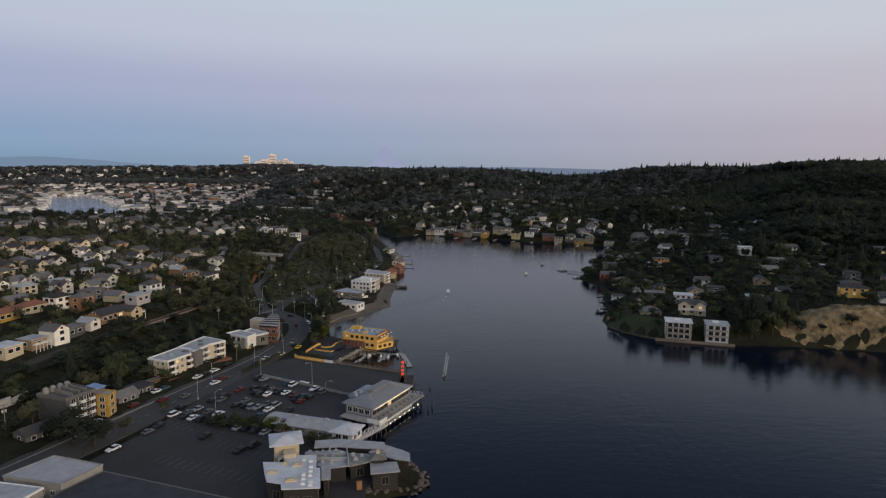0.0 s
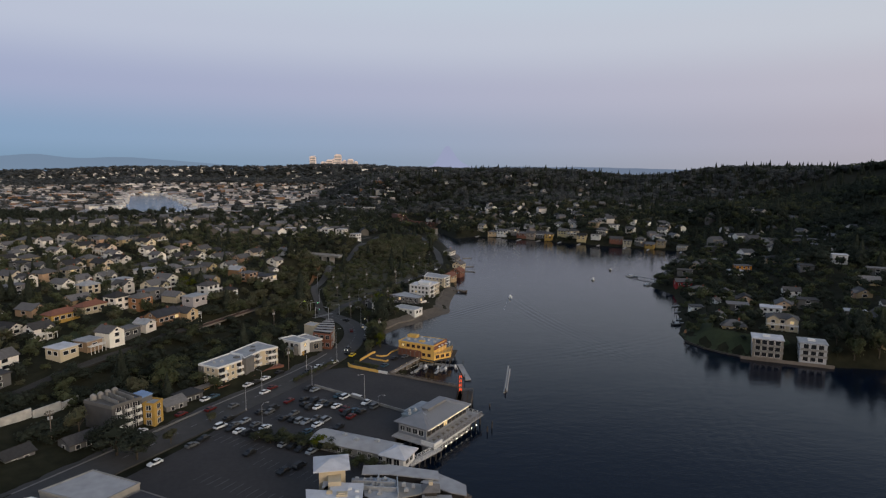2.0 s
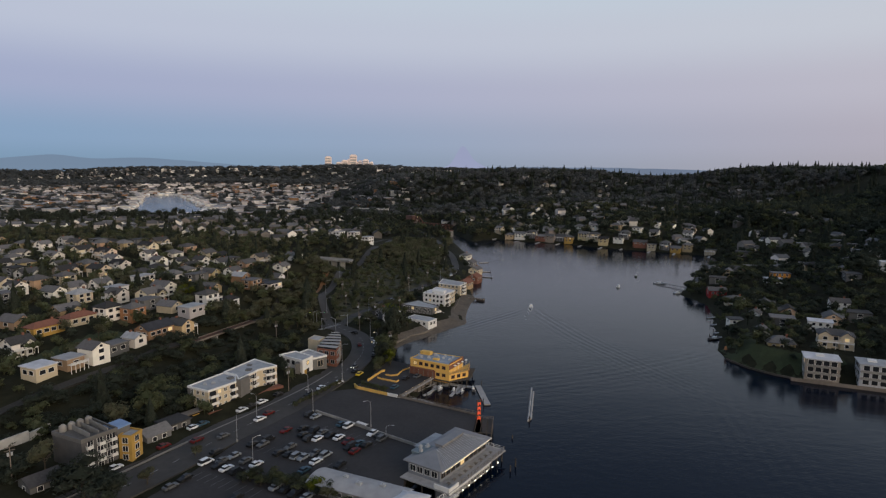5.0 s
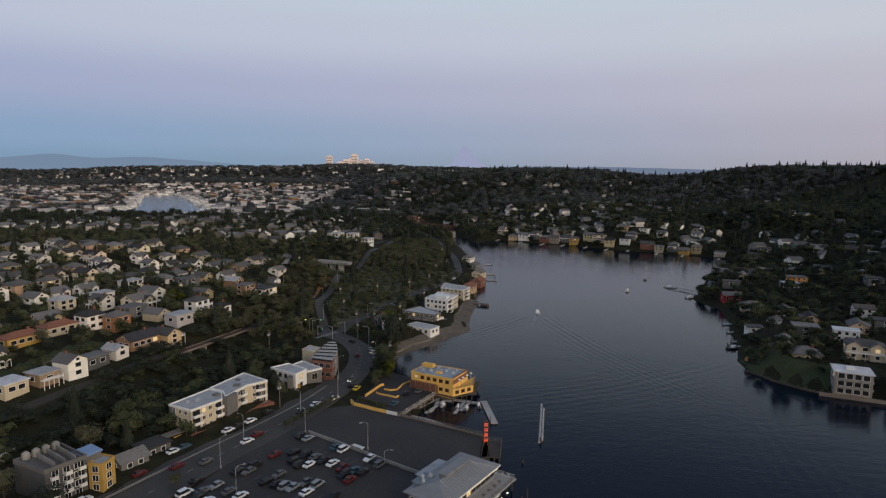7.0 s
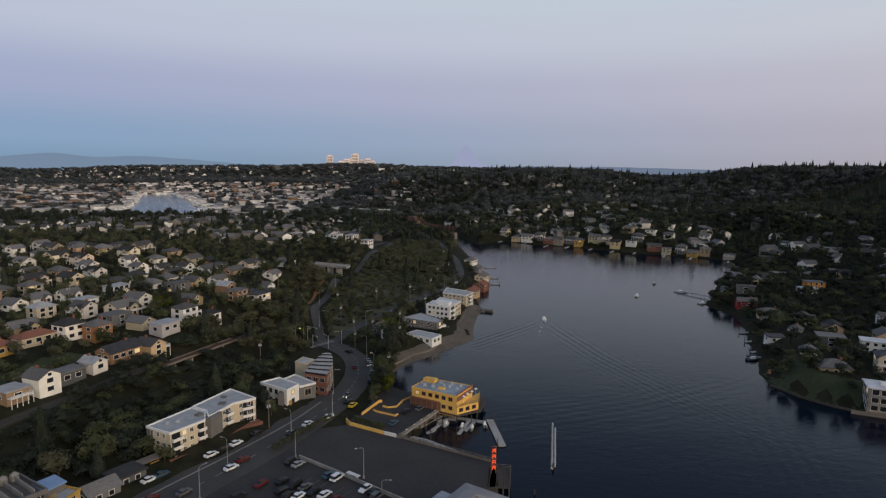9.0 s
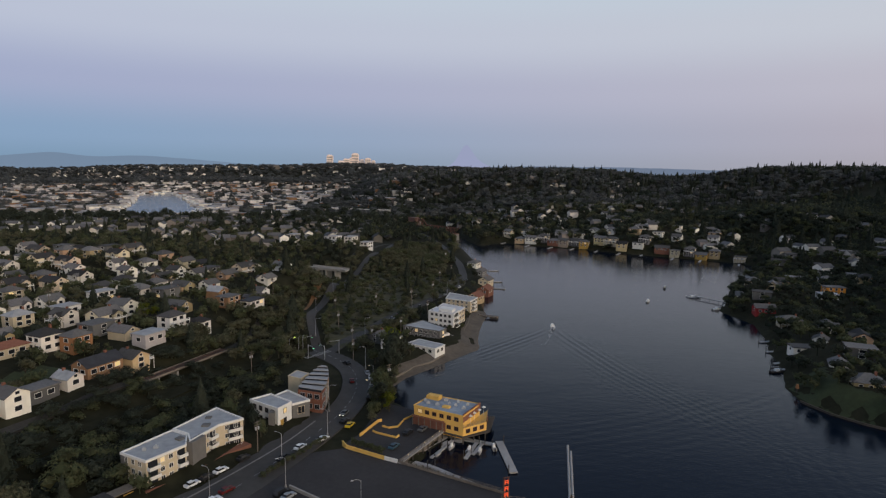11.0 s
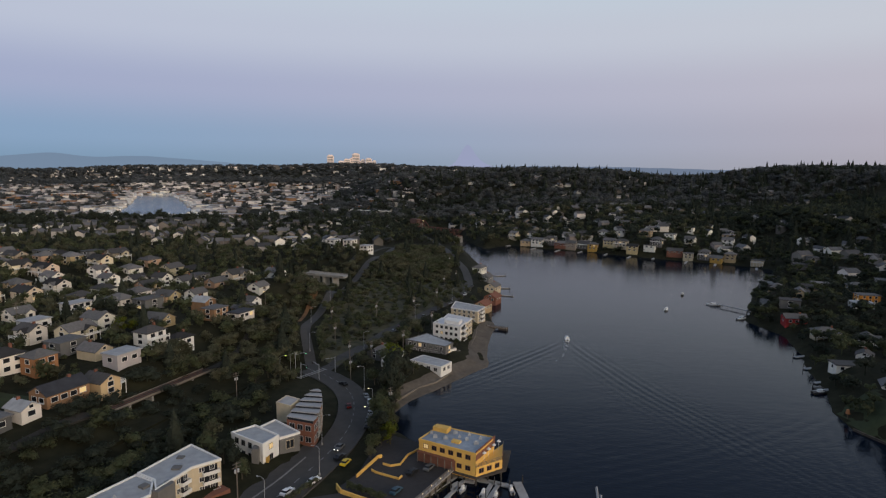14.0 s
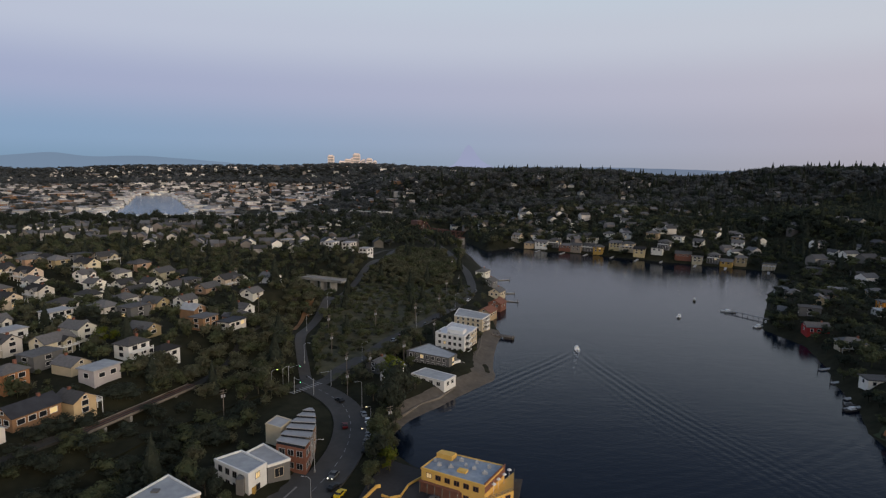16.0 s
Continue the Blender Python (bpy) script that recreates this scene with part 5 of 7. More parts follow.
def boat(x, y, turn, L=6.0, cabin=True, label="small white motorboat", z=0.0, hull=None):
    o = thing("boat", label, "boat", (x, y, z), turn)
    W = L * 0.34
    bm_ = bmesh.new()
    sec = [(-L / 2, 1.0), (-L / 4, 1.0), (L * 0.1, 0.95), (L * 0.32, 0.6), (L / 2, 0.04)]
    top = [[bm_.verts.new((x_, s * W / 2 * k, 0.75 + 0.35 * max(0, x_ / L))) for s in (-1, 1)] for x_, k in sec]
    bot = [[bm_.verts.new((x_ * 0.94, s * W / 2 * k * 0.6, -0.25)) for s in (-1, 1)] for x_, k in sec]
    for i in range(4):
        bm_.faces.new((top[i][0], top[i + 1][0], bot[i + 1][0], bot[i][0]))
        bm_.faces.new((top[i][1], bot[i][1], bot[i + 1][1], top[i + 1][1]))
        bm_.faces.new((bot[i][0], bot[i + 1][0], bot[i + 1][1], bot[i][1]))
        bm_.faces.new((top[i][0], top[i][1], top[i + 1][1], top[i + 1][0]))
    bm_.faces.new((top[0][0], bot[0][0], bot[0][1], top[0][1]))
    bm_.faces.new((top[4][0], top[4][1], bot[4][1], bot[4][0]))
    part("hull", bm_, hull or M_WHITE, o)
    if cabin:
        part("cabin", boxes((-L * 0.18, -W * 0.33, 0.7, L * 0.2, W * 0.33, 1.7, 0, 0.15)), M_WHITE, o)
        part("windscreen", boxes((L * 0.1, -W * 0.31, 1.1, L * 0.2, W * 0.31, 1.6, 0, 0.05)), M_GLASS, o)
    part("outboard", boxes((-L / 2 - 0.35, -0.2, -0.1, -L / 2, 0.2, 1.1, 0, 0.05)), M_TYRE, o)
    return o


for x, y, t, L in ((6.8, 272.6, 52, 5), (11.2, 277.2, 52, 5.5), (16.6, 275.2, 66, 6), (19.8, 274, 66, 5.5), (24.3, 276.6, 96, 6), (13.4, 281.6, -25, 4.6), (9.2, 279.8, 52, 4.6)):
    boat(x, y, t, L * 0.66, L > 5.4, label="small grey motorboat moored at the dock", hull=M_DOCK)
boat(75.5, 427, 82, 7.5, label="white motorboat under way ahead of its wake")
bm = bmesh.new()
rw = random.Random(4)
for i in range(90):
    k = rw.random() ** 1.6
    back, off = 4 + 34 * k, rw.gauss(0, 0.25 + 0.6 * k) + rw.choice((-1, 0, 1)) * (1.0 + 0.25 * k) * min(1.0, 8 / (4 + 30 * k))
    x, y, r_ = 75.5 - back * math.sin(0.29) + off, 427 - back * math.cos(0.29), rw.uniform(0.08, 0.26) * (1.2 - k)
    bmesh.ops.create_icosphere(bm, subdivisions=1, radius=r_, matrix=Matrix.Translation((x, y, 0.08)) @ Matrix.Diagonal((1, 1.8, 0.25, 1)))
tagged(new("wake_foam", bm_mesh("wake_foam", bm, mat("sea_foam", (0.5, 0.52, 0.54), 0.8, 0.2, 1.0))), "thin white foam trailing behind the motorboat", "foam", kind="stuff")
boat(155, 494.5, 60, 7, label="white cabin boat at anchor on the inlet")
boat(185.3, 541, 60, 6, label="dark skiff at anchor on the inlet", hull=M_PILE)
boat(191.5, 508, 150, 9, label="pale boat moored at the end of a jetty")
boat(190.5, 470.5, 20, 7, label="white motorboat moored off the point")
boat(158, 349, 10, 7, label="dark boat tied up below the houses", hull=M_PILE)
boat(160, 353, 10, 5, False, label="open rowing boat tied up below the houses", hull=M_PILE)
boat(179, 379, 70, 5, label="small pale boat on the shore of the point")
boat(200, 480, 70, 5, label="small boat beside the rocky point")
ob = thing("channel_marker", "orange marker float on a dark post", "marker", (150.2, 322.5, 0))
local(ob, tube(bmesh.new(), (0, 0, -2), (0, 0, 2.6), 0.18, n=8), M_PILE, "post")
local(ob, tube(bmesh.new(), (0, 0, 2.6), (0, 0, 4.2), 0.75, 0.45, 8), M_ORANGE, "float")

# red lettered sign mast; the letters are plain glowing bars
ob = thing("sign_tower", "tall dark mast with a stack of red neon letter blocks", "sign", (22.7, 238.2, 2.8), 20)
local(ob, boxes((-0.75, 0.0, 0, -0.55, 0.4, 8.0), (0.55, 0.0, 0, 0.75, 0.4, 8.0), (-0.75, 0.1, 7.8, 0.75, 0.3, 8.0)), M_RUST, "mast")
for i in range(4):
    z = 1.2 + i * 1.65
    local(ob, boxes((-0.5, -0.12, z, -0.3, 0.05, z + 1.1), (0.3, -0.12, z, 0.5, 0.05, z + 1.1), (-0.3, -0.12, z + 0.45, 0.3, 0.05, z + 0.62), (-0.3, -0.12, z + 0.93, 0.3, 0.05, z + 1.1)), M_RED, "letter_block")
ob = thing("timber_pier", "dark timber pier head on crowded piles", "pier", (22, 236, 0), -10)
local(ob, boxes((-1, -5, 2.5, 5, 6, 2.8)), M_PILE, "deck")
piles(ob, [(x, y) for x in (-0.6, 1.3, 3.2, 4.8) for y in np.arange(-4.6, 6, 1.9)], -2.6, 3.4, 0.2)
rail(ob, (5, -5), (5, 6), 2.8, 1.0, M_WOOD)
rail(ob, (-1, 6), (5, 6), 2.8, 1.0, M_WOOD)
ob = thing("sea_wall_pier", "timber bulkhead along the edge of the upper car park", "bulkhead", (-5, 262.3, 0), math.degrees(math.atan2(-18.2, 28.8)))
local(ob, boxes((0.4, -0.1, -2.0, 33.5, 0.3, 3.4)), M_WOOD, "planking")
piles(ob, [(x, 0.5) for x in np.arange(1, 33, 2.4)], -2.6, 3.7, 0.2)
rail(ob, (0.5, 0.1), (33.5, 0.1), 3.4, 0.8, M_WOOD, 2.4)

ob = thing("log_boom", "two long pale logs floating side by side", "log boom", (41.2, 245.6, 0.1), math.degrees(math.atan2(31, 7.0)))
local(ob, tube(bmesh.new(), (0, 0.4, 0.2), (33, 0.45, 0.2), 0.38, 0.34, 8), M_DOCK, "log")
local(ob, tube(bmesh.new(), (1.5, -0.4, 0.2), (29, -0.4, 0.2), 0.38, 0.34, 8), M_DOCK, "log")
local(ob, tube(bmesh.new(), (0.4, 0, -2.5), (0.4, 0, 1.6), 0.3, 0.28, 8), M_PILE, "piling")
for x, y, h in ((31, 213, 2.6), (29, 210, 2), (33, 232, 1.2), (2, 306, 3.6), (4, 307.5, 4), (6, 309, 3.4), (8, 307, 4.2), (11, 308, 3), (13, 306.5, 4)):
    ob = thing("piling", "old dark wooden piling standing in the water", "piling", (x, y, 0), group="old pilings")
    local(ob, tube(bmesh.new(), (0, 0, -2.6), (0.1, 0, h), 0.24, 0.2, 8), M_PILE, "post")

# ---- cars, lamps, poles ----
CARS = {}


def car_parts(color, van=False):
    """The meshes of a car, nose towards +x, standing on z = 0."""
    L, W = (4.5, 1.8) if van else (4.2, 1.7)
    bm_ = bmesh.new()
    side = [(-L / 2, 0.35), (-L / 2, 0.85), (-L / 2 + 0.15, 0.98), (L * 0.22, 0.95), (L / 2 - 0.12, 0.78), (L / 2, 0.6), (L / 2, 0.32)]
    a, b = [bm_.verts.new((x, -W / 2, z)) for x, z in side], [bm_.verts.new((x, W / 2, z)) for x, z in side]
    bm_.faces.new(a[::-1])
    bm_.faces.new(b)
    for i in range(len(side)):
        j = (i + 1) % len(side)
        bm_.faces.new((a[i], a[j], b[j], b[i]))
    body = bm_mesh("body", bm_, color)
    h = 1.7 if van else 1.4
    x0, x1 = (-L / 2 + 0.1, L * 0.28) if van else (-L * 0.36, L * 0.2)
    bm_ = bmesh.new()
    lo = [bm_.verts.new(p) for p in ((x0, -W / 2 + 0.04, 0.95), (x1, -W / 2 + 0.04, 0.95), (x1, W / 2 - 0.04, 0.95), (x0, W / 2 - 0.04, 0.95))]
    hi = [bm_.verts.new(p) for p in ((x0 + 0.35, -W / 2 + 0.22, h), (x1 - 0.65, -W / 2 + 0.22, h), (x1 - 0.65, W / 2 - 0.22, h), (x0 + 0.35, W / 2 - 0.22, h))]
    bm_.faces.new(hi)
    for i in range(4):
        bm_.faces.new((lo[i], lo[(i + 1) % 4], hi[(i + 1) % 4], hi[i]))
    glass = bm_mesh("glazing", bm_, M_GLASS)
    top = bm_mesh("roof_panel", boxes((x0 + 0.33, -W / 2 + 0.2, h, x1 - 0.63, W / 2 - 0.2, h + 0.05)), color)
    wheel = bm_mesh("wheel", tube(bmesh.new(), (0, -0.11, 0.32), (0, 0.11, 0.32), 0.32, n=10), M_TYRE)
    return body, glass, top, wheel, L, W


def car(x, y, turn, color, word, z=None, van=False, group="parked cars", lights=False, where="parked in the lot"):
    key = (color.name, van)
    if key not in CARS:
        CARS[key] = car_parts(color, van)
    body, glass, top, wheel, L, W = CARS[key]
    ob_ = thing("car", f"{word} {'van' if van else 'car'} {where}", "car", (x, y, LOT_Z + 0.01 if z is None else z), turn, group)
    part("body", body, None, ob_)
    part("glazing", glass, None, ob_)
    part("roof_panel", top, None, ob_)
    for wx in (-L * 0.3, L * 0.31):
        for wy in (-W / 2 + 0.08, W / 2 - 0.08):
            part("wheel", wheel, None, ob_, m=pose(wx, wy, 0))
    if lights:
        for wy in (-0.6, 0.6):
            part("headlight", boxes((L / 2 - 0.04, wy - 0.16, 0.55, L / 2 + 0.03, wy + 0.16, 0.72)), M_WLAMP, ob_)
    return ob_


def paint(name, c):
    return mat(name, c, 0.4, 0.08, 2.0, spec=0.25)


P_W, P_K, P_G, P_R, P_B, P_S = (paint("white_car_paint", (0.72, 0.73, 0.74)), paint("black_car_paint", (0.015, 0.016, 0.018)), paint("grey_car_paint", (0.10, 0.105, 0.11)),
                                paint("red_car_paint", (0.11, 0.012, 0.012)), paint("blue_car_paint", (0.04, 0.085, 0.12)), paint("silver_car_paint", (0.24, 0.26, 0.28)))
PAL = {"w": (P_W, "white"), "k": (P_K, "black"), "g": (P_G, "dark grey"), "r": (P_R, "red"), "b": (P_B, "blue"), "s": (P_S, "silver")}
LOT_CARS = [(-69.6, 186.6, "w"), (-58.4, 211.5, "w"), (-57.6, 218.1, "k"), (-54.3, 209.4, "k"), (-51.4, 207.5, "w"), (-48.2, 205.8, "k"), (-51.6, 215.1, "s"), (-47.3, 212.2, "g"), (-43.7, 209.8, "w"), (-44.4, 203.3, "s"),
            (-39.7, 200.7, "k"), (-48.1, 222.9, "k"), (-45.1, 222.8, "g"), (-44.3, 226.4, "k"), (-39, 217, "k"), (-36.4, 220.8, "g"), (-35.6, 215.7, "k"), (-33.3, 214.6, "s"), (-31.2, 213.6, "s"), (-34.9, 234.2, "k"),
            (-33.9, 229.4, "k"), (-31.2, 232.1, "k"), (-29.0, 226.4, "w"), (-28.1, 231, "g"), (-25.6, 228.6, "k"), (-31.6, 226.4, "k"), (-22.5, 227, "w")]
LOT_CARS_2 = [(-19.5, 224.1, "r"), (-22.9, 237.2, "b"), (-20.4, 235.9, "w"), (-12.2, 229.8, "w"), (-9.8, 228.2, "k"), (-15.8, 222.7, "b"), (-18.4, 220.3, "k"), (-16.6, 217.5, "r"), (-13.4, 221.7, "k"),
              (-28.3, 216.2, "g"), (-25, 215.1, "s"), (-27.1, 211.1, "w"), (-40.2, 232.7, "r"), (-32.4, 243.7, "s"), (-34.6, 245.4, "k"), (-44.4, 191.8, "k"), (-35.3, 197, "s"), (-32.5, 195.5, "k"), (-29.6, 193.8, "k"),
              (-26.2, 191.8, "s"), (-29.5, 206, "b"), (-32.3, 179.9, "k"), (-28.4, 182.9, "k"), (-63, 197.8, "g"), (-61, 202.2, "k"), (-54, 212.6, "g"), (-9, 226, "g"), (-20, 209, "k")]
for i, (x, y, c) in enumerate(LOT_CARS + LOT_CARS_2):
    m_, wd = PAL[c]
    car(x, y, 57 + (180 if i % 3 == 0 else 0) + (i * 7) % 5 - 2, m_, wd, van=i % 4 == 1)
for x, y, c, t, l in ((-58.9, 250, "w", 58, 0), (-56.4, 253.6, "k", 58, 0), (-53.8, 257.4, "w", 58, 0), (-49.7, 264.8, "k", 58, 0), (-50.7, 241.9, "w", 55, 0), (-48.9, 246.8, "r", 55, 0), (-34.7, 271.6, "w", 63, 1), (-28.8, 277.2, "w", 58, 1),
                      (-38.4, 264.6, "k", 243, 0), (-58.8, 228.8, "g", 60, 0), (-70.5, 235.5, "w", 58, 0), (-68.4, 238.4, "b", 58, 0), (-74.5, 222, "r", 58, 0), (-82.4, 208.5, "w", 58, 0), (-25.5, 330, "r", 100, 0), (-24.6, 297, "g", 250, 1),
                      (-17.6, 318, "g", 88, 0), (-17.4, 323.4, "s", 90, 0), (-17.8, 328.6, "g", 92, 0), (-18.5, 334, "w", 96, 0), (-20.2, 339.4, "s", 104, 0), (-17.4, 312.6, "k", 86, 0), (-30.2, 352.4, "k", 130, 1), (-23.6, 291, "k", 60, 0), (-66, 226, "r", 60, 0)):
    m_, wd = PAL[c]
    car(x, y, t, m_, wd, 2.9, lights=bool(l), group="cars on the street", where="on the curving street")
car(-21.6, 287.5, 70, mat("yellow_cab_paint", (0.60, 0.42, 0.02), 0.4, 0.1, 1.0), "yellow", 2.9, where="turning into the forecourt")
for k in range(4, len(shore_line) - 6, 2):
    p, t = shore_line[k], shore_line[k + 1] - shore_line[k]
    if 425 < p.y < 560 and k % 5:
        a = math.degrees(math.atan2(t.y, t.x))
        n = Vector((t.y, -t.x)).normalized() * 2.9
        m_, wd = PAL["wsgkgsr"[(k // 2) % 7]]
        car(p.x + n.x, p.y + n.y, a, m_, wd, max(ground(p.x, p.y), ground(p.x + n.x, p.y + n.y)) + 0.34, group="cars along the shore street", where="parked along the shore street")
for x, y, c, t in ((-6.6, 271.5, "b", 60), (-2.5, 281.5, "k", 60), (2.2, 284, "g", 60)):
    m_, wd = PAL[c]
    car(x, y, t, m_, wd, 2.97, group="cars in the forecourt", where="parked in the restaurant forecourt")


def street_lamp(x, y, h, turn, z=None, lamp=M_STEEL, arm=2.0, group="street lamps", label="tall galvanised street lamp with a curved arm"):
    ob_ = thing("street_lamp", label, "street lamp", (x, y, LOT_Z if z is None else z), turn, group)
    part("pole", tube(bmesh.new(), (0, 0, -0.4), (0, 0, h), 0.085, 0.05, 6), M_STEEL, ob_)
    part("base", tube(bmesh.new(), (0, 0, -0.3), (0, 0, 0.7), 0.32, 0.28, 8), M_CONC, ob_)
    bm_ = bmesh.new()
    pts = [(0, 0, h - 0.1), (arm * 0.25, 0, h + 0.35), (arm * 0.6, 0, h + 0.5), (arm, 0, h + 0.45)]
    for a, b in zip(pts[:-1], pts[1:]):
        tube(bm_, a, b, 0.04, n=5)
    part("arm", bm_, M_STEEL, ob_)
    part("lamp_head", boxes((arm - 0.1, -0.13, h + 0.36, arm + 0.55, 0.13, h + 0.48, 0, 0.03)), lamp, ob_)


for x, y, h, t in ((-53.8, 226.0, 8.5, 60), (-44.4, 208.8, 8.5, 40), (-34.2, 249.0, 8, 200), (-13.2, 236.2, 8.5, 200), (-7.8, 227.8, 3.5, 0), (-52.2, 243.6, 8, 150), (-30.2, 300, 9, 10), (-27.9, 281, 8, 160), (-21.6, 347, 9, 190), (-38.5, 264, 8, 150)):
    street_lamp(x, y, h, t)
street_lamp(-55.5, 357.2, 8.5, 30, 3.9, M_YLAMP, label="street lamp with a yellow-green glowing head")
street_lamp(-52.5, 362.3, 8.0, 30, 3.9)
street_lamp(-17.2, 331, 6, 180, 2.9, M_LAMP, 1.2, label="short street lamp with a warm lit head")
street_lamp(-17.0, 314, 6, 180, 2.9, M_LAMP, 1.2, label="short street lamp with a warm lit head")
for x, y in ((-49.5, 389), (-56, 430), (-52, 470), (-26, 395), (-3, 452), (20, 500)):
    street_lamp(x, y, 8, 10, ground(x, y) + 0.2)


def utility_pole(x, y, h, turn, arms=2, z=None):
    ob_ = thing("utility_pole", "weathered wooden utility pole with crossarms", "utility pole", (x, y, ground(x, y) if z is None else z), turn, "utility poles")
    part("pole", tube(bmesh.new(), (0, 0, -0.5), (0, 0, h), 0.17, 0.11, 8), M_WOOD, ob_)
    for k in range(arms):
        part("crossarm", boxes((-1.2, -0.06, h - 0.5 - k * 0.9, 1.2, 0.06, h - 0.36 - k * 0.9)), M_WOOD, ob_)
    for s in (-1, 1):
        part("transformer", tube(bmesh.new(), (s * 0.45, 0, h - 2.8), (s * 0.45, 0, h - 1.9), 0.26, n=8), M_STEEL, ob_)


for x, y, h in ((-46.9, 270.0, 10), (-10.8, 329.6, 10), (-30.1, 374, 11), (-45, 427, 10), (-23.7, 443, 11), (-3.7, 461, 11), (-28, 358.5, 10), (-20.9, 374, 10), (5.7, 430, 10), (16.2, 537, 10), (-8, 392.4, 10),
                (-40, 402, 10), (-66, 335, 9), (-105, 200, 10), (-118, 180, 10), (10, 490, 10), (26, 560, 10), (24, 620, 10), (-32.2, 304, 9), (-84, 450, 10), (-130, 420, 10), (-170, 380, 10), (-110, 500, 10)):
    utility_pole(x, y, h, 30 + (x * 13) % 30)
for i, (x, y) in enumerate(((-52.5, 372), (-40.5, 358.5), (-35.5, 368.5), (-48, 360.5))):
    ob = thing("traffic_signal", "traffic signal on a long mast arm showing green", "traffic signal", (x, y, 3.2), i * 90 + 40, "traffic signals")
    local(ob, tube(bmesh.new(), (0, 0, -0.5), (0, 0, 6), 0.12, n=8), M_STEEL, "pole")
    local(ob, tube(bmesh.new(), (0, 0, 5.6), (5, 0, 6.0), 0.07, n=6), M_STEEL, "mast_arm")
    hd = part("signal_head", boxes((4.7, -0.15, 5.1, 5.0, 0.15, 6.1)), M_TYRE, ob)
    part("green_lens", boxes((4.72, -0.19, 5.15, 4.98, -0.14, 5.4)), M_GREEN, hd)

# crosswalk bars and lane lines lie just over the asphalt
ob = thing("road_marking", "faded white crosswalk bars across the junction", "road marking", (-49, 360.5, 2.96), 52)
for i in range(10):
    part("bar", boxes((i * 1.5, -1.3, -0.1, i * 1.5 + 0.6, 1.3, 0.02)), M_LINE, ob)
ob = thing("road_marking", "faint dashed centre line of the street", "road marking", (0, 0, 2.87))
for k in range(4, len(road_line) - 2, 2):
    p, t = road_line[k], (road_line[k + 1] - road_line[k]).normalized()
    n = Vector((t.y, -t.x)) * 0.09
    part("dash", prism(bmesh.new(), [tuple(p + n), tuple(p + t * 2.4 + n), tuple(p + t * 2.4 - n), tuple(p - n)][::-1], -0.05, 0.02), M_LINE, ob)
ob = thing("road_marking", "faded parking stall lines on the asphalt", "parking lines", (-60, 203, LOT_Z))
for rx, ry, n in ((0, 0, 9), (14, 16, 12), (18, -18, 12), (4, -26, 13), (30, 30, 9)):
    for i in range(n):
        x, y = rx + i * 2.7 * 0.86, ry - i * 2.7 * 0.5
        m = pose(x, y, 0, 0, 0, 57)
        part("stall_line", boxes((0, -0.06, -0.05, 4.8, 0.06, 0.012)), M_PLINE, ob, m=m)
slab_wall("kerb_wall", [(-33, 248.6), (-20, 238.6), (-7, 228), (2, 221)], 0.9, 0.4, M_CONC, "low concrete wall dividing the upper and lower car park", LOT_Z)
M_PANEL = mat("weathered_pale_panels", (0.42, 0.41, 0.38), 0.9, 0.3, 0.5, 0.1, big=0.3)
for a_, b_ in (((-128, 193), (-123, 203)), ((-122.6, 203.8), (-118, 212.4)), ((-117.6, 213.2), (-113.6, 221)), ((-113.3, 221.8), (-111.4, 228.5))):
    slab_wall("retaining_wall", [a_, b_], 2.5, 0.5, M_PANEL, "stained pale concrete retaining wall below the railway")
for x, y in ((-121, 199), (-115, 206), (-110, 213), (-107, 220), (-117, 195)):
    keep(x, y, 4.2)
ob = thing("bench", "white picnic table by the dividing wall", "table", (-16.2, 237.3, LOT_Z), -38)
local(ob, boxes((-2.2, -0.6, 0.65, 2.2, 0.6, 0.78), (-1.6, -0.3, -0.1, -1.4, 0.3, 0.65), (1.4, -0.3, -0.1, 1.6, 0.3, 0.65)), M_WHITE, "tabletop")

# ---- shore houses below the street ----
flat_building("house", "grey two-storey shore house with a flat roof and terraces", [(-7, 397), (11, 385.5), (14.6, 391.6), (3, 408)], 3.2, 8.3, M_GREYW, M_RGREY, 2, 1.5, 1.5, 2.6, M_WHITE, 0.12, 0.3, M_GREYW, category="house")
ob = thing("terrace", "stepped timber terraces below the grey shore house", "terrace", (12.6, 388.6, 2.2), math.degrees(math.atan2(16.4, -11.6)) - 90)
for i, (dz, out) in enumerate(((2.9, 3.0), (1.4, 5.2), (0.2, 7.4))):
    local(ob, boxes((0.3 + i, 0.2, dz - 0.2, out + 1.6, 11 - i * 2, dz), (out + 1.5, 0.2, dz, out + 1.6, 11 - i * 2, dz + 0.95), (0.3 + i, 0.2, dz, out + 1.5, 0.3, dz + 0.95)), (M_WHITE, M_CONC, M_WOOD)[i], "terrace_deck")
    for k in range(3):
        local(ob, boxes((out + 1.2, 0.4 + k * 3, -1.8, out + 1.4, 0.6 + k * 3, dz - 0.2)), M_WOOD, "post")
ob = flat_building("house", "low white beach house with a wide grey roof", [(-4.6, 374), (8.2, 364.6), (13, 371.4), (1, 381)], 2.6, 5.9, M_WHITE, M_RGREY, 1, 1.6, 1.5, 2.8, M_WHITE, 0.1, 0.2, category="house")
ob = flat_building("apartment_building", "white three-storey shore apartments with stepped flat roofs", [(6, 416.2), (19, 408), (22.4, 417.6), (10.6, 426)], 3.0, 11.4, M_WHITE, M_RWHITE, 3, 1.2, 1.2, 2.4, M_GREYW, 0.08, 0.3)
roof_units(ob, [(2, 1), (6, -3), (8, 3)], 8.5, 21)
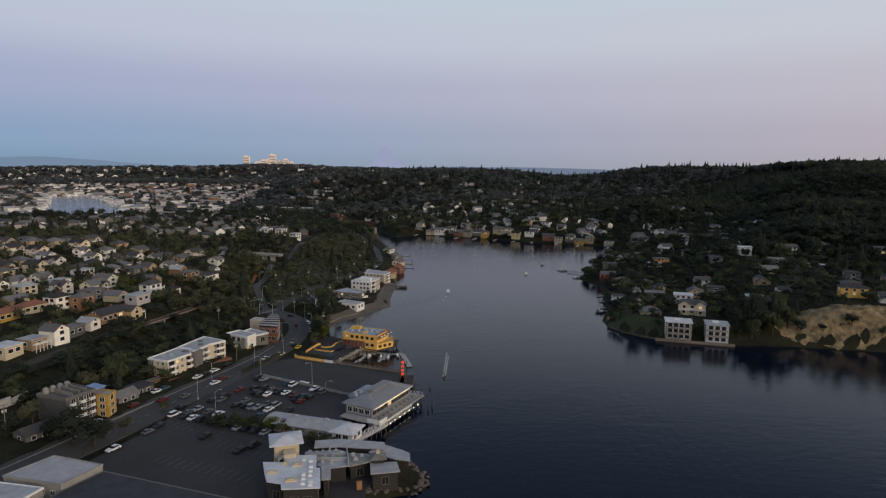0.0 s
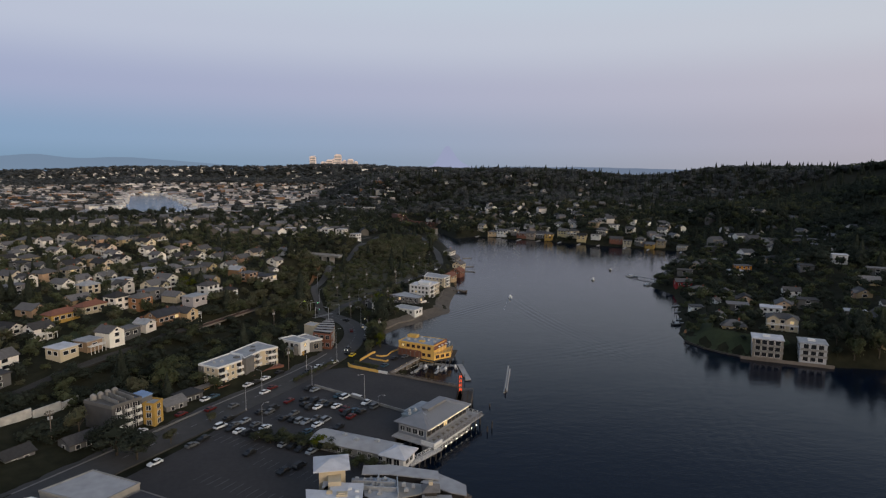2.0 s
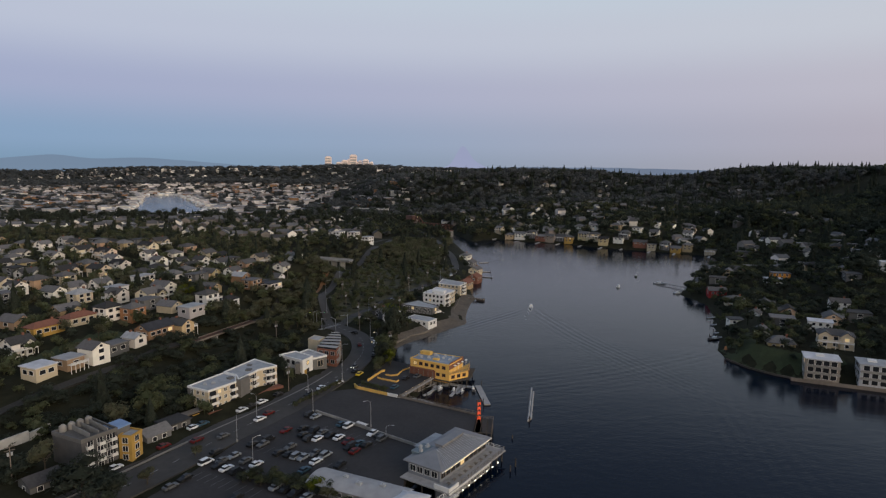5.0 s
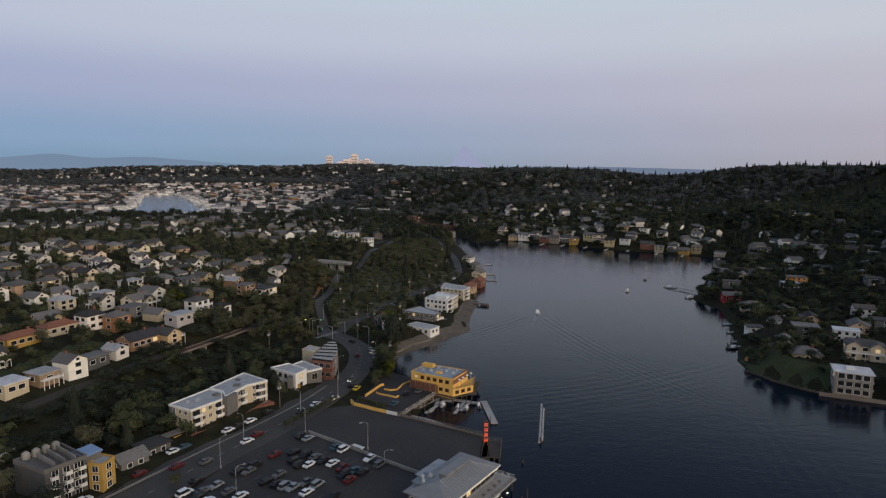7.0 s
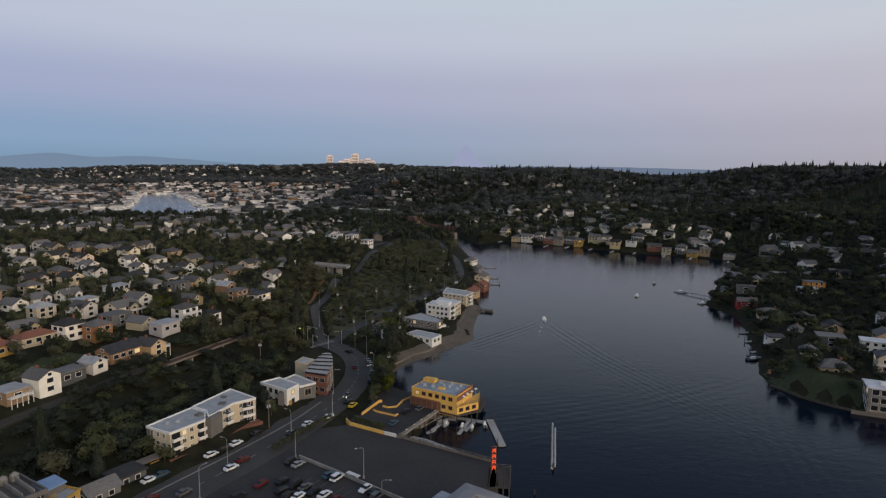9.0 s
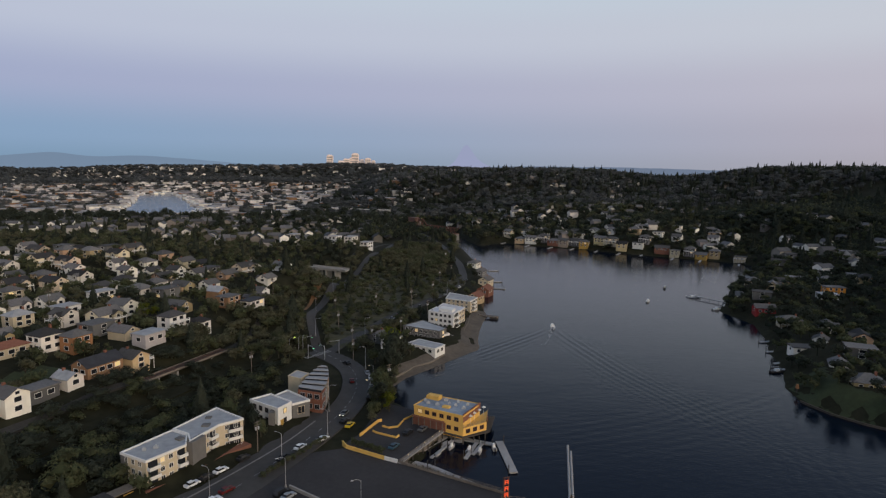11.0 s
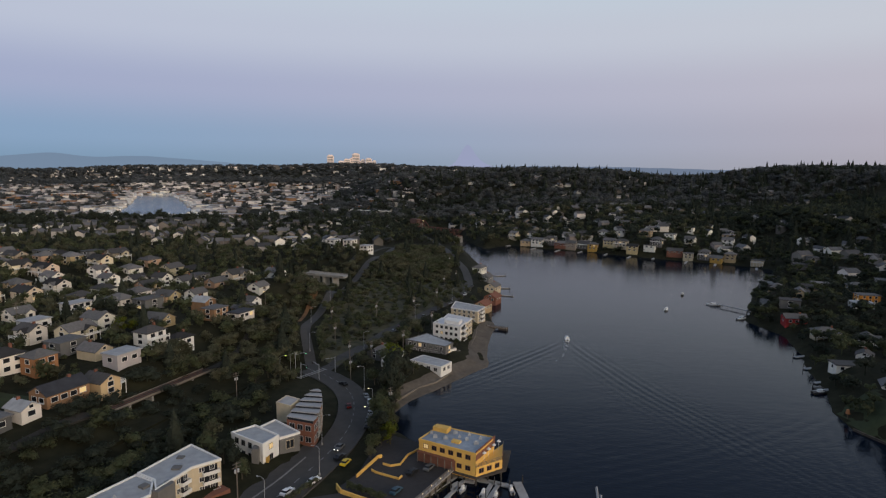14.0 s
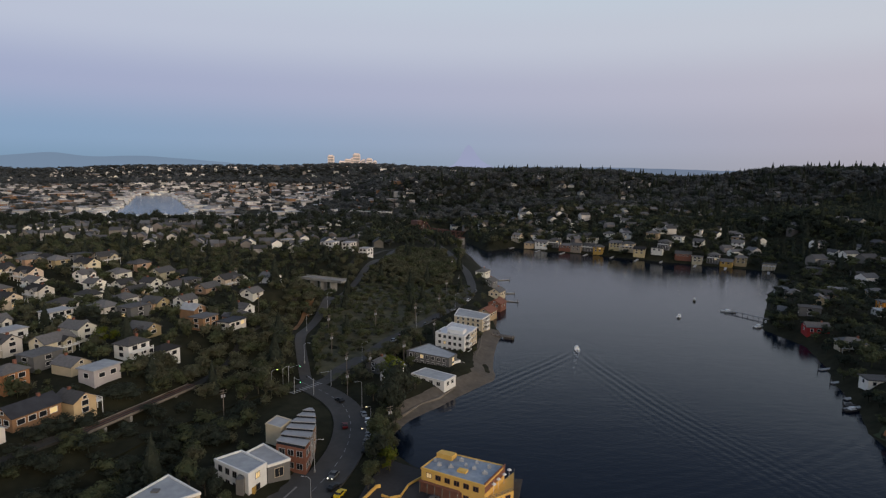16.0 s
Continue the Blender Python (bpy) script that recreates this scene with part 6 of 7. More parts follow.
balcony_stack(ob, 20.6, 412.6, math.degrees(math.atan2(9.6, 3.4)), 6.0, 1.5, (0.4, 3.1, 5.8))
part("roof_terrace", prism(bmesh.new(), [loc2(ob, *p) for p in ((11.5, 415.5), (18.4, 411), (20.4, 416.4), (13.6, 421))], 8.5, 10.2), M_WHITE, ob, "white set-back top storey")
ob = flat_building("apartment_building", "cream wing of the shore apartments with balconies", [(11, 426.4), (22.6, 418), (26.4, 427.4), (14.6, 437.6)], 3.0, 10.8, M_CREAM, M_RWHITE, 3, 1.4, 1.3, 2.4, M_WHITE, 0.1, 0.3)
flat_building("apartment_building", "pale shore apartments with a flat roof above the beach", [(17, 456), (31, 447), (36.4, 458), (20.4, 472.6)], 3.0, 9.9, M_CREAM, M_RGREY, 3, 1.3, 1.3, 2.5, M_WHITE, 0.08, 0.3)
balcony_stack(ob, 33.4, 452, math.degrees(math.atan2(11, 5.4)), 5.0, 1.4, (0.6, 3.0, 5.2))
for x, y, L, W, H, k, wm, rm, wd in ((38, 488, 11, 8, 3.4, "gable", M_WALL_T, M_BRICK, "tan shore cottage with a reddish roof"), (47, 512, 10, 8, 3.2, "gable", M_BRICK, M_BRICK, "dark red boathouse on the shore"),
                                     (51, 546, 11, 8, 3.6, "gable", M_CREAM, M_RSH, "cream gabled shore cottage"), (50, 580, 10, 8, 3.4, "gable", M_WALL_G, M_RSH, "grey shore cottage with dark roof"), (48, 612, 11, 8, 3.4, "hip", M_WALL_W, M_RSH, "pale shore cottage under trees"),
                                     (-18, 383, 9, 7, 3, "gable", M_WALL_G, M_RSH, "dark bungalow behind the trees"), (-12, 372, 8, 6, 4.6, "gable", M_WHITE, M_RGREY, "small white cottage beside a tall tree")):
    house(wd, L, W, H, k, wm, rm, (x, y, max(1.6, ground(x, y)) + 0.3), 62, seed=int(x * 3 + y))
    keep(x, y, 7)
for x, y, r in ((4, 396, 12), (5, 373, 10), (14, 417, 10), (19, 428, 10), (26, 459, 11)):
    keep(x, y, r)
slab_wall("sea_wall", [(-9, 340), (-1, 353), (6, 359.5), (13, 371), (17, 384)], 1.1, 0.5, M_WOOD, "low timber sea wall above the beach", 0.6)
slab_wall("sea_wall", [(17, 384), (23, 402), (28, 425), (31, 446)], 2.0, 0.5, M_WOOD, "timber bulkhead behind the beach", 0.8)
ob = thing("timber_pier", "short dark timber jetty off the beach", "pier", (36, 450.5, 0), -28)
local(ob, boxes((0, -1.6, 1.0, 12.5, 1.6, 1.4)), M_WOOD, "deck")
piles(ob, [(x, y) for x in np.arange(1, 12.5, 2.2) for y in (-1.3, 1.3)], -2.6, 1.9, 0.2)
local(ob, boxes((8, -1.5, -0.6, 12.5, 1.5, 1.0)), M_PILE, "crib")
for x, y, t in ((57, 563, 0), (55, 538, -20), (61, 615, 8)):
    float_dock((x, y), (x + 9, y + t * 0.2), 1.8, "small dock on the far part of the shore")
beach = grid("beach", axis((-14, 50, 1.0)), axis((325, 462, 1.0)), lambda x, y: land(x, y) + 0.2 - 0.14 * np.clip(poly_dist(x, y, SHORE) - 6.5, 0, 9), [M_BEACH],
             lambda c: (lambda d: (d > -2.5) & (d < 12))(poly_dist(c[:, 0], c[:, 1], SHORE)))
tagged(beach, "brown gravel beach below the shore houses", "beach", kind="structure")
bank = grid("bank", axis((-66, -40, 2)), axis((425, 520, 2)), lambda x, y: land(x, y) + 0.25 + 1.2 * np.exp(-((x + 49 - (y - 470) * 0.03) / 3.5) ** 2), [M_ORANGE_BANK],
            lambda c: ((c[:, 0] > -62.5 - (c[:, 1] - 440) * 0.03 - 1.5) & (c[:, 0] < -62.5 + (c[:, 1] - 440) * 0.08) & (c[:, 1] < 478)))
tagged(bank, "embankment with painted-in orange light beside the climbing street", "bank", kind="structure")

# railway viaduct through the wooded bank, and the road bridge above the street
ob = thing("railway_viaduct", "low concrete railway viaduct running through the trees", "viaduct", (-97.5, 309, 0), math.degrees(math.atan2(36, 16)))
local(ob, boxes((0, -1.9, 10.2, 42, 1.9, 10.9)), M_BALLAST, "deck")
local(ob, boxes((0, -2.05, 10.5, 42, -1.9, 11.2), (0, 1.9, 10.5, 42, 2.05, 11.2)), M_WOOD, "parapet")
local(ob, boxes((0, -0.8, 11.0, 42, -0.7, 11.15), (0, 0.7, 11.0, 42, 0.8, 11.15)), M_RUST, "rail")
for x in (6, 15, 24, 33):
    local(ob, boxes((x - 0.4, -1.7, 2, x + 0.4, 1.7, 10.2)), M_CONC, "pier")
ribbon("railway", [(-140, 218), (-118, 262), (-98, 307)], 3.6, M_BALLAST, "gravel railway bed behind the buildings", 0.3, category="railway")
ribbon("railway", [(-81, 346), (-78, 380), (-72, 440), (-66, 520), (-48, 640), (-20, 760), (5, 880)], 2.6, M_BALLAST, "dark railway bed along the foot of the hill", 0.3, category="railway")
ob = thing("road_bridge", "concrete road bridge over the railway cutting", "bridge", (-80, 548, 0), -28)
local(ob, boxes((0, -4, 13.2, 34, 4, 14.2), (0, -4.2, 14.2, 34, -3.9, 15), (0, 3.9, 14.2, 34, 4.2, 15)), M_CONC, "deck")
for x in (9, 17, 25):
    local(ob, boxes((x - 0.5, -3.4, 2, x + 0.5, 3.4, 13.2)), M_CONC, "pier")
keep(-66, 540, 14)

# ---- the point across the water ----
def modern_house(x, y, turn, wall, roof, label, L=15, W=10, storeys=3, sh=2.9, z=1.6):
    ob_ = house(label, L, W, storeys * sh, "flat", wall, roof, (x, y, z), turn, storeys, lit=0.02, chimney=False, w=2.1, h=2.0, gap=2.45, frame_mat=M_WHITE, seed=int(x))
    for k in range(1, storeys):
        part("balcony", boxes((-L / 2, -W / 2 - 1.6, k * sh - 0.1, L / 2, -W / 2 - 0.01, k * sh + 0.1), (-L / 2, -W / 2 - 1.6, k * sh + 0.1, L / 2, -W / 2 - 1.52, k * sh + 0.95)), M_CONC, ob_)
    part("roof_unit", boxes((-2, -1, storeys * sh + 0.3, 1, 1.5, storeys * sh + 1.1)), M_WHITE, ob_)
    keep(x, y, 9)
    return ob_


modern_house(172, 285.5, -27, mat("taupe_cladding", (0.24, 0.21, 0.18), 0.8, 0.2, 0.5), M_RWHITE, "taupe waterfront house with a white flat roof and decks", L=12.6)
modern_house(188.5, 277.4, -27, mat("grey_white_render", (0.42, 0.43, 0.45), 0.8, 0.12, 0.4), M_RGREY, "grey-white modern waterfront house with dark windows", L=10.6)
slab_wall("sea_wall", [(160, 285.6), (168, 281.5), (193.5, 269)], 1.3, 0.6, M_WOOD, "weathered timber bulkhead under the waterfront houses", 0.1)
slab_wall("sea_wall", [(146.6, 314), (150, 302), (156, 293), (162, 287)], 0.6, 0.5, M_ROCK, "curved stone edge of the lawn by the water", 0.2)
house("cream double-gabled house with lit windows and white trim", 14, 9, 5.8, "hip", M_CREAM, M_RSH, (194, 309, 8.2), -30, 2, 2.0, 0.35, False, deck=True, w=1.8, h=1.5, gap=2.4, wings=((-4.2, -4.2, 5.2, 3, 5.8, 1.9), (4.2, -4.2, 5.2, 3, 5.8, 1.9)), seed=4)
keep(194, 309, 10)
keep(188, 298, 8)
keep(267, 279, 8)
RIGHT = [("plain white box-shaped house with a flat pale roof", 12, 9, 5.4, "flat", M_WHITE, M_RWHITE, 203, 333, 9.2, -30), ("white A-fronted cottage with a glazed gable", 9, 8, 3.2, "gable", M_WALL_W, M_RSH, 173, 332, 7.0, 60),
         ("tan hip-roofed bungalow behind a lawn", 13, 11, 3.2, "hip", M_WALL_T, M_RSH, 170, 312, 6.8, -20), ("white bungalow with a low grey roof", 12, 8, 3.2, "flat", M_WALL_W, M_RSH, 177, 362, 5.2, -10),
         ("small white gabled house", 8, 7, 4.2, "gable", M_WHITE, M_RSH, 190, 369, 6.2, 50), ("cream waterfront house with a wide terrace", 13, 9, 4.6, "hip", M_CREAM, M_RSH, 201, 411, 4.6, -15),
         ("deep red shore house with a grey roof", 13, 8, 4.2, "gable", mat("red_siding", (0.33, 0.03, 0.03), 0.8, 0.2, 0.5), M_RSH, 205, 443, 4.4, -10), ("orange flat-roofed modern house", 13, 9, 5, "flat", mat("bright_orange_siding", (0.60, 0.24, 0.03), 0.8, 0.15, 0.5), M_RSH, 263, 467, 11.5, -10),
         ("white flat-roofed house below the orange one", 12, 9, 5, "flat", M_WHITE, M_RGREY, 251, 455, 9.5, -10)]
RIGHT += [("yellow hilltop house with lit windows", 15, 8, 4.8, "hip", M_YELLOW, M_RSH, 276, 287, 21, -28), ("tall white cubic house among dark trees", 11, 9, 7.6, "flat", M_WHITE, M_RWHITE, 308, 424, 23.6, -25),
          ("small white gabled house among dark trees", 9, 8, 5, "gable", M_WALL_W, M_RSH, 352, 492, 28, 40), ("long low pale-roofed house on the slope", 20, 9, 3.4, "flat", M_WALL_G, M_RGREY, 333, 382, 19.5, -25),
          ("white house on the wooded slope", 12, 8, 5, "gable", M_WALL_W, M_RSH, 352, 430, 26, -20), ("small white cottage with a grey roof", 9, 7, 3.2, "gable", M_WALL_W, M_RSH, 262, 322, 15, -20),
          ("grey house with a pale flat roof", 11, 8, 3.4, "flat", M_WALL_G, M_RGREY, 240, 318, 12, -30), ("white house beside the street", 11, 8, 5, "gable", M_WHITE, M_RSH, 240, 372, 12, -20)]
for wd, L, W, H, k, wm, rm, x, y, z, t in RIGHT:
    house(wd, L * 0.86, W * 0.86, H * 0.88, k, wm, rm, (x, y, min(z, ground(x, y) + 1.2)), t, seed=int(x), lit=0.25 if "lit" in wd else 0.03, chimney=k != "flat", deck="terrace" in wd)
    keep(x, y, 8)
ribbon("road", [(215, 300), (245, 312), (290, 338), (330, 400), (380, 470), (440, 560), (500, 640)], 7, M_ROAD, "straight street climbing the wooded point", 0.4)
for k in range(20):
    keep(215 + k * 9, 300 + k * 12, 4)
lawn = grid("lawn", axis((146, 184, 2)), axis((286, 330, 2)), lambda x, y: land(x, y) + 0.12, [M_LAWN], lambda c: (lambda d: (d > 1.2) & (d < 14))(poly_dist(c[:, 0], c[:, 1], SHORE)))
tagged(lawn, "dark green lawn running down to the water", "lawn", kind="structure")
keep(155, 306, 7)
keep(160, 300, 6)
def bluff_mask(c):
    d = poly_dist(c[:, 0], c[:, 1], SHORE)
    e = 0.16 * np.sin(c[:, 0] * 0.5 + d * 0.3) + 0.1 * np.sin(c[:, 0] * 1.3 - d * 0.7)
    return ((c[:, 0] - 246) / 26) ** 2 + ((d - 11) / 10.5) ** 2 < 1 + e


bluff = grid("bluff", axis((216, 282, 0.8)), axis((240, 292, 0.8)), lambda x, y: land(x, y) + 0.45 + 0.25 * np.sin(x * 0.7 + np.sin(y * 0.5)) + 0.2 * np.sin(y * 1.4 + x * 0.3), [M_BLUFF], bluff_mask)
tagged(bluff, "bare sandy bluff with dark shrubs below a house", "bluff", kind="structure")
for x in range(222, 280, 6):
    keep(x, 277 - (x - 222) * 0.28, 4.0)
ob = thing("jetty", "long thin jetty reaching from the point", "jetty", (192.5, 506, 0), -62)
local(ob, boxes((0, -0.7, 1.2, 34, 0.7, 1.45)), M_DOCK, "deck")
piles(ob, [(x, 0) for x in np.arange(1, 34, 3.5)], -2.6, 2.0, 0.14)
for x, y in ((156, 350), (163, 360), (170, 378), (176, 395)):
    float_dock((x, y), (x + 11, y + 3), 1.8, "dark dock below the houses of the point")

# ---- houses on the hill above the railway ----
TL = 65
LEFT = [("cream house with a white flat roof", 9.5, 10, 5, "flat", M_CREAM, M_RWHITE, -132.5, 259.5, 14), ("tan house with a pale flat roof and deck", 8.5, 9, 4.6, "flat", M_WALL_T, M_RLIGHT, -127, 268.5, 14),
        ("white twin-gabled house three storeys high", 10, 9, 7, "gable", M_WALL_W, M_RSH, -122, 276.5, 13.5), ("grey house with a low roof and white windows", 12, 8, 4.6, "flat", M_WALL_G, M_RSH, -120, 287, 14),
        ("white cottage on the edge of the bank", 9, 7, 4.2, "gable", M_WALL_W, M_RGREY, -115.5, 296, 14), ("long terracotta house with a dark folded roof", 17, 10, 4.8, "gable", M_TERRA, M_RDARK, -113, 310, 14),
        ("tan house with lit windows and a balcony", 11, 9, 5.4, "gable", M_WALL_T, M_RSH, -106, 321, 14.2), ("long yellow house with a brown roof", 17, 8, 4.4, "hip", M_YELLOW_D, M_BRICK, -155, 302, 17)]
LEFT += [("cream rambler with a brown roof", 16, 8, 4.2, "hip", M_CREAM, M_BRICK, -150, 318.5, 17), ("white three-storey house with bay windows and grey hip roof", 11, 10, 7.4, "hip", M_WALL_W, M_RSH, -142, 329, 17.5),
         ("orange three-storey house with white windows", 10, 9, 7.6, "hip", M_ORANGE, M_RSH, -131, 330, 17), ("cream house with a grey hip roof", 11, 9, 5.6, "hip", M_CREAM, M_RGREY, -169, 356, 18.5),
         ("white house with a flat roof", 12, 9, 5, "flat", M_WHITE, M_RLIGHT, -160, 375, 19), ("cream gabled bungalow with dark roof", 12, 9, 3.8, "gable", M_CREAM, M_RSH, -120, 345, 17.5),
         ("pale lilac house with a grey roof", 12, 9, 5.2, "flat", mat("lilac_grey_siding", (0.40, 0.37, 0.37), 0.8, 0.12, 0.5), M_RGREY, -107, 338, 17), ("white two-storey house with a dark hip roof and porch", 11, 9, 6, "hip", M_WHITE, M_RSH, -107, 361, 17.5)]
LEFT += [("white low house with many windows", 11, 8, 4, "hip", M_WHITE, M_RSH, -98, 367, 17.5), ("pale grey-white modern house", 13, 9, 5.6, "flat", M_WHITE, M_RLIGHT, -157, 401, 20),
         ("cream two-storey house with a hip roof", 11, 9, 5.6, "hip", M_CREAM, M_RSH, -201, 401, 20), ("white-trimmed gabled house with a terracotta side", 11, 9, 5.6, "gable", M_TERRA, M_RGREY, -107, 422, 19),
         ("orange-brown house with a flat roof", 11, 9, 6, "flat", M_TERRA, M_RSH, -95, 402, 17.6), ("dark flat-roofed house with a lit veranda", 13, 8, 3.6, "flat", M_WALL_W, M_RDARK, -84, 405, 16.5),
         ("white gabled house with a steep roof", 11, 9, 4.6, "gable", M_WHITE, M_RSH, -90, 442, 20.5), ("white gabled house above the cutting", 12, 9, 4.8, "gable", M_WHITE, M_RSH, -87, 488, 23.5),
         ("pale modern townhouses on the hill", 12, 10, 7.5, "flat", M_WHITE, M_RLIGHT, -74, 643, 21), ("pale modern townhouses beside others", 12, 10, 7.5, "flat", M_WALL_W, M_RLIGHT, -60, 644, 20.5),
         ("white modern townhouses in a row", 12, 10, 7, "flat", M_WHITE, M_RLIGHT, -46, 641, 20), ("cream apartment house on the hill", 13, 10, 8, "flat", M_CREAM, M_RLIGHT, -118, 681, 24)]
for wd, L, W, H, k, wm, rm, x, y, z in LEFT:
    flip = 90 if k == "gable" and L < 14 else 0
    house(wd, L * 0.82, W * 0.82, H * 0.8, k, wm, rm, (x, y, ground(x, y) + 0.4), TL + flip, seed=int(-x), w=2.1, h=1.5, lit=0.2 if "lit" in wd else 0.03, chimney=k != "flat", deck="balcony" in wd or "deck" in wd or "porch" in wd)
    keep(x, y, 7.5)
lawn2 = grid("lawn", axis((-150, -122, 2)), axis((272, 312, 2)), lambda x, y: land(x, y) + 0.12, [M_LAWN], lambda c: np.abs((c[:, 0] + 136) - (c[:, 1] - 292) * 0.45) < 6)
tagged(lawn2, "green lawn between two rows of houses", "lawn", kind="structure")
for k in range(5):
    keep(-143 + 3.6 * k, 276 + 8 * k, 5)

# tall dark trees at the foot of the bluff
for i, (x, y, h) in enumerate(((206, 273, 12), (212, 277, 15), (217, 272, 14), (222, 279, 17), (226, 273, 13), (219, 287, 16), (229, 283, 12), (212, 288, 12), (233, 290, 14), (203, 281, 10), (224, 294, 15), (237, 281, 9), (300, 262, 14), (308, 250, 16), (296, 272, 12))):
    tree("fir" if i % 4 == 3 else "leaf", M_FIR if i % 2 else M_LEAF, "tall dark tree at the foot of the sandy bluff", x, y, h, 0.85 if i % 4 != 3 else 1.1, "trees below the bluff")
    keep(x, y, 3)
# far shore houses, one by one
rf = random.Random(8)
for i in range(19):
    k = i / 18
    x, y = 112 + 196 * k + rf.uniform(-3, 3), float(np.interp(112 + 196 * k, [104, 131, 179, 230, 263, 298, 318], [824, 799, 769, 727, 703, 679, 650])) + rf.choice((5, 7, 9, 16))
    wm = (M_CREAM, M_WALL_T, M_WALL_W, M_WALL_G, M_BRICK, M_WALL, M_WALL_G, M_YELLOW_D, M_WALL_T)[i % 9]
    L_, H_ = rf.uniform(9, 15), rf.choice((3.2, 4.8, 5.2))
    house("shore house with a dock across the inlet", L_, 8, H_, rf.choice(("gable", "gable", "flat", "hip")), wm, M_RSH, (x, y, ground(x, y) + 0.4), -36 + rf.uniform(-8, 8), seed=i, gap=3.4, w=2.0, chimney=False, deck=i % 3 == 0)
    keep(x, y, 5)
    if i % 2 == 0:
        float_dock((x - 4, y - 6), (x - 12, y - 20), 2.0, "narrow dock in front of the far shore houses")
for i, (x, y) in enumerate(((187, 800), (250, 880), (292, 862), (310, 860), (300, 792), (336, 825), (331, 765), (170, 815), (157, 845), (222, 790), (242, 768), (262, 752), (278, 740), (318, 740), (275, 800), (210, 815), (345, 790), (130, 830), (240, 830))):
    house("pale house on the slope across the inlet", rf.uniform(9, 13), 9, rf.choice((5.2, 5.6)), rf.choice(("gable", "flat", "hip")), (M_WALL_W, M_WHITE, M_WALL_T, M_WALL_W)[i % 4], M_RSH, (x, y, ground(x, y) + 0.5), -38, seed=i + 40, gap=4.0, w=1.8, chimney=False)
    keep(x, y, 6)

# raised railway drawbridge at the end of the inlet
ob = thing("drawbridge", "rust-red steel railway drawbridge with a concrete counterweight", "bridge", (-6, 905, 6), -47)
brace = {}
for s in (-3.2, 3.2):
    n, chord = 11, bmesh.new()
    tops = [9 + (7 if i < 3 else 0) for i in range(n + 1)]
    for i in range(n):
        tube(chord, (i * 7.2, s, tops[i]), (i * 7.2 + 7.2, s, tops[i + 1]), 0.5, n=4)
    local(ob, tube(bmesh.new(), (0, s, 2), (n * 7.2, s, 2), 0.5, n=4), M_RUST, "bottom_chord")
    local(ob, chord, M_RUST, "top_chord")
    for i in range(n):
        for name, x1, top, r in (("diagonal", 7.2, tops[i + 1], 0.35), ("post", 0.0, tops[i], 0.4)):
            if (name, top) not in brace:
                brace[name, top] = bm_mesh(name, tube(bmesh.new(), (0, 0, 2), (x1, 0, top), r, n=4), M_RUST)
            part(name, brace[name, top], None, ob, m=pose(i * 7.2, s, 0))
local(ob, boxes((0, -3.4, 1.4, 79, 3.4, 2.2)), M_RUST, "deck")
local(ob, boxes((-6, -4, 12, 6, 4, 17.5)), mat("dark_red_counterweight", (0.12, 0.07, 0.06), 0.9, 0.2, 0.3), "counterweight")
for x in (2, 26, 76):
    local(ob, boxes((x - 3, -4.5, -10, x + 3, 4.5, 1.4, 0, 0.4)), M_CONC, "pier")
local(ob, boxes((14, -0.3, 15.6, 14.6, 0.3, 16.2)), M_LAMP, "lamp")
for x, y in ((5, 893), (20, 878), (35, 862)):
    keep(x, y, 12)
flat_building("long_building", "long pale institutional building in the trees", [(-118, 1096), (-112, 1086), (-48, 1060), (-44, 1070)], 8, 22, M_CONC, M_RLIGHT, 3, 2.4, 2.2, 6, M_GREYW, 0.02)

for x, y in ((60, 960), (90, 985), (140, 1010)):
    keep(x, y, 5)

# clearings in the bank: the railway and the grass lot beside the junction
for k in range(14):
    keep(-140 + k * 3.3, 218 + k * 7, 2.2)
for k in range(10):
    keep(-96 + k * 1.9, 311 + k * 4.2, 2.6)
for k in range(20):
    keep(-80 + k * 1.6, 352 + k * 10, 0.6)
for x, y, r in ((-66, 345, 5), (-60, 356, 4), (-70, 338, 4)):
    keep(x, y, r)

for i, (x, y, h) in enumerate(((-5, 386, 6), (-7, 411, 7), (2, 431, 7), (8, 446, 6), (-3, 361, 6), (29, 437, 4), (30, 474, 6), (33, 498, 6), (-1, 419, 6), (14, 452, 6), (12, 379, 3.5), (17, 401, 3.5), (24, 411, 3.5), (40, 524, 6), (44, 560, 7), (42, 590, 7), (9, 440, 6), (10, 470, 8), (16, 482, 7), (24, 498, 7), (-9, 380, 6), (-12, 398, 8), (-8, 424, 8))):
    tree("leaf", (M_LEAF, M_LEAF_B, M_FIR, M_LEAF)[i % 4], "small garden tree between the shore houses", x, y, h, 1.05, "shore garden trees")
    keep(x, y, 2)

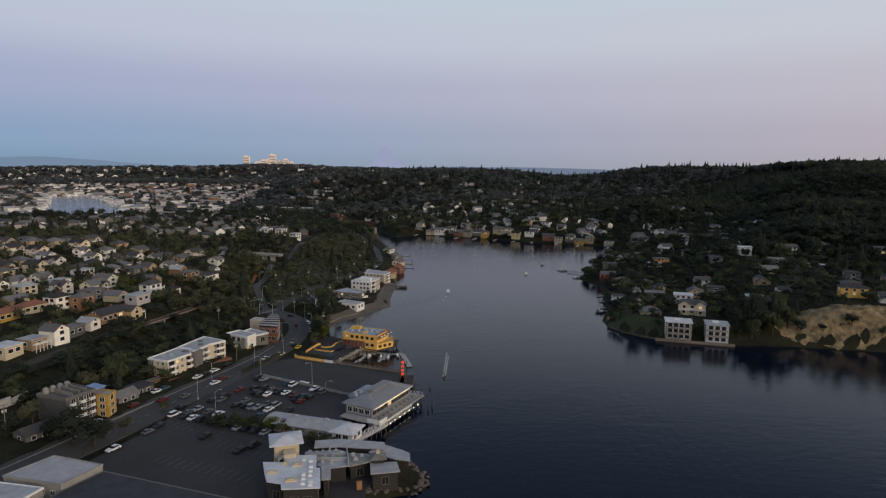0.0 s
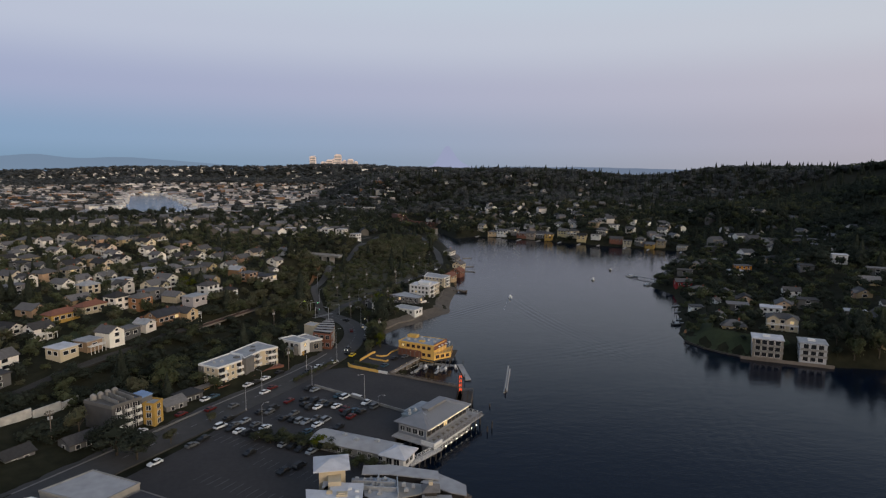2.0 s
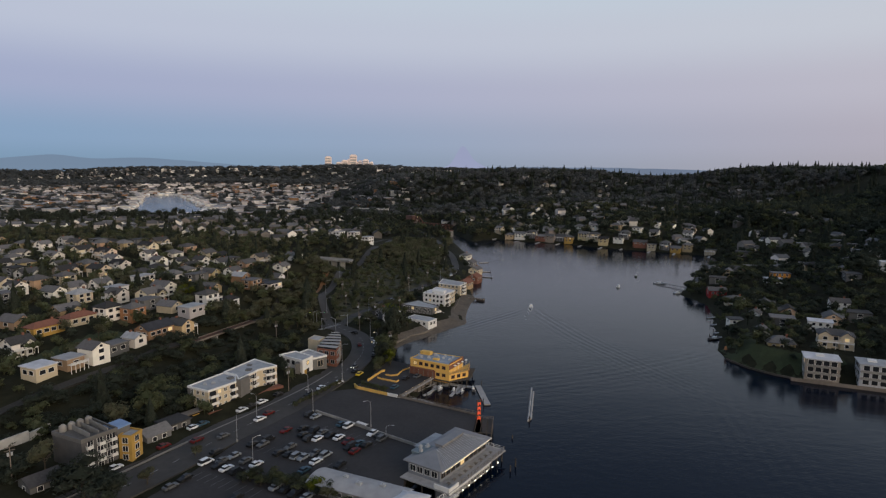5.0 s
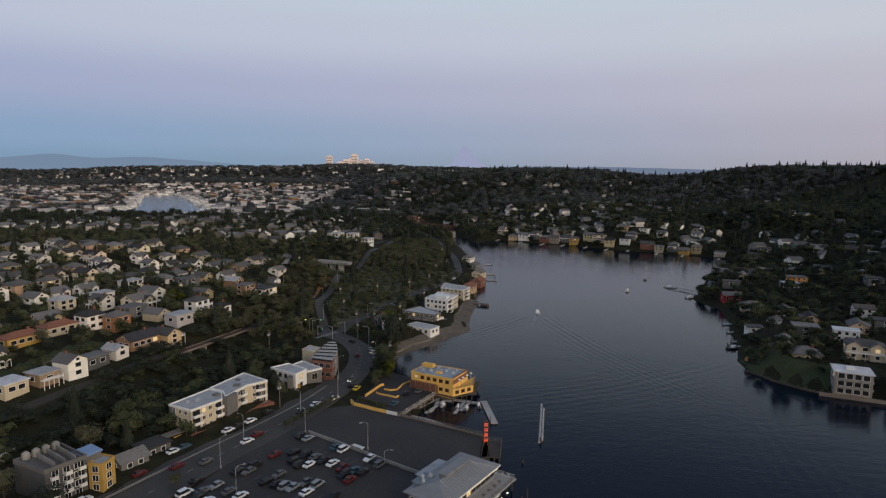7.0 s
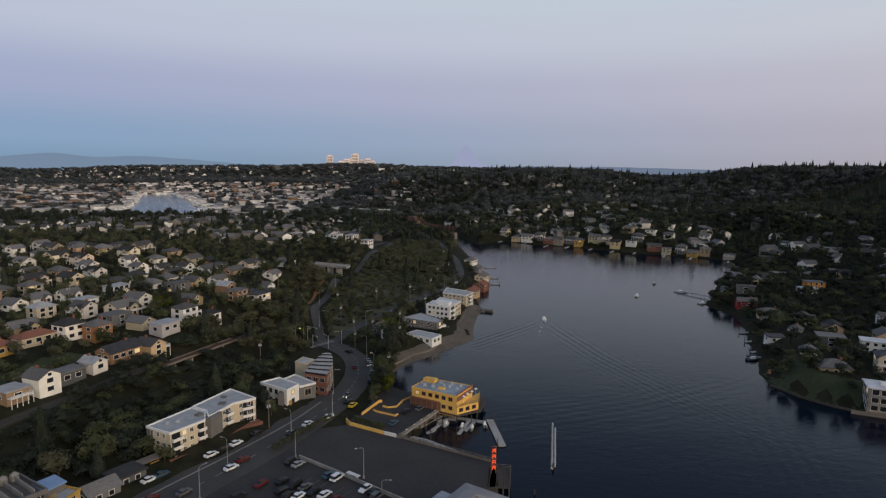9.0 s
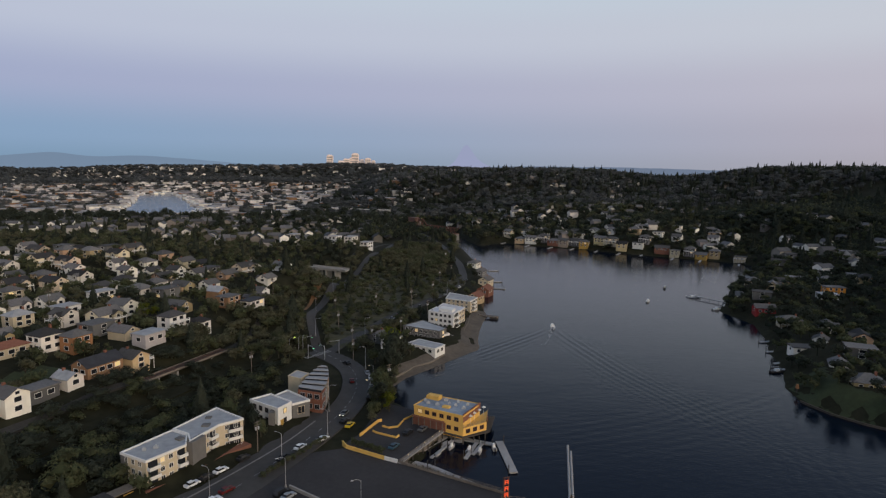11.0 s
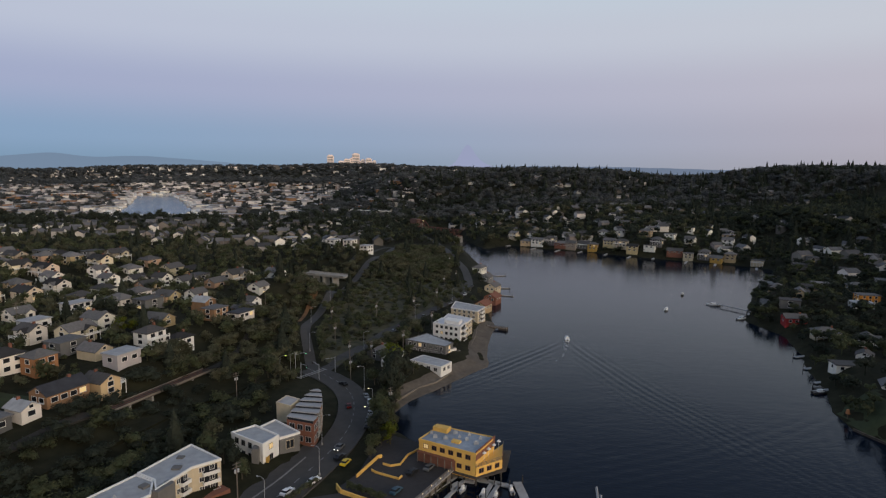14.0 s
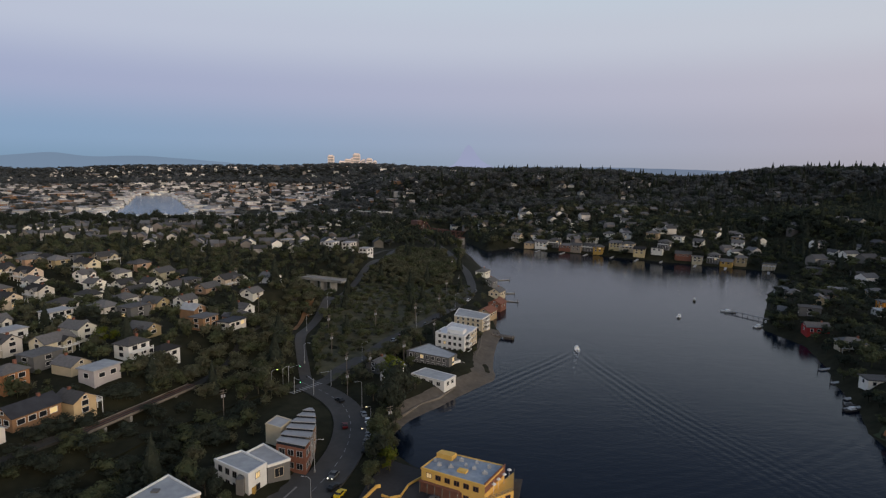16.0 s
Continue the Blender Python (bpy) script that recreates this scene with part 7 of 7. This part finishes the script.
# ---- single trees ----
for x, y, h, w, m_, k, wd in ((-83, 193, 11, 1.6, M_FIR, "leaf", "broad dark tree beside the street"), (-76, 190, 9, 1.6, M_FIR, "leaf", "broad dark tree beside the street"), (-90, 198, 8, 1.4, M_FIR, "leaf", "bare-branched tree beside the townhouses"),
                              (-70, 200, 5, 1.2, M_LEAF_B, "leaf", "small tree in the kerb strip"), (-63, 216, 3.6, 1.4, M_LEAF_B, "leaf", "low shrub in the kerb strip"), (-34, 199, 3.6, 1.3, M_LEAF, "leaf", "dark shrub in the lot's planting strip"),
                              (-31, 198, 3.8, 1.3, M_LEAF, "leaf", "dark shrub in the lot's planting strip"), (-28, 196.6, 4.2, 1.3, M_LEAF, "leaf", "dark shrub in the lot's planting strip"), (-24.6, 194.4, 5, 1.2, M_LEAF_L, "leaf", "bright green tree beside the pier shed"),
                              (-21, 191, 4.4, 1.3, M_LEAF_B, "leaf", "shrub beside the pier shed"), (-16, 185, 4.6, 1.3, M_LEAF, "leaf", "dark shrub behind the pavilion"), (-12, 182, 4.4, 1.4, M_LEAF, "leaf", "dark shrub behind the pavilion"),
                              (-8, 180, 4, 1.4, M_LEAF, "leaf", "dark shrub by the boardwalk"), (-37, 201, 3.4, 1.4, M_LEAF, "leaf", "dark shrub in the lot's planting strip"), (-4, 178.5, 3.4, 1.4, M_LEAF_B, "leaf", "shrub by the boardwalk")):
    tree(k, m_, wd, x, y, h, w, z=LOT_Z - 0.1)
for i in range(16):
    tree("leaf", (M_FIR, M_LEAF)[i % 2], "dense dark shrub in the planting strip behind the shed", -45 + i * 1.75, 200.5 - i * 0.62 + (i % 3) * 1.3, 3.4 + (i * 7) % 3 * 0.5, 1.35, "strip shrubs", LOT_Z - 0.2)
for i in range(14):
    tree("leaf", (M_LEAF, M_LEAF_B)[i % 2], "clipped dark hedge shrub along the car park edge", -41.5 + i * 1.0, 253.5 + i * 1.75, 2.4, 1.2, "kerb hedge", 2.75)
for i in range(16):
    tree("leaf", (M_LEAF, M_FIR, M_LEAF_B)[i % 3], "leafy tree in the strip between street and shore", -14.5 + (i % 3) * 2.2 + i * 0.1, 296 + i * 3.2, 6 + (i * 5) % 5, 1.0, "strip trees", 2.6)
for i in range(9):
    tree("leaf", M_LEAF, "dark hedge shrub behind the yellow wall", -19.0 + i * 1.15, 273.0 - i * 0.7, 2.6, 1.1, "wall hedge", 2.9)
for x, y, h, w, m_, k in ((-9.5, 300, 9, 1.0, M_LEAF_L, "leaf"), (-13.5, 303, 11, 0.9, M_FIR, "leaf"), (-12, 310, 10, 0.9, M_LEAF, "leaf"), (-14, 318, 11, 0.9, M_LEAF, "leaf"), (-13, 326, 9, 1.0, M_LEAF, "leaf"), (-15.5, 296, 6, 0.9, M_LEAF, "leaf"),
                          (-14.5, 290, 5, 0.9, M_LEAF_B, "leaf"), (-11, 340, 17, 0.75, M_FIR, "leaf"), (-8.5, 348, 18, 0.75, M_FIR, "leaf"), (-13, 355, 12, 0.9, M_LEAF, "leaf"), (-11, 362, 13, 0.9, M_LEAF_L, "leaf"), (-18, 352, 8, 1.0, M_LEAF, "leaf"),
                          (-55, 285, 8, 1.0, M_FIR, "leaf"), (-60, 288, 9, 1.0, M_LEAF, "leaf"), (-48, 278, 6, 1.0, M_LEAF, "leaf"), (-51, 282, 7, 0.9, M_FIR, "leaf"), (-62, 298, 8, 1.0, M_LEAF_B, "leaf"), (-59, 352, 9, 1.0, M_LEAF, "leaf"),
                          (-62, 345, 8, 1.0, M_LEAF, "leaf"), (-58, 360, 9, 1.0, M_LEAF_B, "leaf"), (-100, 206, 9, 1.1, M_LEAF_B, "leaf"), (-84, 236, 10, 1.0, M_FIR, "fir"), (-92, 232, 11, 1.0, M_LEAF_B, "leaf"), (-88, 243, 12, 1.1, M_LEAF, "leaf"),
                          (-124, 372, 8, 1.05, M_LEAF_L, "leaf"), (-120, 376, 6, 1.0, M_LEAF_L, "leaf"), (-125, 281, 6.5, 1.1, M_LEAF_L, "leaf"), (-133, 302, 7, 1.1, M_LEAF_B, "leaf"), (-186, 332, 16, 0.8, M_FIR, "fir"), (-198, 338, 15, 0.9, M_FIR, "fir")):
    tree(k, m_, "dark leafy tree standing beside the street" if m_ is not M_LEAF_L else "tree in fresh yellow-green leaf", x, y, h, w)
    keep(x, y, 2.5)

# ---- gardens, houses of the town, woods ----
rs = np.random.RandomState(5)


FREE_CACHE = [0, None]


def free(x, y, r):
    key = len(OCC)
    if key != FREE_CACHE[0]:
        FREE_CACHE[0], FREE_CACHE[1] = key, np.array(OCC)
    o = FREE_CACHE[1]
    return not bool((((o[:, 0] - x) ** 2 + (o[:, 1] - y) ** 2) < (o[:, 2] + r) ** 2).any())


def scatter(x0, x1, y0, y1, step, jitter=0.45, test=None):
    """Jittered grid points on dry land."""
    gx, gy = np.meshgrid(np.arange(x0, x1, step), np.arange(y0, y1, step))
    p = np.stack([gx.ravel(), gy.ravel()], 1) + rs.uniform(-jitter, jitter, (gx.size, 2)) * step
    d = poly_dist(p[:, 0], p[:, 1], SHORE)
    p = p[d > 3]
    p = p[poly_dist(p[:, 0], p[:, 1], LOT) > 5]
    p = p[poly_dist(p[:, 0], p[:, 1], LAKE) > 12]
    if test is not None:
        p = p[test(p[:, 0], p[:, 1])]
    return p


def in_view(x, y):
    """Only ground within the sweep that the flight looks over."""
    a = np.degrees(np.arctan2(x, np.clip(y - 20, 1, None)))
    return (a > -46) & (a < 56)


def belt(x, y):
    """The wooded railway bank between the street and the houses."""
    edge = np.interp(y, [150, 230, 270, 300, 340, 370, 420, 480, 560, 700], [-140, -138, -124, -109, -101, -92, -84, -74, -64, -24])
    return (x > edge) & (x < np.interp(y, [150, 240, 290, 340, 380, 700], [-92, -80, -62, -58, -10, 40]))



def strip(x, y):
    """The low overgrown strip between the climbing street and the shore street."""
    return (y > 376) & (y < 560) & (x > np.interp(y, [376, 420, 480, 560], [-42, -52, -48, -42])) & (x < np.interp(y, [376, 436, 476, 528], [-34, -10, 10, 34]))


grass = grid("grass", axis((-54, 36, 1.5)), axis((374, 562, 1.5)), lambda x, y: land(x, y) + 0.16 + 0.25 * np.sin(x * 0.5) * np.sin(y * 0.37), [mat("rough_grass", (0.05, 0.052, 0.026), 0.95, 0.45, 0.3, 0.5, c2=(0.105, 0.098, 0.055), big=0.12)], lambda c: strip(c[:, 0], c[:, 1]))
tagged(grass, "rough olive grass between the two streets", "grass", kind="structure")
# houses of the town, copied from a few patterns
patterns = []
kinds = [("gable", 10, 7.5, 5.2, M_WALL_W), ("gable", 9, 7.5, 3.0, M_WALL_W), ("hip", 9.5, 8, 5.0, M_WALL_T), ("gable", 11, 8, 5.2, M_WALL), ("hip", 10, 8, 3.0, M_WALL_W),
         ("flat", 10, 8, 5.0, M_WALL_G), ("gable", 8, 7, 5.4, M_WALL_W), ("gable", 10, 7.5, 3.2, M_WALL_T)]
for i, (k, L, W, H, wm) in enumerate(kinds):
    adj = {"gable": "gabled", "hip": "hip-roofed", "flat": "flat-roofed"}[k]
    col = {M_WALL_W: "pale", M_WALL: "cream", M_WALL_T: "tan", M_WALL_G: "grey"}[wm]
    patterns.append(house(f"{col} {adj} {'two-storey' if H > 5 else 'one-storey'} house with a dark shingle roof among garden trees", L * 1.08, W * 1.06, H * 0.94, k, wm, M_RSH,
                          (0, 0, 0), seed=i, back=True, gap=5.4, lit=0.03, chimney=i % 3 == 0, h=1.35, w=2.3, deck=i in (0, 3, 6),
                          wings=() if k == "flat" else ((L * 0.22, -W * 0.53, L * 0.42, 2.6, H * 0.9, 1.3),)))
used = set()


def place_house(x, y, turn, among=None):
    i = rs.randint(len(patterns)) if among is None else among[rs.randint(len(among))]
    z = min(ground(x + dx, y + dy) for dx in (-5, 5) for dy in (-5, 5)) + 0.6
    m = pose(x, y, z, 0, 0, turn)
    if i in used:
        copy_thing(patterns[i], m)
    else:
        patterns[i].matrix_basis = m
        used.add(i)


cand = scatter(-560, -60, 230, 760, 19.5, 0.36, lambda x, y: in_view(x, y) & ~belt(x, y))
n_house = 0
for x, y in cand[np.argsort(cand[:, 1])]:
    if n_house < 156 and free(x, y, 7) and rs.rand() < 0.92:
        place_house(x, y, rs.choice([0, 90, 180, 270]) + 65 + rs.uniform(-4, 4))
        keep(x, y, 5.6)
        n_house += 1
cand = scatter(165, 420, 275, 640, 24, 0.3, lambda x, y: in_view(x, y))
for x, y in cand[np.argsort(cand[:, 1])]:
    if ground(x, y) < 30 and free(x, y, 8) and rs.rand() < 0.5:
        place_house(x, y, rs.choice([0, 90, 180, 270]) - 27 + rs.uniform(-6, 6), (2, 5, 5, 7, 1))
        keep(x, y, 6.5)


def block_town(name, label, pts, mats, size=(9, 13), high=(3, 6.5), roof=True, turn=0.2, base=None, category="houses"):
    """Far houses or sheds as one mesh of small gabled blocks."""
    V, T, I, off = [], [], [], 0
    for x, y in pts:
        L, W = rs.uniform(*size), rs.uniform(*size) * 0.75
        H = rs.uniform(*high)
        R = W * 0.3 if roof else 0.3
        z = (ground(x, y) if base is None else base)
        a = turn + rs.choice([0, 1.5708]) + rs.uniform(-0.1, 0.1)
        v = np.array([(-L / 2, -W / 2, -3), (L / 2, -W / 2, -3), (L / 2, W / 2, -3), (-L / 2, W / 2, -3), (-L / 2, -W / 2, H), (L / 2, -W / 2, H), (L / 2, W / 2, H), (-L / 2, W / 2, H),
                      (-L / 2, 0, H + R), (L / 2, 0, H + R),
                      (-L / 2 - .4, -W / 2 - .4, H), (L / 2 + .4, -W / 2 - .4, H), (L / 2 + .4, W / 2 + .4, H), (-L / 2 - .4, W / 2 + .4, H), (-L / 2 - .4, 0, H + R + .15), (L / 2 + .4, 0, H + R + .15)])
        t = [(0, 1, 5), (0, 5, 4), (1, 2, 6), (1, 6, 5), (2, 3, 7), (2, 7, 6), (3, 0, 4), (3, 4, 7), (4, 8, 7), (5, 6, 9), (10, 11, 15), (10, 15, 14), (12, 13, 14), (12, 14, 15)]
        c, s = np.cos(a), np.sin(a)
        V.append(np.stack([v[:, 0] * c - v[:, 1] * s + x, v[:, 0] * s + v[:, 1] * c + y, v[:, 2] + z], 1))
        T.append(np.array(t) + off)
        k = rs.randint(len(mats) - 1)
        I.append(np.array([k] * 10 + [len(mats) - 1] * 4))
        off += 16
    return tagged(put_mesh(name, np.vstack(V), np.vstack(T), mats, np.concatenate(I)), label, category, kind="stuff")


M_FW = mat("far_pale_walls", (0.70, 0.66, 0.59), 0.85, 0.15, 0.1, island=0.4)
M_FD = mat("far_grey_walls", (0.20, 0.18, 0.16), 0.85, 0.2, 0.1, island=0.5)
M_FR = mat("far_roofs", (0.10, 0.098, 0.10), 0.9, 0.2, 0.1, island=0.5)
far = [p for p in scatter(-900, -40, 640, 1080, 22, 0.35, lambda x, y: in_view(x, y)) if free(*p, 6) and rs.rand() < 0.66]
block_town("far_houses", "rows of small pale houses on the far plateau", far, [M_FW, M_FD, M_FR])
far = [p for p in scatter(60, 420, 790, 1000, 19, 0.4) if rs.rand() < 0.42 and free(*p, 6)] + [p for p in scatter(-60, 560, 950, 1650, 34, 0.45) if rs.rand() < 0.5] + \
      [p for p in scatter(300, 470, 560, 800, 24, 0.4) if rs.rand() < 0.4]
block_town("far_houses", "scattered pale houses among the trees of the far hill", far, [M_FW, M_FD, M_FR])
far = [p for p in scatter(-1700, 150, 2550, 3300, 45, 0.5, in_view) if rs.rand() < (0.5 if p[0] < -900 else 0.22)]
block_town("far_houses", "tiny houses covering the hill below the skyline", far, [M_FW, M_FW, M_FD, M_FR], (14, 26), (6, 12))
far = [p for p in scatter(-1600, 0, 1090, 2600, 25, 0.48, in_view) if rs.rand() < 0.5]
block_town("warehouses", "pale industrial sheds round the distant marina", far, [M_CITY, M_FW, M_CITY, M_FD, M_FD, M_TERRA, M_RLIGHT], (9, 34), (3, 8), False, category="warehouses")
flat_building("warehouse", "big red-brown brick warehouse beside the marina", [(-880, 1625), (-810, 1615), (-804, 1642), (-874, 1652)], 7, 19, M_TERRA, M_BRICK, 3, 4, 3, 12, M_GREYW, 0.05, category="warehouse")


def lake_ring(n, lo, hi):
    """Points in a band along the edge of the far water."""
    c, out = LAKE.mean(0), []
    for _ in range(n):
        k = rs.randint(len(LAKE))
        q = LAKE[k] + (LAKE[(k + 1) % len(LAKE)] - LAKE[k]) * rs.rand()
        out.append(tuple(c + (q - c) * rs.uniform(lo, hi)))
    return out


M_BOATS = mat("far_boat_hulls", (0.62, 0.63, 0.64), 0.6, 0.15, 0.1, island=0.3)
block_town("marina_boats", "white boats crowding the docks of the distant marina", lake_ring(240, 0.88, 1.03), [M_BOATS, M_FW, M_BOATS], (5, 16), (1.5, 4.5), False, 0.5, 6.6, "boats")
block_town("warehouses", "boat sheds and yards along the marina's edge", lake_ring(150, 1.06, 1.3), [M_CITY, M_FW, M_CITY, M_RLIGHT], (10, 30), (3, 7), False, category="sheds")

# trees
def rows(pts, lo, hi, gap=2.0, sink=0.3):
    out = []
    z = land(pts[:, 0], pts[:, 1]) if len(pts) else []
    for (x, y), zz in zip(pts, z):
        if free(x, y, gap):
            out.append((x, y, zz - sink, rs.uniform(lo, hi)))
    return out


woods("woodland", "dense dark bushes on the railway bank", rows(scatter(-200, -40, 165, 345, 4.7, 0.5, belt), 4.0, 8.0, 1.6, 1.9), "leaf", 230, 0.06, [M_FIR, M_LEAF, M_FIR], 1, 1.35)
woods("woodland", "dense budding trees along the foot of the hill", rows(scatter(-200, 50, 345, 720, 5.2, 0.5, lambda x, y: belt(x, y) & ~strip(x, y)), 4.0, 8.5, 1.6, 1.2), "leaf", 210, 0.064, [M_LEAF_B, M_LEAF, M_LEAF_B, M_LEAF, M_LEAF_B], 16, 1.25)
woods("shrubs", "bushes and young trees in the strip between the streets", rows(scatter(-60, 50, 370, 570, 5.6, 0.5, strip), 2.2, 5.8, 1.2), "leaf", 200, 0.066, [M_LEAF, M_LEAF_B, M_LEAF], 15, 1.3)
woods("garden_trees", "round garden trees between the houses", rows(scatter(-560, -50, 230, 780, 7.2, 0.5, lambda x, y: in_view(x, y) & ~belt(x, y)), 3.2, 8.6, -0.2, 1.0), "leaf", 90, 0.09, [M_LEAF, M_LEAF_B, M_FIR, M_LEAF_B, M_LEAF], 2, 1.1)
woods("conifers", "dark pointed firs between the houses", rows(scatter(-560, 40, 260, 900, 36, 0.5, in_view), 9, 17, 2.0), "fir", 150, 0.10, [M_FIR], 3, 1.1)
woods("shore_trees", "dark trees on the point across the water", rows(scatter(150, 440, 255, 760, 6.8, 0.5, in_view), 3.5, 8.5, 0.4), "leaf", 80, 0.10, [M_FIR, M_LEAF, M_FIR, M_LEAF], 4, 1.15)
high = lambda x, y: in_view(x, y) & (land(x, y) > 22)
woods("woodland", "dark wooded hillside above the point", rows(scatter(280, 800, 150, 900, 8.6, 0.5, high), 7, 14, 1.0), "leaf", 70, 0.115, [M_FIR, M_FIR, M_FIR, M_LEAF], 5, 1.1)
woods("woodland", "dark woods along the top of the hill", rows(scatter(780, 1450, 300, 1350, 12.0, 0.5, in_view), 10, 17, 0.5), "leaf", 40, 0.17, [M_FIR, M_FIR, M_LEAF], 6, 1.4)
woods("conifers", "tall dark firs standing above the hill's woods", rows(scatter(330, 1300, 150, 1300, 30, 0.5, in_view), 12, 22, 0.5), "fir", 110, 0.11, [M_FIR], 7, 1.0)
woods("woodland", "woods and garden trees over the hill beyond the inlet", rows(scatter(-80, 620, 780, 1000, 9.5, 0.5), 5, 12, 0.3), "leaf", 60, 0.125, [M_FIR, M_LEAF, M_FIR, M_LEAF_B], 8, 1.15)
woods("woodland", "dark woods covering the far rise", rows(scatter(-180, 820, 1000, 1800, 17, 0.5), 9, 17, 0.0), "leaf", 42, 0.16, [M_FAR_HAZE, M_FIR, M_FAR_HAZE], 9, 1.4)
woods("conifers", "fir tops along the far ridge", rows(scatter(-60, 900, 1100, 1800, 42, 0.5), 14, 26, 0.0), "fir", 70, 0.12, [M_FIR], 10, 0.95)
woods("garden_trees", "trees on the far plateau", rows(scatter(-850, -30, 760, 1075, 12, 0.5, in_view), 5, 10, 0.0), "leaf", 50, 0.14, [M_FIR, M_LEAF, M_FAR_HAZE], 11, 1.15)
woods("conifers", "tall dark trees along the edge of the plateau", rows(scatter(-760, 0, 800, 1040, 24, 0.5, in_view), 8, 19, 0.0), "leaf", 90, 0.11, [M_FIR], 12, 0.85)
woods("woodland", "faint trees over the hill below the skyline", rows(scatter(-2100, 900, 2300, 3350, 40, 0.5, in_view), 14, 22, 0.0), "leaf", 22, 0.22, [M_FAR_HAZE], 13, 2.0)
woods("woodland", "tree clumps between the warehouses", rows(scatter(-1700, 60, 1120, 2500, 44, 0.5, in_view), 8, 14, 0.0), "leaf", 36, 0.18, [M_FAR_HAZE], 14, 1.6)

# ---- distance ----
def ridge(name, label, y, x0, x1, profile, color, seed=3.0):
    """A far mountain line as a thin glowing plate, with the distance haze in its colour."""
    n = 160
    xs = np.linspace(x0, x1, n)
    z = np.array([profile((x - x0) / (x1 - x0)) + 3 * noise.noise(((x - x0) * 0.006, seed, 0)) for x in xs])
    v = np.concatenate([np.stack([xs, np.full(n, y), np.full(n, -30.0)], 1), np.stack([xs, np.full(n, y), z], 1)])
    q = [(i, i + 1, i + n + 1, i + n) for i in range(n - 1)]
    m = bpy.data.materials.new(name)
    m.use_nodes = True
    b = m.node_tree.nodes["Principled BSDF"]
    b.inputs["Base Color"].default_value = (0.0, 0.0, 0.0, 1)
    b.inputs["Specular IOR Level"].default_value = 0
    # The plate glows evenly; its haze tint is put into the emission colour.
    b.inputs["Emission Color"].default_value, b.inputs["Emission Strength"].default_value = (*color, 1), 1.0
    return tagged(put_mesh(name, v, q, [m]), label, "mountain", kind="structure")


def hump(*rows_):
    return lambda k: sum(h * math.exp(-((k - c) / w) ** 2) for c, w, h in rows_)


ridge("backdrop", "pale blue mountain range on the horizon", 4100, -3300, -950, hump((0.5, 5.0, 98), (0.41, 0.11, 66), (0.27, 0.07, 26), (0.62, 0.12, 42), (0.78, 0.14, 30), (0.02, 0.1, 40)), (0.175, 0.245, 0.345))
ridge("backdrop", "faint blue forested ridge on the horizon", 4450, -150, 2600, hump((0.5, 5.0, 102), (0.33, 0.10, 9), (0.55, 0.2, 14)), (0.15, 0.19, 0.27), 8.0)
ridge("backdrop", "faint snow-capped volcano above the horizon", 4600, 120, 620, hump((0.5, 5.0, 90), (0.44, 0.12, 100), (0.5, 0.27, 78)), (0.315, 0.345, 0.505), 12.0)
for dx, w, top in ((-170, 40, 176), (-60, 44, 152), (-4, 46, 190), (-28, 30, 160), (44, 26, 150), (84, 40, 158), (122, 26, 142), (20, 30, 140), (-100, 36, 138)):
    x, y = -432 + dx, 4380 - abs(dx) * 0.3
    ob = thing("tower", "sunlit high-rise tower of the distant downtown", "tower", (x, y, 30), group="downtown towers")
    local(ob, boxes((-w / 2, -w / 2, 0, w / 2, w / 2, top - 36), (-w / 3, -w / 3, top - 36, w / 3, w / 3, top - 30)), M_TOWER, "shaft")
    for k in range(5):
        local(ob, boxes((-w / 2 + 2, -w / 2 - 0.6, 60 + k * (top - 96) / 5, w / 2 - 2, -w / 2 - 0.1, 60 + (k + 0.55) * (top - 96) / 5)), M_CITY, "window_band")
